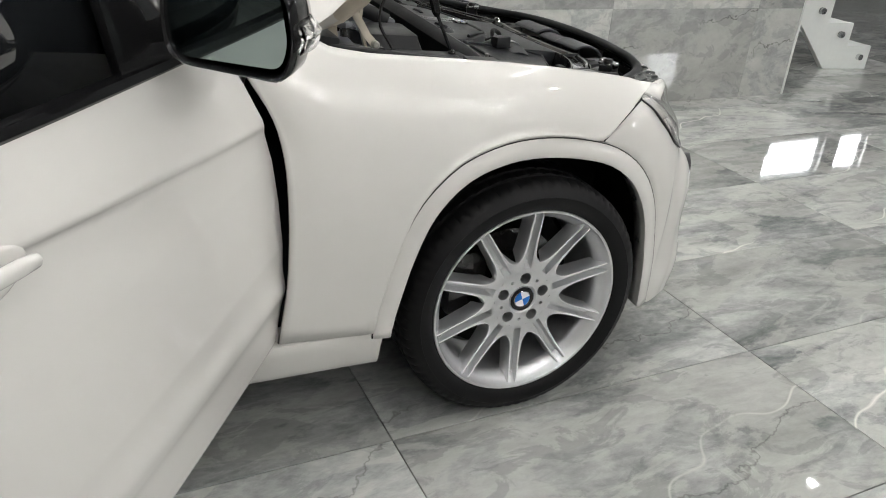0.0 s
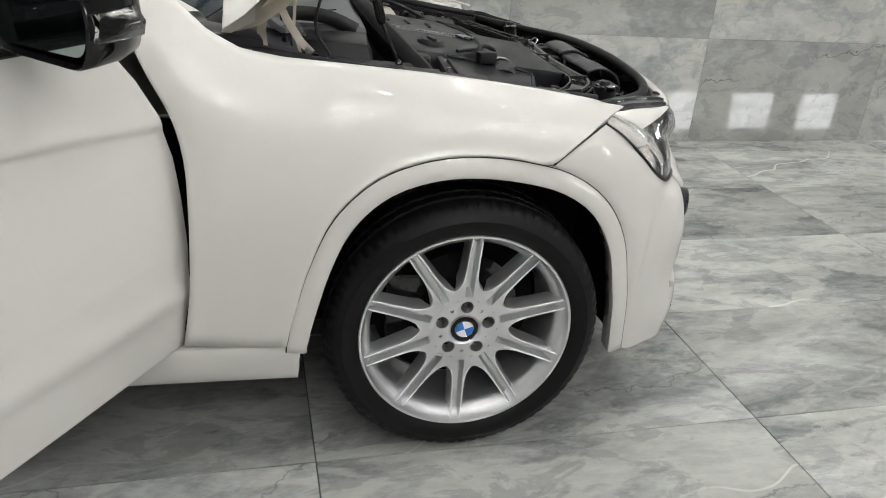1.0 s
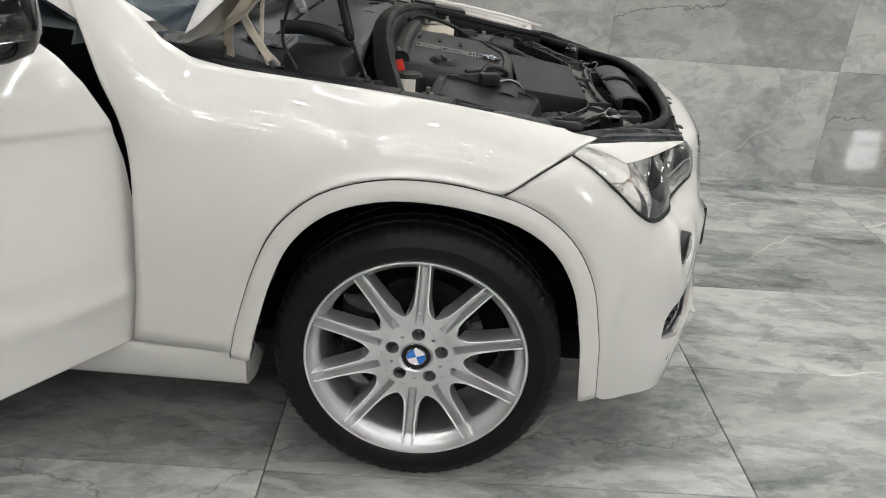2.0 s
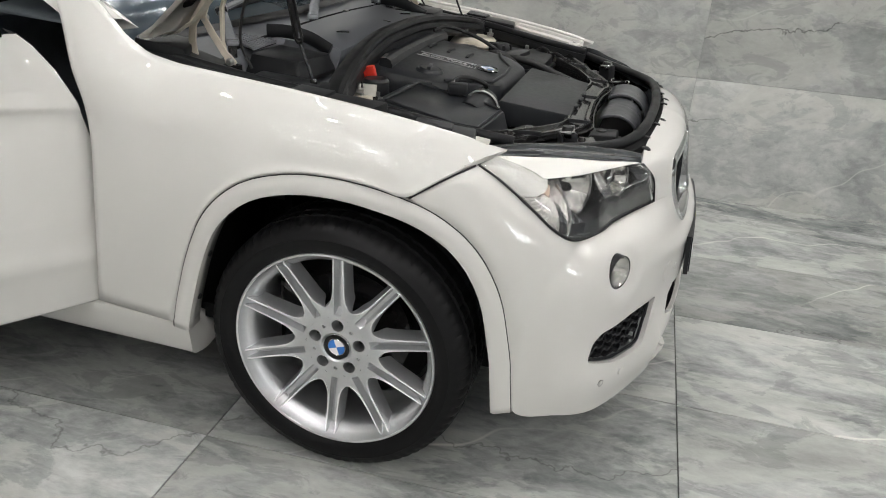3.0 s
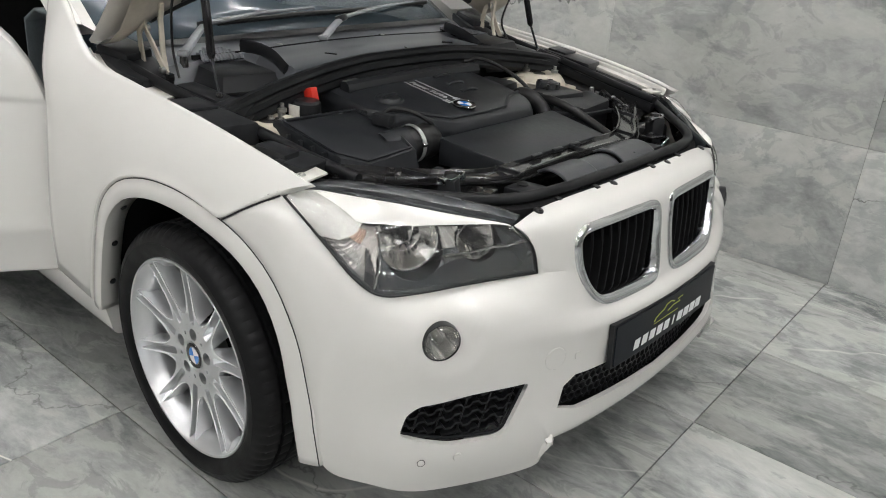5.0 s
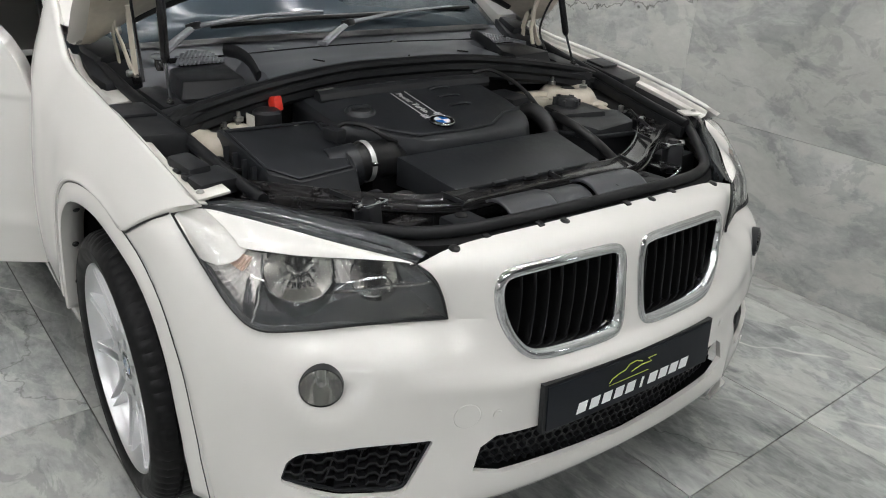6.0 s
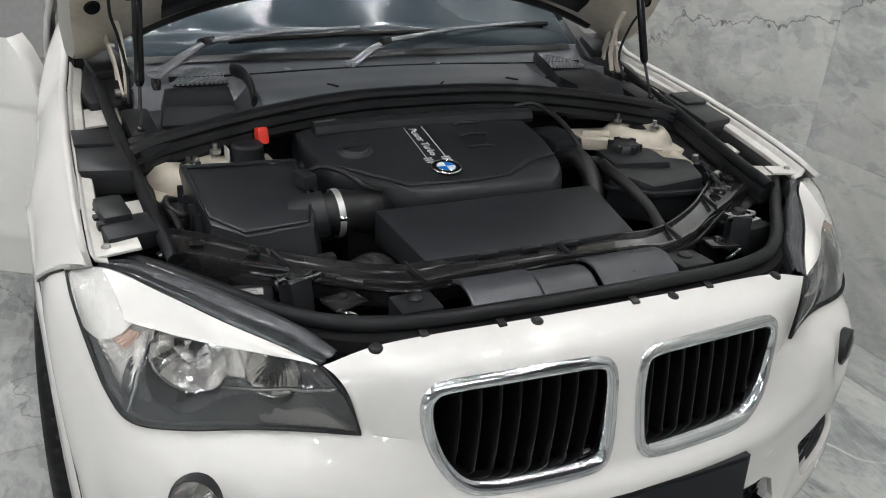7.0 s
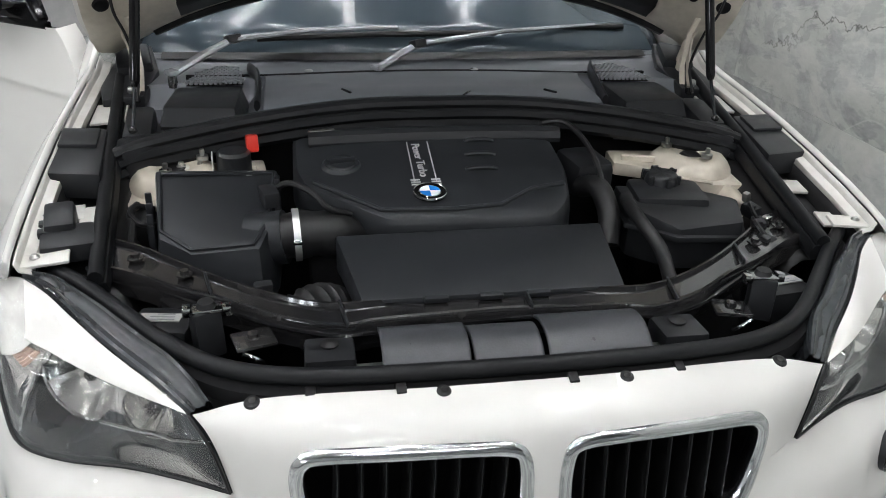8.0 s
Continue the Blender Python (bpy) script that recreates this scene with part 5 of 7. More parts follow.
# wing mirror
mirror = empty("wing_mirror", car, "black-rimmed wing mirror on the open door")
bm = bmesh.new()
rows = []
for k, (s, f) in enumerate(((0.150, 0.30), (0.160, 0.62), (0.185, 0.86), (0.225, 0.97), (0.27, 1.0), (0.296, 1.0), (0.300, 0.97), (0.296, 0.93), (0.285, 0.90))):
    ring = rounded([V((s, 0.066 + a * f, 1.050 + b * f)) for a, b in ((-0.092, -0.058), (0.085, -0.072), (0.100, -0.02), (0.088, 0.062), (-0.07, 0.072), (-0.095, 0.03))], 0.04, 6)
    rows.append(ring)
vs = grid_mesh(bm, rows, closed=True)
bm.faces.new(vs[0])
bmesh.ops.recalc_face_normals(bm, faces=bm.faces)
part("shell", moved(bm, DOOR), GLOSS, mirror, "gloss black mirror shell")
bm = prism(bmesh.new(), rounded([V((0.286, 0.066 + a * 0.93, 1.050 + b * 0.93)) for a, b in ((-0.092, -0.052), (0.080, -0.058), (0.092, -0.02), (0.080, 0.062), (-0.07, 0.072), (-0.095, 0.03))], 0.03, 6), (0.004, 0, 0))
part("mirror_glass", moved(bm, DOOR), MIRROR, mirror, "clear mirror glass", smooth=False)
bm = bmesh.new()
rows = []
for k in range(9):
    f = k / 8
    rows.append([V((0.20 + 0.095 * f, 0.150 + 0.020 * math.sin(2 * f), 1.038 + 0.02)), V((0.20 + 0.095 * f, 0.166 + 0.010 * math.sin(2.4 * f), 1.040)), V((0.20 + 0.095 * f, 0.162 + 0.008 * math.sin(2.4 * f), 1.022))])
grid_mesh(bm, rows)
solid(part("side_repeater", moved(bm, DOOR), LENS, mirror, "clear side repeater"), 0.004)
bm = tube(bmesh.new(), [(0.20, -0.075, 1.02), (0.21, -0.04, 1.022), (0.215, 0.0, 1.03)], [0.035, 0.03, 0.034], 12, flat=0.6)
part("arm", moved(bm, DOOR), GLOSS, mirror)

# ---- bonnet, standing open ----
hood = empty("bonnet", car, "white bonnet raised on gas struts, cream underside")


def rear_edge(y):
    """Height of the bonnet's rear edge: low tips at the sides, arched in the middle."""
    a = min(1.0, abs(y) / 0.74)
    return 1.135 - 0.169 * a ** 2.6


def hood_rows(parts):
    rows = []
    for k in range(49):
        y = -0.775 + 1.55 * k / 48
        z = rear_edge(y)
        rows.append([V((x, y * w, z + dz)) for x, dz, w in parts])
    return rows


bm = bmesh.new()
grid_mesh(bm, hood_rows([(0.10, 1.10, 0.80), (-0.05, 0.75, 0.90), (-0.24, 0.345, 0.96), (-0.33, 0.180, 0.985), (-0.405, 0.088, 1.0), (-0.47, 0.028, 1.0), (-0.508, 0.002, 0.998), (-0.513, -0.006, 0.99), (-0.495, -0.008, 0.98), (-0.45, 0.012, 0.975)]), flip=True)
bmesh.ops.recalc_face_normals(bm, faces=bm.faces)
part("outer_skin", bm, PAINT, hood, "white painted bonnet skin", angle=50)
bm = bmesh.new()
grid_mesh(bm, hood_rows([(-0.485, -0.006, 0.975), (-0.44, 0.008, 0.972), (-0.39, 0.042, 0.968), (-0.335, 0.105, 0.965), (-0.27, 0.205, 0.955), (-0.15, 0.45, 0.92), (-0.02, 0.73, 0.87), (0.12, 1.07, 0.79)]))
bmesh.ops.recalc_face_normals(bm, faces=bm.faces)
inner = part("inner_panel", bm, PRIMER, hood, "cream painted bonnet underside with dark discs for shaded holes")
panel = bmesh.new()
panel.from_mesh(inner.data)
PANEL = BVHTree.FromBMesh(panel)
panel.free()
# near-black discs set on the panel paint the shade inside its holes
for s in (-1, 1):
    for y, x, r in ((0.705, -0.325, 0.013), (0.655, -0.315, 0.009), (0.630, -0.335, 0.010), (0.680, -0.285, 0.014), (0.60, -0.30, 0.010), (0.715, -0.24, 0.012), (0.625, -0.235, 0.014)):
        at, out, _, _ = PANEL.find_nearest(V((x, y * s, rear_edge(y) + 0.205 + 1.55 * (x + 0.27))))
        out = out if out.x > 0 else -out
        bm = lathe(bmesh.new(), [(0.0, 0.0035), (r, 0.0035), (r * 1.2, 0.005), (r * 1.35, 0.0)], Matrix.Translation(at) @ out.to_track_quat("Z", "Y").to_matrix().to_4x4(), 18)
        part("drain_hole", bm, DARK, inner)
bm = tube(bmesh.new(), [(-0.475, -0.63 + 1.26 * k / 32, rear_edge(-0.63 + 1.26 * k / 32) - 0.008) for k in range(33)], 0.014, 8)
part("edge_seal", bm, RUBBER, hood, "black rubber edge seal")
bm = bmesh.new()
rows = []
for k in range(33):
    y = -0.56 + 1.12 * k / 32
    z = rear_edge(y)
    rows.append([V((-0.43, y, z + 0.004)), V((-0.385, y, z + 0.036)), V((-0.33, y * 0.98, z + 0.100)), V((-0.265, y * 0.96, z + 0.20)), V((-0.145, y * 0.9, z + 0.445)), V((-0.01, y * 0.8, z + 0.73))])
grid_mesh(bm, rows)
solid(part("insulation", bm, RUBBER, hood, "black felt insulation pad"), 0.012, 1.0)


def hinge(s):
    g = empty("bonnet_hinge", car, "cream painted steel bonnet hinge")

    def put(name, bm, mat):
        part(name, bm if s > 0 else flip_y(bm), mat, g, smooth=True)

    def bar(pts, w, t):
        bm = bmesh.new()
        rows = []
        for i, q in enumerate(pts):
            q = V(q)
            a, b = V(pts[max(0, i - 1)]), V(pts[min(len(pts) - 1, i + 1)])
            d = (b - a).normalized()
            n = V((0, 1, 0))
            e = d.cross(n).normalized() * w
            rows.append([q + e - n * t, q + e + n * t, q - e + n * t, q - e - n * t])
        vs = grid_mesh(bm, rows, closed=True)
        bm.faces.new(vs[0])
        bm.faces.new(vs[-1])
        bmesh.ops.recalc_face_normals(bm, faces=bm.faces)
        return bm

    put("rear_link", bar([(-0.435, -0.672, 0.905), (-0.440, -0.674, 0.95), (-0.432, -0.680, 0.99), (-0.40, -0.688, 1.03), (-0.38, -0.69, 1.055)], 0.009, 0.0025), PRIMER)
    put("front_link", bar([(-0.338, -0.664, 0.905), (-0.362, -0.667, 0.93), (-0.390, -0.672, 0.975), (-0.405, -0.68, 1.01), (-0.385, -0.688, 1.05)], 0.008, 0.0025), PRIMER)
    put("base", bar([(-0.46, -0.668, 0.893), (-0.40, -0.666, 0.897), (-0.325, -0.662, 0.897)], 0.008, 0.008), BAR)
    for x, z in ((-0.435, 0.91), (-0.345, 0.912), (-0.405, 1.005)):
        put("pivot", lathe(bmesh.new(), [(0.0, 0.009), (0.006, 0.009), (0.009, 0.006), (0.009, -0.004)], pose(x, -0.672, z, 90, 0, 0), 14), STEEL)
    put("edge_flange", bar([(-0.36, -0.655, 0.90), (-0.375, -0.652, 0.95), (-0.37, -0.655, 1.03), (-0.35, -0.66, 1.07)], 0.003, 0.006), PRIMER)


def gas_strut(s):
    g = empty("gas_strut", car, "black gas strut holding the bonnet")

    def put(name, bm, mat):
        part(name, bm if s > 0 else flip_y(bm), mat, g)

    a, b, c = V((-0.150, -0.641, 0.884)), V((-0.190, -0.632, 0.972)), V((-0.262, -0.607, 1.24))
    put("rod", tube(bmesh.new(), [a, b], 0.0038, 10), BEZEL)
    put("cylinder", tube(bmesh.new(), [b - (c - b).normalized() * 0.008, b, b.lerp(c, 0.02), c], [0.006, 0.0095, 0.0105, 0.0105], 14), GLOSS)
    bm = bmesh.new()
    bmesh.ops.create_uvsphere(bm, u_segments=12, v_segments=8, radius=0.009)
    put("ball_joint", moved(bm, Matrix.Translation(a)), BAR)
    put("cable", tube(bmesh.new(), rail([(-0.30, -0.655, 0.90), (-0.33, -0.65, 0.96), (-0.31, -0.66, 1.04), (-0.28, -0.67, 1.09), (-0.26, -0.67, 1.13)], 16), 0.0035, 6), RUBBER)


for s in (1, -1):
    hinge(s)
    gas_strut(s)


# ---- engine bay: tub, seals, inner wings ----
def lofted(rows, closed=True, caps=True):
    bm = bmesh.new()
    vs = grid_mesh(bm, rows, closed=closed)
    if caps:
        bm.faces.new(vs[0])
        bm.faces.new(vs[-1])
    bmesh.ops.recalc_face_normals(bm, faces=bm.faces)
    return bm


def ybar(path, prof):
    """A bar across the car: at every point of path the outline prof of (x, z) offsets."""
    return lofted([[V((p[0] + a * (p[3] if len(p) > 3 else 1), p[1], p[2] + b * (p[3] if len(p) > 3 else 1))) for a, b in prof] for p in path])


bay = empty("engine_bay", car, "engine bay tub with shade in its colour and cream inner wings")
# tub walls in near-black, so the bay's deep shade is painted on
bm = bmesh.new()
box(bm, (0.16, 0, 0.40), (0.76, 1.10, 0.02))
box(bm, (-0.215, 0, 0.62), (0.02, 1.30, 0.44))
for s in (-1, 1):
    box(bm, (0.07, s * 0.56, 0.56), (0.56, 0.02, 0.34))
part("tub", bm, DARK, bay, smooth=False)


def inner_wing():
    """Cream sheet between the wing's upper edge and the rubber seal, with a stepped inner side."""
    bm = bmesh.new()
    rows = []
    for k in range(41):
        x = -0.52 + 0.82 * k / 40
        e = top_edge(x)
        yi = -0.700 + 0.075 * (x + 0.43) / 0.75
        rows.append([e + V((0, 0.002, -0.003)), e + V((0, 0.005, -0.010)), V((x, e.y + 0.008, e.z - 0.018)), V((x, e.y + 0.024, e.z - 0.021 - 0.002 * math.sin(9 * x))), V((x, e.y + 0.026, e.z - 0.032))])
    grid_mesh(bm, rows)
    bmesh.ops.recalc_face_normals(bm, faces=bm.faces)
    return bm


both_sides("inner_wing", inner_wing, FLANGE, "pale painted inner wing", 0.003, bay)


def side_seal():
    pts = rail([(-0.46, -0.715, 0.915), (-0.33, -0.703, 0.893), (-0.245, -0.694, 0.880), (-0.075, -0.676, 0.860), (0.07, -0.659, 0.840), (0.195, -0.645, 0.822), (0.325, -0.628, 0.808)], 40)
    bm = tube(bmesh.new(), pts, 0.0125, 10, flat=1.15)
    return tube(bm, [p + V((0, 0.010, -0.022)) for p in pts], 0.010, 6, flat=1.8)


def wing_wall():
    """The dark inner side of the wing below the seal."""
    bm = bmesh.new()
    rows = []
    for k in range(25):
        x = -0.52 + 0.82 * k / 24
        e = top_edge(x)
        yi = -0.700 + 0.075 * (x + 0.43) / 0.75
        rows.append([V((x, e.y + 0.0265, e.z - 0.030)), V((x, e.y + 0.029, e.z - 0.07)), V((x, yi + 0.012, e.z - 0.074)), V((x, yi + 0.03, e.z - 0.09)), V((x, yi + 0.06, e.z - 0.16)), V((x, yi + 0.08, e.z - 0.34))])
    grid_mesh(bm, rows)
    bmesh.ops.recalc_face_normals(bm, faces=bm.faces)
    return bm


both_sides("wing_wall", wing_wall, RUBBER, "dark inner wing lining", 0.003, bay)


both_sides("side_seal", side_seal, SEAL, "black rubber bonnet seal", 0, bay)

front_path = [(0.262, -0.705, 0.796), (0.330, -0.640, 0.796), (0.405, -0.572, 0.790), (0.480, -0.503, 0.785), (0.540, -0.430, 0.783), (0.576, -0.345, 0.786), (0.594, -0.24, 0.790), (0.602, -0.12, 0.793), (0.605, 0, 0.794)]
front_path = front_path + [(x, -y, z) for x, y, z in front_path[-2::-1]]
bm = tube(bmesh.new(), rail(front_path, 110), 0.013, 10)
part("front_seal", bm, SEAL, bay, "black rubber seal along the nose")
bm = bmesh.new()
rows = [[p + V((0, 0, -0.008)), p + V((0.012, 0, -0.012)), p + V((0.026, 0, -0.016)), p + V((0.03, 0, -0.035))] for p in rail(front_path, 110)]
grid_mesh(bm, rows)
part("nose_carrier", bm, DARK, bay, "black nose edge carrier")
# ragged black lugs under the bumper's upper lip
for y in (-0.305, -0.185, 0.052, 0.215):
    q = on_front(y, 0.74)
    part("lug", box(bmesh.new(), (0.630 - 0.30 * y * y, y, 0.786 - 0.12 * y * y), (0.018, 0.014, 0.007), (0, 10, 0), 0.002), RUBBER, bay)

# lamp top flange: dark frame between lens and seal
for s in (1, -1):
    bm = bmesh.new()
    rows = []
    for p, q in zip(even(rail(LAMP_TOP[1:], 60), 40), even(rail(LAMP_RIM, 60), 40)):
        up = [(0.0, -0.002), (0.10, 0.002), (0.22, 0.001), (0.30, 0.006), (0.42, 0.004), (0.66, 0.005), (0.74, 0.010), (0.86, 0.009), (0.94, 0.004), (1.0, 0.0), (1.05, -0.03)]
        rows.append([p.lerp(q, a) + V((0, 0, b)) for a, b in up])
    grid_mesh(bm, rows)
    bmesh.ops.recalc_face_normals(bm, faces=bm.faces)
    part("lamp_flange", bm if s > 0 else flip_y(bm), SMOKE, bay, "dark glossy lamp frame")

# scuttle seal beam across the rear of the bay
beam = []
for k in range(41):
    y = -0.672 + 1.344 * k / 40
    beam.append((-0.168 + 0.07 * (abs(y) / 0.6) ** 2, y, 0.937 - 0.16 * max(0, abs(y) - 0.12) ** 1.6 - 1.5 * max(0, abs(y) - 0.60) ** 2, 1.0))
bm = ybar(beam, [(-0.03, -0.03), (-0.032, -0.008), (-0.015, 0.002), (0.003, 0.004), (0.014, -0.001), (0.018, -0.010), (0.013, -0.018), (0.020, -0.022), (0.023, -0.034), (0.016, -0.042), (0.020, -0.056), (0.012, -0.066), (-0.02, -0.066)])
part("scuttle_seal", bm, SEAL, bay, "thick black rubber scuttle seal", angle=30)
bm = ybar([(-0.125 + 0.02 * (abs(y) / 0.4) ** 2, y, 0.868 + 0.012 * math.cos(2.2 * y), 1) for y in [-0.29 + 0.54 * k / 24 for k in range(25)]], [(-0.01, -0.012), (-0.008, 0.008), (0.010, 0.010), (0.022, 0.004), (0.028, -0.010), (0.026, -0.020)])
part("heat_strip", bm, PLASTIC, bay, "grey-black strip below the seal", smooth=False)
for s in (1, -1):
    bm = bmesh.new()
    box(bm, (-0.115, -0.628, 0.845), (0.085, 0.075, 0.065), (8, 0, 20), 0.016)
    box(bm, (-0.215, -0.640, 0.862), (0.16, 0.060, 0.05), (0, 4, 5), 0.014)
    part("corner_duct", bm if s > 0 else flip_y(bm), PLASTIC, bay, "black corner duct")

def corner_trim():
    """The black plastic corner between wing, hinge and windscreen."""
    bm = prism(bmesh.new(), [(-0.56, -0.742, 0.90), (-0.40, -0.752, 0.875), (-0.33, -0.735, 0.865), (-0.34, -0.645, 0.872), (-0.47, -0.63, 0.895), (-0.58, -0.66, 0.93)], (0, 0, 0.03), 0.008)
    box(bm, (-0.50, -0.69, 0.938), (0.12, 0.08, 0.03), (8, 10, 12), 0.01)
    return bm


both_sides("corner_trim", corner_trim, PLASTIC, "black plastic corner trim behind the hinge", 0, bay)

# scuttle panel, mesh grilles and cabin filter boxes
def base_x(y):
    return -0.475 - 0.30 * y * y


bm = bmesh.new()
rows = []
for k in range(71):
    y = -0.70 + 1.4 * k / 70
    b = base_x(y)
    zd = -0.03 * (abs(y) / 0.7) ** 2
    dip = -0.055 * min(1.0, max(0.0, (abs(y) - 0.385) / 0.03))
    rows.append([V((-0.19, y, 0.890 + zd + dip)), V((-0.195, y, 0.918 + zd + dip)), V((-0.215, y, 0.926 + zd + dip)), V((-0.30, y, 0.928 + zd + dip)), V((-0.355, y, 0.930 + zd + dip * 0.8)), V((-0.385, y, 0.936 + zd)), V((-0.43 + (b + 0.475) * 0.6, y, 0.936 + zd)), V((b + 0.012, y, 0.947 + zd)), V((b, y, 0.955 + zd)), V((b - 0.012, y, 0.955 + zd))])
grid_mesh(bm, rows)
bmesh.ops.recalc_face_normals(bm, faces=bm.faces)
scuttle = part("scuttle_panel", bm, COWL, car, "grey-black plastic scuttle panel", angle=25)
solid(scuttle, 0.004)
for y, x, rz in ((-0.20, -0.27, 30), (0.07, -0.24, -35), (0.27, -0.25, 40)):
    part("clip_slot", box(bmesh.new(), (x, y, 0.9255), (0.035, 0.006, 0.004), (0, 0, rz), 0.001), GLOSS, scuttle)
# dark strip laid on the panel, painting the groove's shade
bm = bmesh.new()
grid_mesh(bm, [[V((-0.392, y, 0.9375 - 0.03 * (abs(y) / 0.7) ** 2)), V((-0.401, y, 0.9378 - 0.03 * (abs(y) / 0.7) ** 2)), V((-0.401, y, 0.930)), V((-0.392, y, 0.930))] for y in [-0.56 + 1.12 * k / 30 for k in range(31)]], closed=True)
part("groove", bm, DARK, scuttle, smooth=False)
bm = bmesh.new()
grid_mesh(bm, [[V((base_x(y) + 0.030, y, 0.950 - 0.03 * (abs(y) / 0.7) ** 2)), V((base_x(y) + 0.010, y, 0.9575 - 0.03 * (abs(y) / 0.7) ** 2)), V((base_x(y) - 0.004, y, 0.9595 - 0.03 * (abs(y) / 0.7) ** 2)), V((base_x(y) - 0.008, y, 0.952 - 0.03 * (abs(y) / 0.7) ** 2))] for y in [-0.64 + 1.28 * k / 40 for k in range(41)]])
part("screen_lip", bm, RUBBER, scuttle, "black rubber lip at the foot of the windscreen")
for y in (0.02, -0.38):
    part("screw", lathe(bmesh.new(), [(0.0, 0.003), (0.008, 0.002), (0.010, 0.0)], pose(-0.40, y + 0.1, 0.937), 14), STEEL, scuttle)
for s in (1, -1):
    mesh_poly = [(0.0, 0.0), (0.125, 0.0), (0.115, 0.085), (0.07, 0.10), (0.02, 0.055)]
    bm = bmesh.new()
    honeycomb(bm, V((-0.350, -0.555, 0.927)), V((-0.05, 1, 0)).normalized(), V((-1, -0.05, 0.10)).normalized(), 12, 14, 0.0062, lambda a, b: in_poly(mesh_poly, a, b), 0.006)
    part("air_mesh", bm if s > 0 else flip_y(bm), ARM, scuttle, "black honeycomb air intake", smooth=False)
    # near-black sheet paints the depth under the mesh
    bm = prism(bmesh.new(), [V((-0.35, -0.555, 0.917)) + V((-0.05, 1, 0)) * a + V((-1, -0.05, 0.1)) * b for a, b in mesh_poly], (0, 0, 0.002))
    part("mesh_back", bm if s > 0 else flip_y(bm), DARK, scuttle, smooth=False)
    bm = bmesh.new()
    prism(bm, [(-0.36, -0.585, 0.862), (-0.20, -0.60, 0.862), (-0.185, -0.43, 0.862), (-0.36, -0.42, 0.862)], (0, 0, 0.054), 0.012)
    for v in bm.verts:
        if v.co.z > 0.9:
            v.co.x = -0.28 + (v.co.x + 0.28) * 0.86
            v.co.y = -0.51 + (v.co.y + 0.51) * 0.90
            v.co.z += 0.03 * (-0.27 - v.co.x)
    part("filter_box", bm if s > 0 else flip_y(bm), PLASTIC, car, "black cabin filter cover", angle=30)
    bm = tube(bmesh.new(), rail([(-0.39, -0.415, 0.945), (-0.34, -0.398, 0.945), (-0.28, -0.392, 0.935), (-0.22, -0.395, 0.91)], 14), 0.007, 8, flat=2.4)
    part("filter_rib", bm if s > 0 else flip_y(bm), PLASTIC, scuttle)


# ---- engine ----
def cover_z(x):
    return 0.872 - 0.11 * (x + 0.2) - 0.25 * max(0.0, x - 0.12) ** 1.2


engine = empty("engine_cover", car, "black engine cover with a round badge and script strip")
OUT = [(-0.20, -0.325), (0.0, -0.325), (0.075, -0.300), (0.165, -0.195), (0.195, -0.150), (0.200, 0.010), (0.205, 0.155), (0.150, 0.205), (0.02, 0.235), (-0.20, 0.240)]
bm = bmesh.new()
ring = rounded([V((x, y, 0)) for x, y in OUT], 0.03, 5)
c = V((0.0, -0.04, 0))
rows = []
for f, dz in ((1.0, -0.075), (0.995, -0.03), (0.985, -0.014), (0.965, -0.004), (0.93, 0.0), (0.8, 0.002), (0.55, 0.003), (0.25, 0.003), (0.03, 0.003)):
    r = []
    for q in ring:
        p = c + (q - c) * f
        r.append(V((p.x, p.y, cover_z(p.x) + dz + (0.006 * (1 - (p.y / 0.3) ** 2) if f < 0.99 else 0))))
    rows.append(r)
vs = grid_mesh(bm, rows, closed=True)
bm.faces.new(vs[-1])
bmesh.ops.recalc_face_normals(bm, faces=bm.faces)
part("shell", bm, COVER, engine, "black satin plastic shell", angle=30)


def on_cover(x, y, up=0.0):
    return V((x, y, cover_z(x) + 0.003 + 0.006 * (1 - (y / 0.3) ** 2) + up))


SL = Matrix.Rotation(radians(6.3), 4, "Y")
roundel(engine, Matrix.Translation(on_cover(0.125, -0.070, 0.002)) @ SL @ pose(0, 0, 0, 0, 0, 0), 0.032, 0.003)
bm = bmesh.new()
for y in (-0.093, -0.050):
    tube(bm, [on_cover(-0.085 + 0.17 * k / 8, y + 0.02 * (k / 8 - 1) * -0.3, 0.001) for k in range(9)], 0.0013, 6)
part("trim_line", bm, PRINT, engine, "thin silver lines")
for k in range(3):
    for y0, y1 in ((-0.100, -0.082), (-0.060, -0.042)):
        bm = tube(bmesh.new(), [on_cover(0.075 + 0.009 * k, y0, 0.001), on_cover(0.075 + 0.009 * k, y1, 0.001)], 0.0016, 6)
        part("trim_dash", bm, PRINT, engine)
bm = lettering("Power Turbo", 0.027)
bm = moved(bm, Matrix.Translation(on_cover(-0.005, -0.072, 0.002)) @ SL @ Matrix.Diagonal((0.95, 0.9, 1, 1)))
part("script", bm, PRINT, engine, "silver script", smooth=False)
bm = lathe(bmesh.new(), [(0.0, 0.006), (0.026, 0.006), (0.030, 0.002), (0.034, 0.004), (0.038, 0.0), (0.040, -0.004)], Matrix.Translation(on_cover(0.0, -0.228, 0.002)) @ SL, 36)
box(bm, on_cover(0.0, -0.228, 0.010), (0.010, 0.056, 0.010), (0, 6, 10), 0.003)
part("oil_cap", bm, COVER, engine, "black oil filler cap")
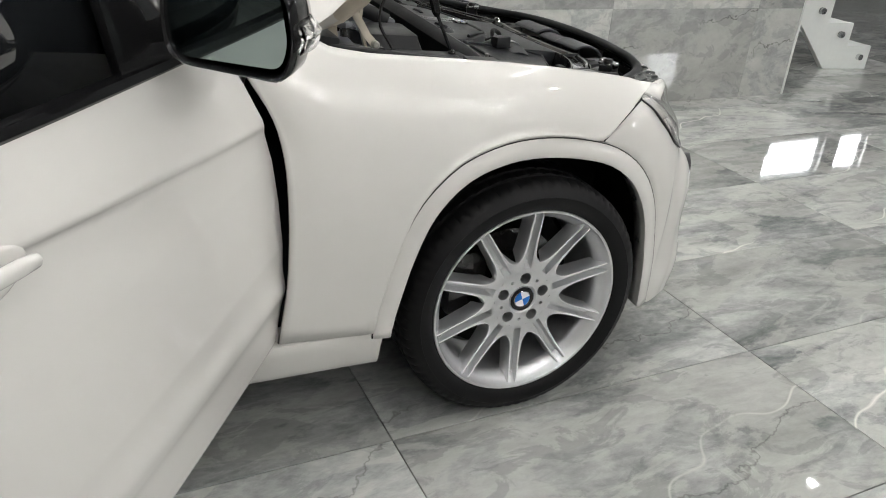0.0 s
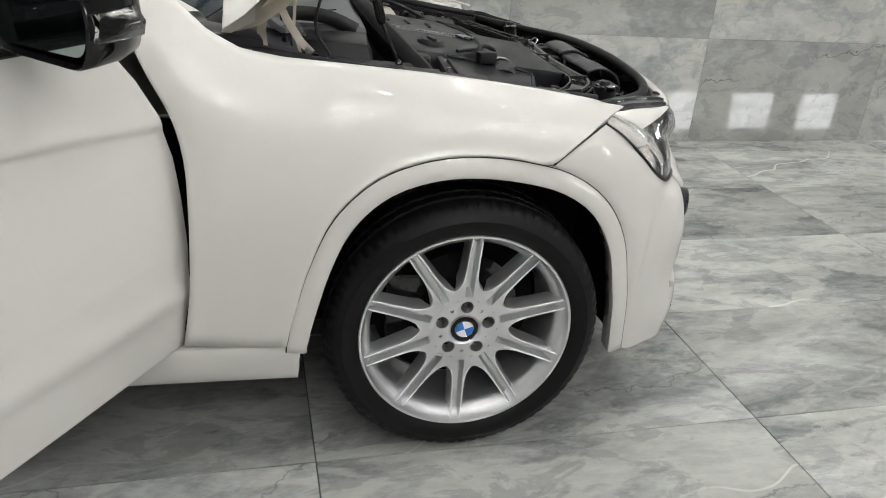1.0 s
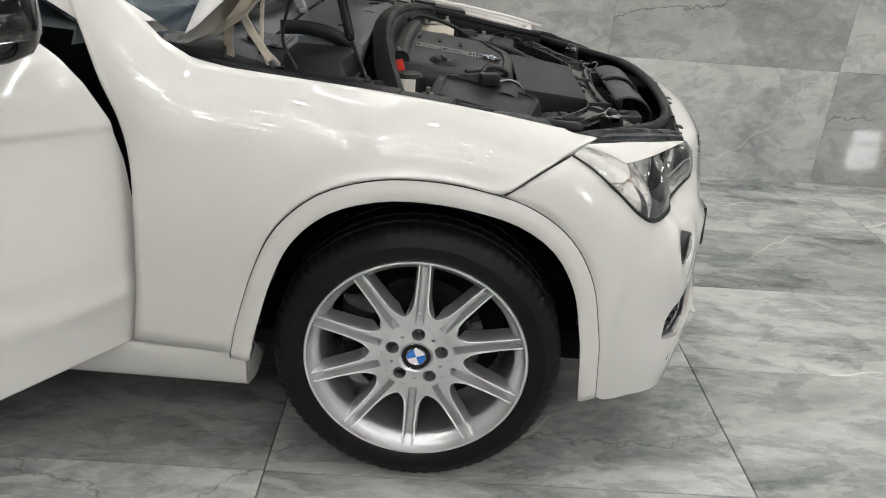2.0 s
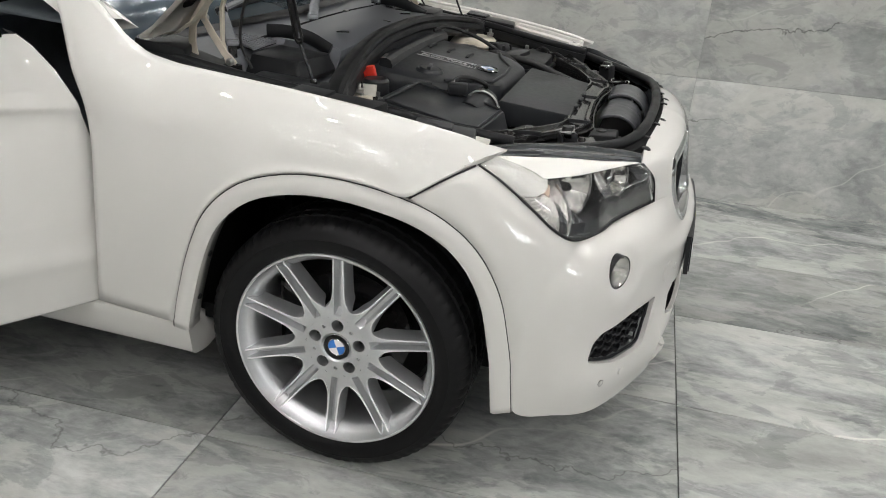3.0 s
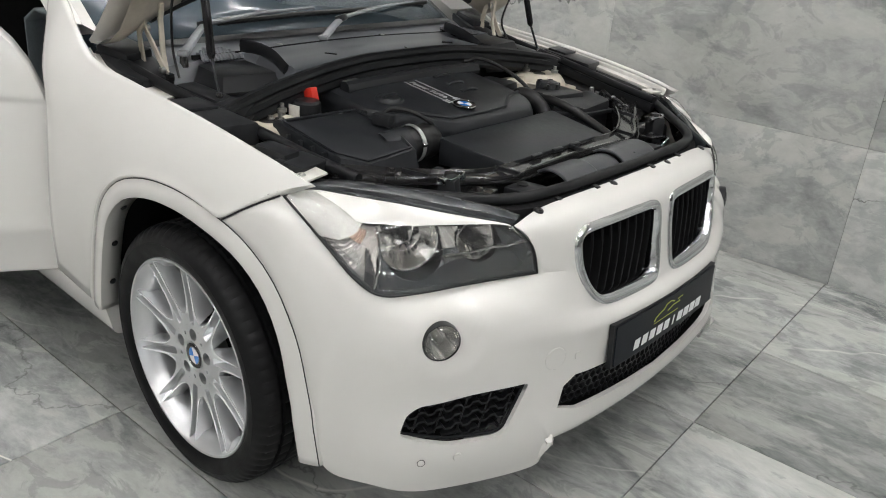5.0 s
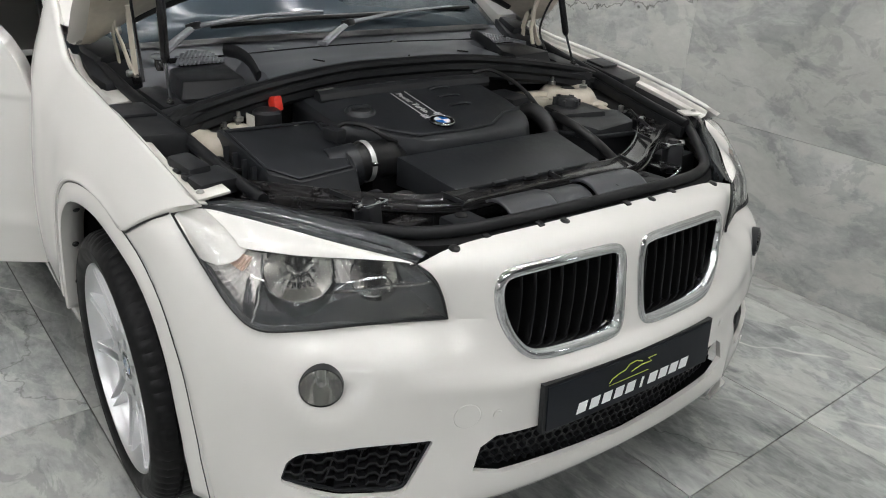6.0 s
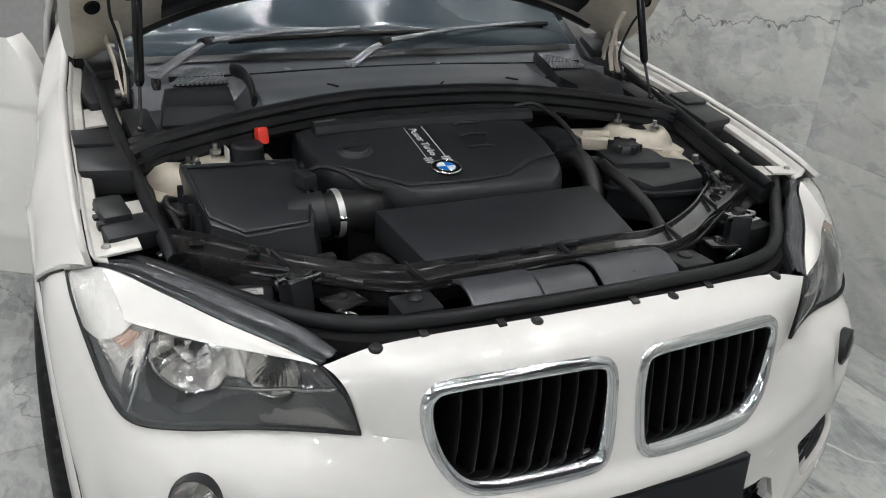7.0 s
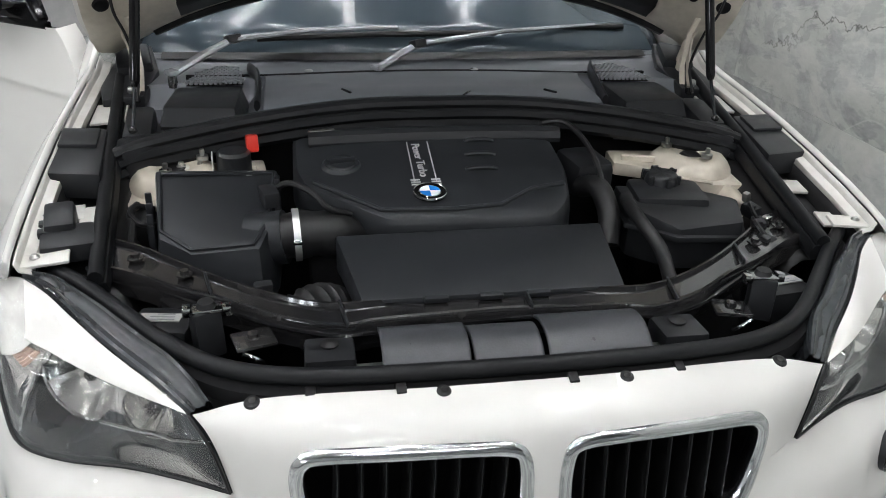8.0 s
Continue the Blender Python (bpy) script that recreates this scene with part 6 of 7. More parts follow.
for k in range(3):
    x = -0.085 + 0.062 * k
    p = [on_cover(x, 0.035 - 0.01 * k, 0.0), on_cover(x, 0.05 - 0.01 * k, 0.004), on_cover(x, 0.085 - 0.01 * k, 0.004), on_cover(x, 0.10 - 0.01 * k, 0.0)]
    part("rib", tube(bmesh.new(), p, 0.006, 8, flat=0.7), COVER, engine)
bm = tube(bmesh.new(), [on_cover(x, y, 0.0) for x, y in ((0.06, -0.285), (0.11, -0.235), (0.165, -0.165), (0.172, -0.03), (0.165, 0.06), (0.12, 0.13), (0.10, 0.20))], 0.0045, 8)
part("edge_ridge", bm, COVER, engine)

# engine block hidden below, its near-black colour stands for the bay's shade
part("engine_block", box(bmesh.new(), (0.0, -0.05, 0.62), (0.36, 0.50, 0.30), bevel=0.02), DARK, car, "engine block below the cover, shade in its colour")

# flat intake cover before the engine
bm = bmesh.new()
prism(bm, [(0.205, -0.252, 0.735), (0.382, -0.220, 0.735), (0.380, 0.222, 0.735), (0.198, 0.245, 0.735)], (0, 0, 0.07), 0.006)
for v in bm.verts:
    if v.co.z > 0.79:
        v.co.z -= max(0.0, v.co.x - 0.235) * 0.15
        v.co.x += 0.012 * (v.co.x > 0.3)
ic = part("intake_cover", bm, COVER, car, "flat black intake cover", angle=30)
for y in (-0.10, -0.01, 0.07):
    part("snap_tab", box(bmesh.new(), (0.396, y, 0.780), (0.012, 0.040, 0.010), (0, 8, 0), 0.003), COVER, ic)

# air filter box, hose and clamp
def lid_drop(x, y):
    """How far the filter lid slopes down towards the nose, less on the engine's side."""
    return (0.42 - 0.20 * min(1.0, max(0.0, (y + 0.49) / 0.10))) * max(0.0, x - 0.11)


bm = bmesh.new()
prism(bm, [(0.005, -0.592, 0.70), (0.215, -0.560, 0.70), (0.250, -0.500, 0.70), (0.283, -0.375, 0.70), (0.205, -0.352, 0.70), (0.02, -0.345, 0.70)], (0, 0, 0.148), 0.010)
for v in bm.verts:
    if v.co.z > 0.80:
        v.co.z -= lid_drop(v.co.x, v.co.y)
        v.co.x -= 0.03
        v.co.y = -0.47 + (v.co.y + 0.47) * 0.95
air = part("air_filter_box", bm, COVER, car, "black ribbed air filter box", angle=25)
edge_line = [(0.002, -0.572), (0.170, -0.552), (0.212, -0.498), (0.240, -0.389), (0.170, -0.366), (0.012, -0.360)]
lid = [V((x, y, 0.8485 - lid_drop(x + 0.03, y))) for x, y in edge_line]
part("lid_lip", tube(bmesh.new(), [q for a, b in zip(lid, lid[1:] + lid[:1]) for q in even([a, b], 8)[:-1]], 0.0035, 6, closed=True), COVER, air, "raised lip of the filter lid")
for k in range(4):
    part("clip_rib", box(bmesh.new(), (0.045 + 0.035 * k, -0.590 + 0.006 * k, 0.80 - 0.006 * k), (0.008, 0.012, 0.06), (0, 0, 0), 0.003), COVER, air)
for x0, y0 in ((0.035, -0.353), (0.13, -0.350)):
    part("clip", box(bmesh.new(), (x0, y0, 0.835 - 0.2 * max(0.0, x0 - 0.08)), (0.022, 0.010, 0.030), (0, 0, 0), 0.002), PLASTIC, air)
hose = empty("intake_hose", car, "black rubber intake hose with a steel clamp")
hp = rail([(0.165, -0.400, 0.780), (0.170, -0.360, 0.788), (0.172, -0.322, 0.793), (0.165, -0.268, 0.790), (0.140, -0.222, 0.766), (0.118, -0.205, 0.70)], 30)
part("hose", tube(bmesh.new(), hp, [0.043 + 0.0025 * math.sin(k * 1.1) for k in range(30)], 20), RUBBER, hose)
a, b = hp[12], hp[13]
d = (b - a).normalized()
part("clamp", lathe(bmesh.new(), [(0.046, -0.006), (0.048, -0.006), (0.048, 0.006), (0.046, 0.006), (0.046, -0.006)], Matrix.Translation(a) @ d.to_track_quat("Z", "Y").to_matrix().to_4x4(), 32), ZINC, hose, "bright steel clamp")
part("port", tube(bmesh.new(), [(0.160, -0.395, 0.777), (0.168, -0.362, 0.786), (0.171, -0.338, 0.790)], [0.052, 0.049, 0.049], 24), COVER, hose, "filter outlet collar")
part("clamp_screw", box(bmesh.new(), a + V((0.044, 0.002, 0.008)), (0.012, 0.014, 0.010), (0, 30, 0), 0.002), CHROME, hose)
part("sensor_wire", tube(bmesh.new(), rail([(0.10, -0.36, 0.85), (0.11, -0.33, 0.868), (0.14, -0.29, 0.862), (0.17, -0.26, 0.842), (0.15, -0.22, 0.82)], 18), 0.006, 8), RUBBER, hose)
part("sensor", box(bmesh.new(), (0.12, -0.365, 0.848), (0.05, 0.03, 0.03), (0, 0, 15), 0.006), PLASTIC, hose)
lower = tube(bmesh.new(), rail([(0.33, -0.34, 0.70), (0.31, -0.30, 0.715), (0.28, -0.27, 0.70), (0.25, -0.24, 0.66)], 30), [0.040 if k % 3 else 0.046 for k in range(30)], 18)
part("lower_hose", lower, RUBBER, hose)
bm = box(bmesh.new(), (0.315, -0.375, 0.745), (0.02, 0.03, 0.07), (0, 0, 10), 0.004)
part("bracket", bm, PLASTIC, hose)

# front cross member: black pressed steel with rolled edges
REAR = rail([(0.165, 0.635, 0), (0.195, 0.58, 0), (0.25, 0.51, 0), (0.311, 0.43, 0), (0.357, 0.35, 0), (0.384, 0.28, 0), (0.388, 0.22, 0), (0.372, 0.1, 0), (0.368, 0.0, 0)], 40)
FRONT = rail([(0.262, 0.645, 0), (0.297, 0.57, 0), (0.335, 0.51, 0), (0.375, 0.43, 0), (0.43, 0.34, 0), (0.456, 0.25, 0), (0.448, 0.2, 0), (0.442, 0.1, 0), (0.438, 0.0, 0)], 40)
cm, rows = [], []
pairs = list(zip(REAR, FRONT))
pairs = [(V((a.x, -a.y, 0)), V((b.x, -b.y, 0))) for a, b in pairs] + pairs[-2::-1]
for a, b in pairs:
    z = 0.776 + 0.06 * max(0.0, abs(a.y) - 0.3)
    m = a.lerp(b, 0.5)
    cm.append((m.x, m.y, z))
    d = (b - a).normalized()
    sec = [(a, 0.0, -0.045), (a, 0.0, 0.0), (a, 0.003, 0.006), (a, 0.008, 0.006), (a, 0.012, -0.003), (b, -0.018, -0.008), (b, -0.012, 0.002), (b, -0.004, 0.003), (b, 0.0, -0.004), (b, 0.0, -0.045)]
    rows.append([q + d * o + V((0, 0, z + h)) for q, o, h in sec])
bm = lofted(rows)
cross = part("cross_member", bm, BAR, car, "black glossy steel cross member", angle=30)
for y in (-0.46, -0.25, 0.05, 0.30, 0.47):
    q = min(cm, key=lambda p: abs(p[1] - y))
    part("strap", box(bmesh.new(), (q[0] - 0.002, y, q[2] + 0.002), (0.070, 0.004, 0.010), (0, 0, -30 * y), 0.001), PLASTIC, cross)
for y in (-0.585, -0.50, 0.52, 0.60):
    q = min(cm, key=lambda p: abs(p[1] - y))
    part("bolt", lathe(bmesh.new(), [(0.0, 0.010), (0.007, 0.010), (0.008, 0.004), (0.014, 0.003), (0.014, 0.0)], pose(q[0] - 0.004, y, q[2]), 6), BAR, cross)
part("cable", tube(bmesh.new(), [(p[0] + 0.040, p[1], p[2] - 0.012 + 0.003 * math.sin(14 * p[1])) for p in cm[6:-6]], 0.004, 6), GLOSS, cross)

# intake snorkel in front of the cross member
snork = empty("intake_snorkel", car, "black ribbed intake snorkel behind the nose")
for y0, y1, r in ((-0.205, -0.074, 0.060), (-0.072, 0.036, 0.055), (0.038, 0.200, 0.064)):
    rows = []
    for k in range(13):
        t = math.pi * (-0.05 + 0.75 * k / 12)
        rows.append([V((0.512 + r * 1.15 * math.cos(t), y, 0.732 + r * 1.06 * math.sin(t))) for y in (y0 + 0.002, y0 + 0.006, (y0 + y1) / 2, y1 - 0.006, y1 - 0.002)])
    bm = bmesh.new()
    grid_mesh(bm, rows)
    solid(part("section", bm, DUCT, snork, angle=40), 0.006)

# brackets, latches and labels between cross member and nose
part("radiator_support", box(bmesh.new(), (0.50, 0, 0.66), (0.10, 1.0, 0.05), bevel=0.01), DARK, car, "dark radiator support under the nose")
for s in (1, -1):
    latch = empty("bonnet_latch", car, "black bonnet latch with bright buckle")

    def put(name, bm, mat, **kw):
        part(name, bm if s > 0 else flip_y(bm), mat, latch, **kw)

    put("stand", box(bmesh.new(), (0.425, -0.455, 0.765), (0.040, 0.042, 0.075), (0, -8, 25), 0.006), PLASTIC)
    put("cap", box(bmesh.new(), (0.420, -0.452, 0.803), (0.034, 0.044, 0.006), (0, -8, 8), 0.002), CHROME)
    for dy in (-0.029, 0.029):
        put("lug", box(bmesh.new(), (0.424, -0.452 + dy, 0.802), (0.020, 0.013, 0.016), (0, -8, 8), 0.003), CHROME)
    put("screw", lathe(bmesh.new(), [(0.0, 0.008), (0.007, 0.008), (0.009, 0.0)], pose(0.420, -0.453, 0.805) @ Matrix.Diagonal((1.7, 1.7, 1.2, 1)), 14), RUBBER)
    put("hook_plate", box(bmesh.new(), (0.455, -0.385, 0.765), (0.055, 0.060, 0.006), (0, -6, 15), 0.002), BAR)
    put("hook", tube(bmesh.new(), rail([(0.48, -0.40, 0.755), (0.50, -0.395, 0.77), (0.505, -0.38, 0.765), (0.495, -0.37, 0.75)], 14), 0.0035, 8), CHROME)
    put("hook_bolt", lathe(bmesh.new(), [(0.0, 0.008), (0.008, 0.006), (0.010, 0.0)], pose(0.450, -0.386, 0.768), 12), BAR)
    put("lamp_back", box(bmesh.new(), (0.372, -0.528, 0.727), (0.09, 0.095, 0.06), (0, -6, -8), 0.012), PLASTIC)
    put("label", box(bmesh.new(), (0.370, -0.532, 0.7595), (0.026, 0.066, 0.002), (0, -6, -8), 0.0), LABEL, smooth=False)
    for j in range(3):
        put("print_bar", box(bmesh.new(), (0.378 - 0.008 * j, -0.532 + 0.005 * j, 0.7614 - 0.0008 * j), (0.0018, 0.048 - 0.01 * j, 0.0008), (0, -6, -8)), COWL, smooth=False)
    put("lamp_bolt", lathe(bmesh.new(), [(0.0, 0.010), (0.008, 0.010), (0.010, 0.005), (0.017, 0.003), (0.017, 0.0)], pose(0.275, -0.640, 0.800) @ Matrix.Diagonal((0.8, 0.8, 1, 1)), 14), BAR)
    put("side_block", box(bmesh.new(), (0.495, -0.275, 0.742), (0.07, 0.075, 0.05), (0, -4, 0), 0.008), PLASTIC)
    put("block_bolt", lathe(bmesh.new(), [(0.0, 0.006), (0.006, 0.006), (0.014, 0.002), (0.014, 0.0)], pose(0.485, -0.275, 0.768), 14), RUBBER)
    put("heat_plate", box(bmesh.new(), (0.52, -0.225, 0.74), (0.03, 0.055, 0.004), (0, 10, 0), 0.001), STEEL)

# strut towers
for s in (1, -1):
    tower = empty("strut_tower", car, "cream painted strut tower with bolts")

    def put(name, bm, mat, **kw):
        part(name, bm if s > 0 else flip_y(bm), mat, tower, **kw)

    shelf = [(-0.155, -0.665, 0.772), (-0.155, -0.385, 0.782), (-0.075, -0.375, 0.782), (-0.045, -0.45, 0.780), (0.005, -0.475, 0.776), (0.035, -0.56, 0.768), (0.03, -0.66, 0.762)]
    put("dome", prism(bmesh.new(), [V(q) for q in shelf], (0, 0, 0.032), 0.009), PRIMER)
    put("collar", lathe(bmesh.new(), [(0.026, 0.008), (0.034, 0.015), (0.058, 0.019), (0.084, 0.014), (0.098, 0.002), (0.108, -0.012), (0.112, -0.03)], pose(-0.075, -0.555, 0.816) @ Matrix.Diagonal((0.85, 0.85, 1, 1)), 40), PRIMER)
    put("bearing", lathe(bmesh.new(), [(0.0, 0.008), (0.018, 0.009), (0.024, 0.004), (0.024, -0.02)], pose(-0.075, -0.555, 0.822), 24), RUBBER)
    for a in (110, 230, 350):
        put("bolt", lathe(bmesh.new(), [(0.0, 0.022), (0.005, 0.022), (0.0055, 0.010), (0.012, 0.009), (0.012, 0.0)], pose(-0.075, -0.555, 0.840) @ pose(0, 0, 0, 0, 0, a) @ pose(0.055, 0, 0), 12), STEEL)
    put("rib", box(bmesh.new(), (-0.085, -0.435, 0.818), (0.012, 0.075, 0.014), (0, 0, 12), 0.004, 2), PRIMER)
    put("seam", tube(bmesh.new(), rail([(-0.045, -0.45, 0.813), (0.003, -0.478, 0.810), (0.032, -0.56, 0.802)], 12), 0.0035, 6), PRIMER)
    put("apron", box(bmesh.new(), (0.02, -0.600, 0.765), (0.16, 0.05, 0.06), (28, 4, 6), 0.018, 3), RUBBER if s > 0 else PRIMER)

# black boxes on the wings
for s in (1, -1):
    bm = bmesh.new()
    prism(bm, [(-0.165, -0.784, 0.834), (-0.165, -0.692, 0.834), (0.045, -0.668, 0.818), (0.030, -0.764, 0.818)], (0, 0, 0.052), 0.008)
    prism(bm, [(-0.155, -0.774, 0.884), (-0.150, -0.702, 0.884), (-0.070, -0.695, 0.878), (-0.075, -0.768, 0.878)], (0, 0, 0.008), 0.003)
    part("wing_box", bm if s > 0 else flip_y(bm), PLASTIC, car, "black plastic box on the inner wing", angle=30)
bm = box(bmesh.new(), (0.165, -0.712, 0.832), (0.085, 0.050, 0.042), (0, 5, 12), 0.010)
box(bm, (0.215, -0.690, 0.818), (0.075, 0.085, 0.035), (0, 5, 12), 0.008)
rb = part("wing_relay", bm, PLASTIC, car, "black relay block beside the seal")
for k in range(3):
    part("plug", box(bmesh.new(), (0.140 + 0.032 * k, -0.740 + 0.006 * k, 0.826), (0.018, 0.022, 0.026), (0, 5, 12), 0.004), PLASTIC, rb)
for s in (1, -1):
    for px, py, lx, ly in ((0.085, -0.722, 0.05, 0.055), (0.10, -0.675, 0.07, 0.05), (0.215, -0.72, 0.05, 0.05)):
        bm = box(bmesh.new(), (px, py, 0.868 - 0.11 * px - 0.048), (lx, ly, 0.006), (2, 7, 8), 0.002)
        part("wing_plate", bm if s > 0 else flip_y(bm), FLANGE, bay)
    bm = box(bmesh.new(), (-0.30, -0.715, 0.872), (0.10, 0.075, 0.006), (4, 6, 4), 0.002)
    part("wing_plate", bm if s > 0 else flip_y(bm), FLANGE, bay)
    bm = box(bmesh.new(), (0.270, -0.712, 0.819), (0.036, 0.072, 0.006), (3, 8, 8), 0.002)
    tb = part("wing_tab", bm if s > 0 else flip_y(bm), FLANGE, car, "cream sheet tab behind the headlight")
    bm = lathe(bmesh.new(), [(0.0, 0.007), (0.006, 0.007), (0.011, 0.002), (0.012, 0.0)], pose(0.268, -0.728, 0.822) @ Matrix.Diagonal((0.7, 0.7, 0.8, 1)), 12)
    part("bolt", bm if s > 0 else flip_y(bm), STEEL, tb)

# battery terminal post with red cap, steel bracket
post = empty("jump_terminal", car, "red capped jump start terminal")
part("post", lathe(bmesh.new(), [(0.0, 0.04), (0.028, 0.04), (0.034, 0.034), (0.036, -0.03)], pose(-0.075, -0.440, 0.825), 24), PLASTIC, post)
part("red_cap", box(bmesh.new(), (-0.105, -0.404, 0.868), (0.030, 0.024, 0.036), (0, -15, 10), 0.005), RED, post, "red plastic cap")
bm = box(bmesh.new(), (-0.074, -0.482, 0.840), (0.036, 0.003, 0.036), (0, 0, 6), 0.001)
box(bm, (-0.086, -0.522, 0.827), (0.036, 0.078, 0.005), (0, 0, 6), 0.001)
part("bracket", bm, FLANGE, post, "pale sheet bracket", smooth=False)
for y in (-0.545, -0.508):
    part("bolt", lathe(bmesh.new(), [(0.0, 0.010), (0.006, 0.010), (0.0065, 0.004), (0.010, 0.003), (0.010, 0.0)], pose(-0.084, y, 0.829), 6), STEEL, post)

# coolant tank with cap, hoses
tank = empty("coolant_tank", car, "black coolant tank with ribbed cap")
bm = bmesh.new()
prism(bm, [(0.03, 0.335, 0.70), (0.15, 0.325, 0.70), (0.215, 0.40, 0.70), (0.225, 0.53, 0.70), (0.13, 0.565, 0.70), (0.03, 0.50, 0.70)], (0, 0, 0.10), 0.014)
for v in bm.verts:
    if v.co.z > 0.76:
        v.co.z += 0.012 * math.sin(25 * v.co.y)
part("body", bm, PLASTIC, tank, angle=30)
part("neck", box(bmesh.new(), (0.085, 0.43, 0.80), (0.11, 0.15, 0.04), (0, 0, -8), 0.016), PLASTIC, tank)
bm = lathe(bmesh.new(), [(0.0, 0.028), (0.026, 0.028), (0.032, 0.024), (0.035, 0.016), (0.035, 0.0)], pose(0.052, 0.43, 0.812), 24, lambda k, p: [(r - (0.003 if k % 4 == 0 and r > 0.03 else 0), h) for r, h in p])
part("cap", bm, PLASTIC, tank, "black ribbed cap")
part("hose", tube(bmesh.new(), rail([(0.10, 0.335, 0.81), (0.14, 0.325, 0.812), (0.20, 0.33, 0.80), (0.26, 0.345, 0.775), (0.33, 0.335, 0.755), (0.38, 0.33, 0.74)], 26), 0.013, 12), RUBBER, tank)
part("flange", prism(bmesh.new(), [(0.022, 0.325, 0.768), (0.155, 0.314, 0.768), (0.225, 0.395, 0.766), (0.236, 0.537, 0.764), (0.132, 0.575, 0.766), (0.022, 0.508, 0.768)], (0, 0, 0.012), 0.004), PLASTIC, tank)
for k in range(6):
    a = math.pi / 3 * k
    part("cap_lug", box(bmesh.new(), (0.052 + 0.033 * math.cos(a), 0.43 + 0.033 * math.sin(a), 0.826), (0.012, 0.010, 0.022), (0, 0, math.degrees(a)), 0.003), PLASTIC, tank)

# loose lines, wires and small hardware around the engine
lines = empty("engine_wiring", car, "black hoses and wiring around the engine")
part("oil_line", tube(bmesh.new(), rail([(-0.13, 0.22, 0.89), (-0.10, 0.26, 0.90), (-0.02, 0.285, 0.88), (0.06, 0.29, 0.845), (0.13, 0.28, 0.80)], 24), 0.006, 8), RUBBER, lines)
part("wing_hose", tube(bmesh.new(), rail([(0.03, -0.615, 0.80), (0.07, -0.62, 0.802), (0.13, -0.608, 0.792), (0.20, -0.60, 0.782), (0.28, -0.585, 0.765)], 24), 0.007, 8), RUBBER, lines)
part("wing_wire", tube(bmesh.new(), rail([(0.035, -0.585, 0.792), (0.05, -0.612, 0.806), (0.085, -0.618, 0.806), (0.105, -0.598, 0.795), (0.09, -0.575, 0.785)], 24), 0.0055, 8), RUBBER, lines)
part("pump_hose", tube(bmesh.new(), rail([(0.02, 0.27, 0.80), (0.07, 0.285, 0.82), (0.13, 0.29, 0.79), (0.17, 0.28, 0.74)], 18), 0.022, 12), RUBBER, lines)
part("brake_box", box(bmesh.new(), (-0.06, 0.30, 0.80), (0.12, 0.09, 0.08), (0, 0, 8), 0.02), PLASTIC, lines)
# plugs and looped wires between the coolant tank and the seal
for x, y, z, a in ((0.150, 0.585, 0.792, 20), (0.205, 0.572, 0.786, -15), (0.255, 0.560, 0.776, 35)):
    bm = box(bmesh.new(), (x, y, z), (0.034, 0.024, 0.026), (8, 5, a), 0.004)
    box(bm, (x + 0.012, y - 0.010, z + 0.012), (0.016, 0.014, 0.012), (8, 5, a), 0.002)
    part("plug", bm, PLASTIC, lines, "black wiring plug")
part("wire", tube(bmesh.new(), rail([(0.150, 0.580, 0.800), (0.172, 0.565, 0.818), (0.196, 0.560, 0.812), (0.206, 0.572, 0.794)], 20), 0.004, 6), RUBBER, lines)
part("wire", tube(bmesh.new(), rail([(0.205, 0.565, 0.794), (0.228, 0.548, 0.806), (0.252, 0.552, 0.796), (0.272, 0.572, 0.772)], 20), 0.0045, 6), RUBBER, lines)
part("bright_joint", box(bmesh.new(), (0.20, 0.590, 0.796), (0.016, 0.018, 0.014), (10, 0, 20), 0.004), STEEL, lines)
part("bright_joint", box(bmesh.new(), (0.115, 0.592, 0.806), (0.014, 0.014, 0.020), (10, 0, 20), 0.004), STEEL, lines)
part("chrome_strip", box(bmesh.new(), (-0.118, -0.262, 0.885), (0.010, 0.055, 0.008), (0, 0, 10), 0.002), STEEL, lines)
part("valve_cap", box(bmesh.new(), (0.005, -0.405, 0.842), (0.014, 0.014, 0.014), (0, 0, 0), 0.003), LABEL, lines)

# ---- windscreen and wipers ----
bm = bmesh.new()
rows = []
for k in range(33):
    y = -0.72 + 1.44 * k / 32
    b = base_x(y)
    rows.append([V((b + dx, y * w, 0.950 - 0.03 * (abs(y) / 0.7) ** 2 + dz)) for dx, dz, w in ((0.01, -0.01, 1.0), (-0.12, 0.065, 0.99), (-0.30, 0.165, 0.97), (-0.52, 0.275, 0.94), (-0.80, 0.39, 0.89))])
grid_mesh(bm, rows, flip=True)
ws = part("windscreen", bm, SCREEN, car, "windscreen with blue-grey reflection in its colour", angle=60)
solid(ws, 0.005)


def glass(y, up):
    """A point of the windscreen, up metres of height above its foot."""
    dx = -up / 0.55
    return V((base_x(y) + dx, y, 0.95 - 0.03 * (abs(y) / 0.7) ** 2 + up))


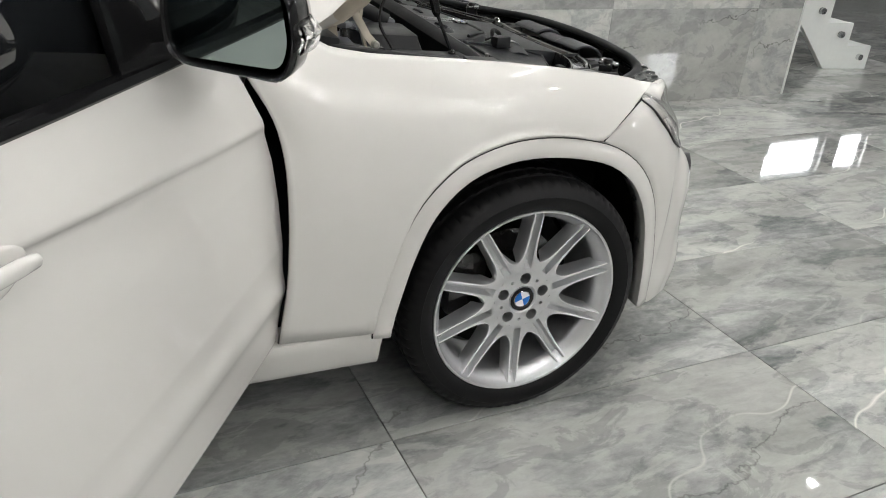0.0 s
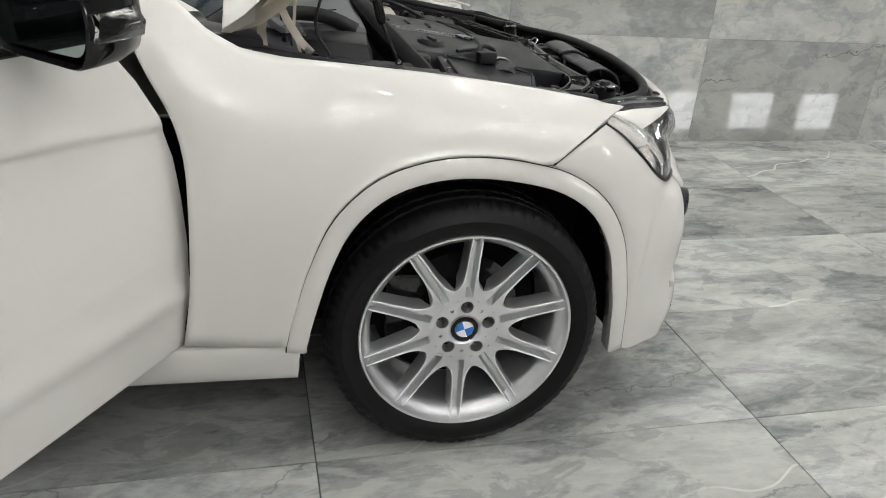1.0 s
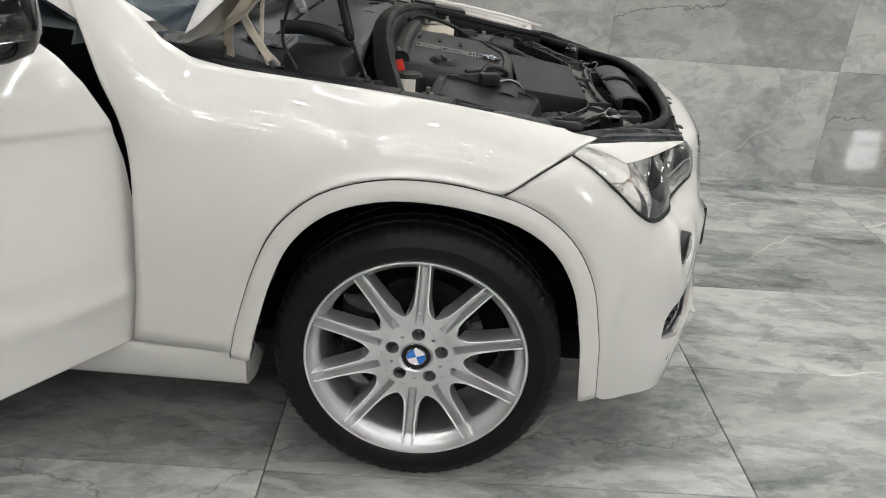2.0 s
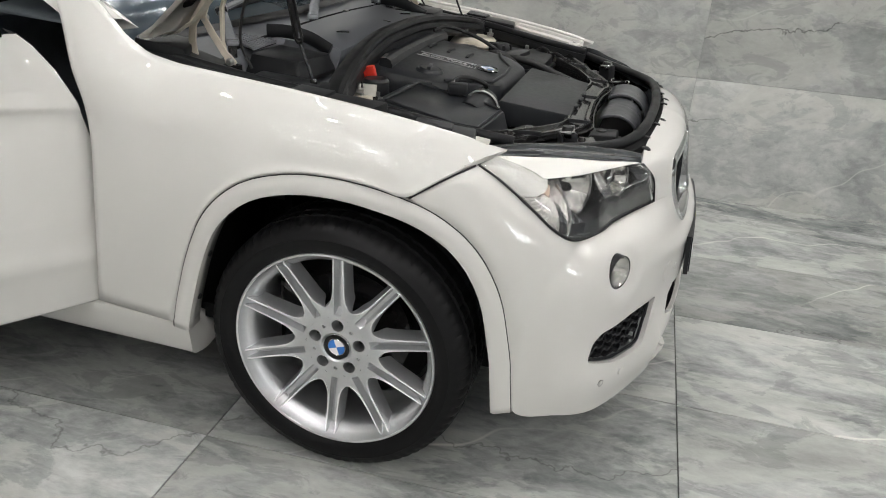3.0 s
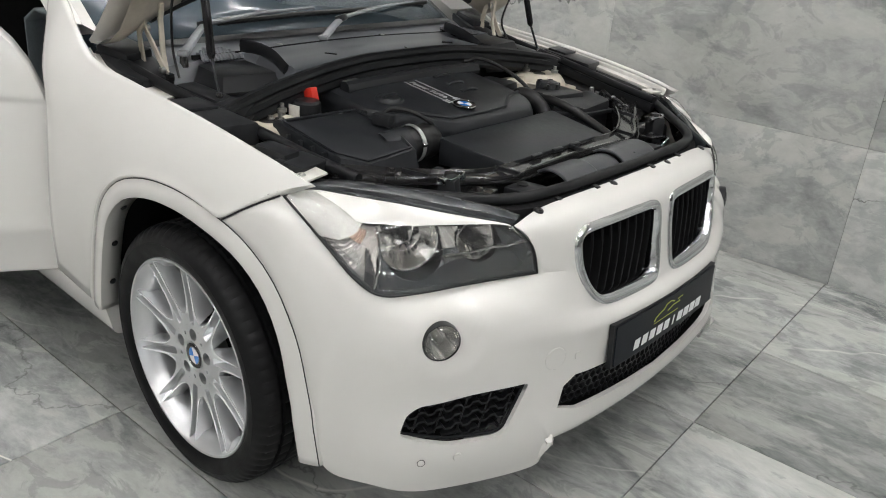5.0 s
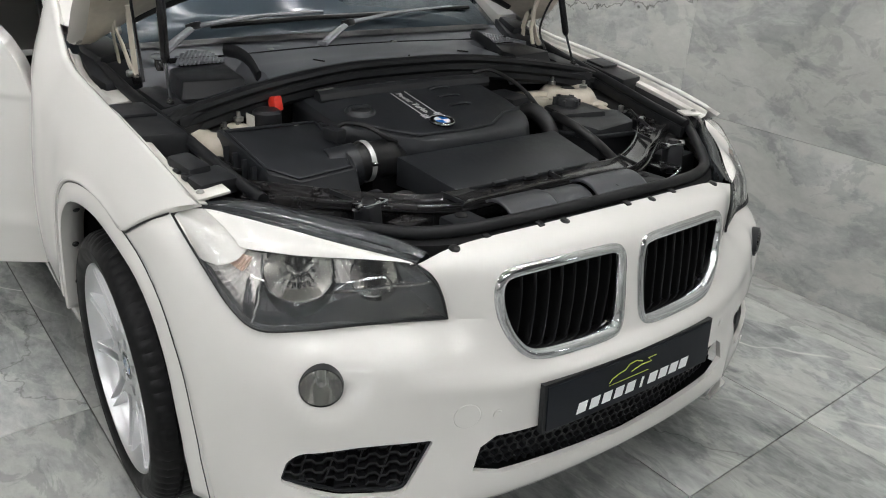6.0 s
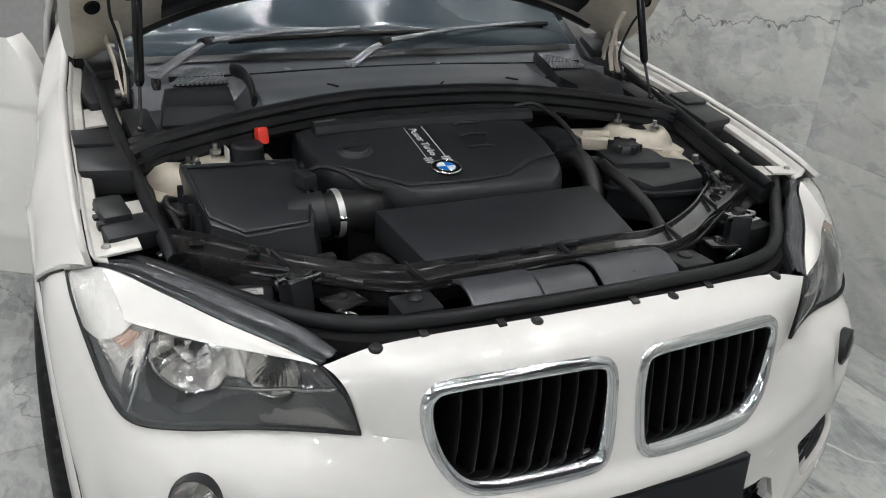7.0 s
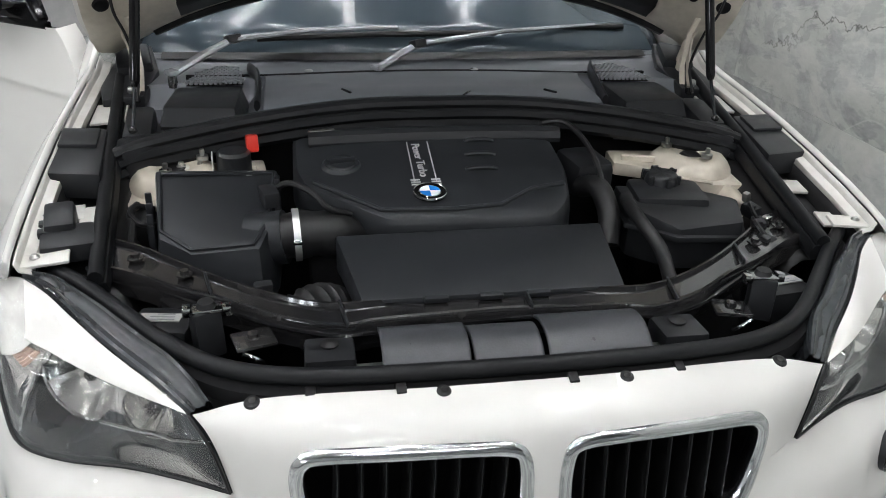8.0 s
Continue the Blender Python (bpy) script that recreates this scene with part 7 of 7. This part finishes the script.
def wiper(pivot, elbow, tip, blade0, blade1):
    g = empty("wiper", car, "wiper arm resting on the windscreen, grey sheen in its colour")
    part("pivot", lathe(bmesh.new(), [(0.0, 0.014), (0.006, 0.014), (0.010, 0.008), (0.012, -0.02)], Matrix.Translation(pivot), 16), BAR, g)
    pts = [V(pivot) + V((0, 0, 0.01)), V(pivot).lerp(V(elbow), 0.5) + V((0, 0, 0.008)), V(elbow), V(elbow).lerp(V(tip), 0.45) + V((0, 0, 0.008)), V(tip)]
    part("arm", tube(bmesh.new(), pts, [0.015, 0.014, 0.013, 0.010, 0.007], 8, flat=0.55), ARM, g)
    part("knuckle", box(bmesh.new(), V(elbow), (0.030, 0.036, 0.020), (0, -20, 30), 0.005), PLASTIC, g)
    part("pivot_cap", box(bmesh.new(), V(pivot) + V((0, 0, 0.014)), (0.030, 0.026, 0.014), (0, 0, 40), 0.006), ARM, g)
    part("blade", tube(bmesh.new(), [V(blade0), V(blade0).lerp(V(blade1), 0.5) + V((0, 0, 0.004)), V(blade1)], 0.010, 8, flat=0.8), RUBBER, g)


wiper((-0.388, -0.589, 0.925), (-0.495, -0.456, 0.990), (-0.525, -0.055, 1.012), (-0.52, -0.40, 0.985), (-0.535, 0.20, 0.995))
wiper((-0.402, -0.117, 0.930), (-0.440, -0.015, 0.990), (-0.640, 0.506, 0.995), (-0.585, 0.22, 0.985), (-0.665, 0.60, 0.985))

# ---- cabin: pillars, roof, dash, rear body ----
cabin = empty("cabin", car, "white car body with dark interior")
for s in (1, -1):
    bm = bmesh.new()
    rows = []
    for f in [k / 10 for k in range(11)]:
        p = V((-0.60 - 0.95 * f, -0.765 + 0.12 * f + 0.05 * f * f, 0.985 + 0.50 * f - 0.08 * f * f))
        rows.append([p + V((0.06, 0.035, -0.01)), p + V((0.05, 0.0, 0.012)), p + V((0.0, -0.012, 0.012)), p + V((-0.05, -0.022, -0.02)), p + V((-0.05, 0.03, -0.03))])
    grid_mesh(bm, rows, closed=True)
    bmesh.ops.recalc_face_normals(bm, faces=bm.faces)
    part("pillar", bm if s > 0 else flip_y(bm), PAINT, cabin, angle=50)
bm = bmesh.new()
rows = []
for k in range(25):
    y = -0.62 + 1.24 * k / 24
    c2 = (y / 0.62) ** 2
    rows.append([V((x - 0.10 * c2 * e, y * w, z - 0.05 * c2)) for x, z, w, e in ((-1.25, 1.36, 1, -1), (-1.45, 1.44, 1, 0), (-1.9, 1.50, 1, 0), (-2.6, 1.49, 1, 0), (-3.1, 1.43, 0.97, 0), (-3.35, 1.36, 0.95, 0))])
grid_mesh(bm, rows, flip=True)
bmesh.ops.recalc_face_normals(bm, faces=bm.faces)
solid(part("roof", bm, PAINT, cabin, "white roof", angle=60), 0.03)
for s in (1, -1):
    bm = bmesh.new()
    rows = []
    for x, top, y_in in ((-1.70, 0.98, 0.0), (-1.95, 0.99, 0.0), (-2.3, 1.0, 0.0), (-2.9, 1.03, 0.01), (-3.3, 1.04, 0.06), (-3.55, 1.02, 0.2)):
        lo = 0.33 if x > -2.3 else (0.74 if x > -3.1 else 0.35)
        rows.append(rail([(x, -0.88 + y_in, lo), (x, -0.89 + y_in, lo + (top - lo) * 0.3), (x, -0.88 + y_in, lo + (top - lo) * 0.7), (x, -0.82 + y_in, top)], 9))
    grid_mesh(bm, rows)
    bmesh.ops.recalc_face_normals(bm, faces=bm.faces)
    ob = part("rear_side", bm if s > 0 else flip_y(bm), PAINT, cabin, "white rear side panel", angle=60)
    solid(ob, 0.02, 0.0)
    bm = bmesh.new()
    grid_mesh(bm, [[V((-1.72, -0.815, 0.99)), V((-1.75, -0.63, 1.43))], [V((-2.6, -0.815, 1.01)), V((-2.6, -0.63, 1.43))], [V((-3.35, -0.76, 1.03)), V((-3.2, -0.58, 1.38))]])
    solid(part("rear_glass", bm if s > 0 else flip_y(bm), PANE, cabin, "dark tinted rear side glass"), 0.004)
bm = bmesh.new()
grid_mesh(bm, [[V((-3.36, y * 0.95, 1.36)), V((-3.56, y, 1.02)), V((-3.66, y * 1.1, 0.75)), V((-3.62, y * 1.15, 0.35))] for y in [-0.6 + 1.2 * k / 12 for k in range(13)]])
solid(part("tailgate", bm, PAINT, cabin, "white tailgate", angle=60), 0.03)
bm = bmesh.new()
grid_mesh(bm, [[V((x, 0.874, 0.335)), V((x, 0.888, 0.5)), V((x, 0.876, 0.66)), V((x, 0.855, 0.80)), V((x, 0.80, 0.99))] for x in (-0.63, -1.0, -1.4, -1.70)])
bmesh.ops.recalc_face_normals(bm, faces=bm.faces)
solid(part("closed_door", bm, PAINT, cabin, "white closed front door", angle=60), 0.02, 0.0)
bm = bmesh.new()
grid_mesh(bm, [[V((-0.80, 0.79, 1.0)), V((-1.30, 0.64, 1.38))], [V((-1.70, 0.80, 1.0)), V((-1.70, 0.63, 1.43))]])
solid(part("side_glass", bm, PANE, cabin, "dark tinted side glass"), 0.004)
bm = bmesh.new()
box(bm, (-1.9, 0, 0.32), (3.2, 1.60, 0.04))
part("cabin_floor", bm, DARK, cabin, smooth=False)
part("underbody", box(bmesh.new(), (-1.45, 0, 0.245), (4.0, 1.22, 0.09), bevel=0.02), DARK, cabin, "dark underbody panel")
part("underbody", box(bmesh.new(), (-1.38, 0, 0.25), (1.9, 1.52, 0.08), bevel=0.02), DARK, cabin)
bm = bmesh.new()
rows = [[V((-0.56 - 0.2 * (y / 0.7) ** 2, y, 0.925)), V((-0.75, y, 0.955)), V((-1.0, y, 0.965 + 0.03 * math.exp(-((y + 0.35) / 0.2) ** 2))), V((-1.08, y, 0.93)), V((-1.10, y, 0.70)), V((-0.95, y, 0.45))] for y in [-0.70 + 1.4 * k / 24 for k in range(25)]]
grid_mesh(bm, rows)
solid(part("dashboard", bm, TRIM_DASH, cabin, "dashboard in grey-blue, lightened to brighten the windscreen"), 0.01)
for y in (-0.36, 0.36):
    bm = bmesh.new()
    box(bm, (-1.60, y, 0.56), (0.52, 0.50, 0.20), (0, -6, 0), 0.06, 3)
    box(bm, (-1.90, y, 0.90), (0.14, 0.48, 0.66), (0, -14, 0), 0.05, 3)
    box(bm, (-2.02, y, 1.28), (0.10, 0.26, 0.18), (0, -10, 0), 0.04, 3)
    part("seat", bm, RUBBER, cabin, "black front seat")
bm = lathe(bmesh.new(), [(0.170, 0.0), (0.182, 0.014), (0.194, 0.0), (0.182, -0.014), (0.170, 0.0)], pose(-1.24, -0.36, 0.92, 0, -65, 0), 40)
part("steering_wheel", bm, PLASTIC, cabin)

# ---- floor and wall tiles ----
TX, TY, JOINT = 1.178, 0.562, 0.003
THIN = 0.0011


def tile_mesh(name, w, h, mat, joint=JOINT):
    bm = box(bmesh.new(), (0, 0, 0), (w - joint, h - joint, 0.012))
    top = [e for e in bm.edges if all(v.co.z > 0 for v in e.verts)]
    bmesh.ops.bevel(bm, geom=top, offset=0.001, segments=1, affect="EDGES")
    me = bpy.data.meshes.new(name)
    bm.to_mesh(me)
    bm.free()
    me.materials.append(mat)
    return me


def lay(parent, me, m):
    ob = new("tile", me)
    ob.parent = parent
    ob.matrix_parent_inverse = parent.matrix_basis.inverted()
    ob.matrix_basis = m
    return ob


floor_tile = tile_mesh("tile", TX, TY, FLOOR_TILE)
GX, GY = 0.8065, -0.8655  # a joint crossing beside the front wheel, in the hall's own axes
extra = []
for i in range(-5, 10):
    for j in range(-11, 13):
        cx, cy = GX + (i + 0.5) * TX, GY + (j + 0.5) * TY
        if X0 < cx < X1 and Y0 < cy < Y1 and not (cy > WALL_Y + 0.2 and cx < WALL_END):
            at = ROOM @ pose(cx, cy, -0.006, 0, 0, 180 * ((i * 7 + j * 3) % 2))
            near = -2.6 < cx < 6.2 and cy > -3.6
            if near:
                lay(floor, floor_tile, at)
            else:
                extra.append(at)
far = bmesh.new()
for at in extra:
    tmp = len(far.verts)
    far.from_mesh(floor_tile)
    far.verts.ensure_lookup_table()
    bmesh.ops.transform(far, matrix=at, verts=far.verts[tmp:])
tagged(part("floor_tiles", far, FLOOR_TILE, floor, smooth=False), kind="stuff").matrix_parent_inverse = floor.matrix_basis.inverted()

WX, WZ = 1.165, 0.585
wall_tile = tile_mesh("tile", WX, WZ, WALL_TILE, THIN)
last = WALL_END - (0.815 + 2 * WX)
end_tile = tile_mesh("tile", last, WZ, WALL_TILE, THIN)
for i in range(-5, 3):
    for j in range(6):
        cx, cz = 0.815 + (i + 0.5) * WX, (j + 0.5) * WZ
        if cx - WX / 2 < X0 or cz + WZ / 2 > CEIL + 0.3:
            continue
        if i == 2:
            cx = WALL_END - last / 2
        lay(wall_north, end_tile if i == 2 else wall_tile, ROOM @ pose(cx, WALL_Y + 0.012, cz, 90, 0, 0))
# bright metal edge trim at the wall's end
edge = slab("trim", (WALL_END + 0.004, WALL_Y + 0.10, CEIL / 2), (0.008, 0.21, CEIL), STAIR, label="white edge trim at the end of the wall")
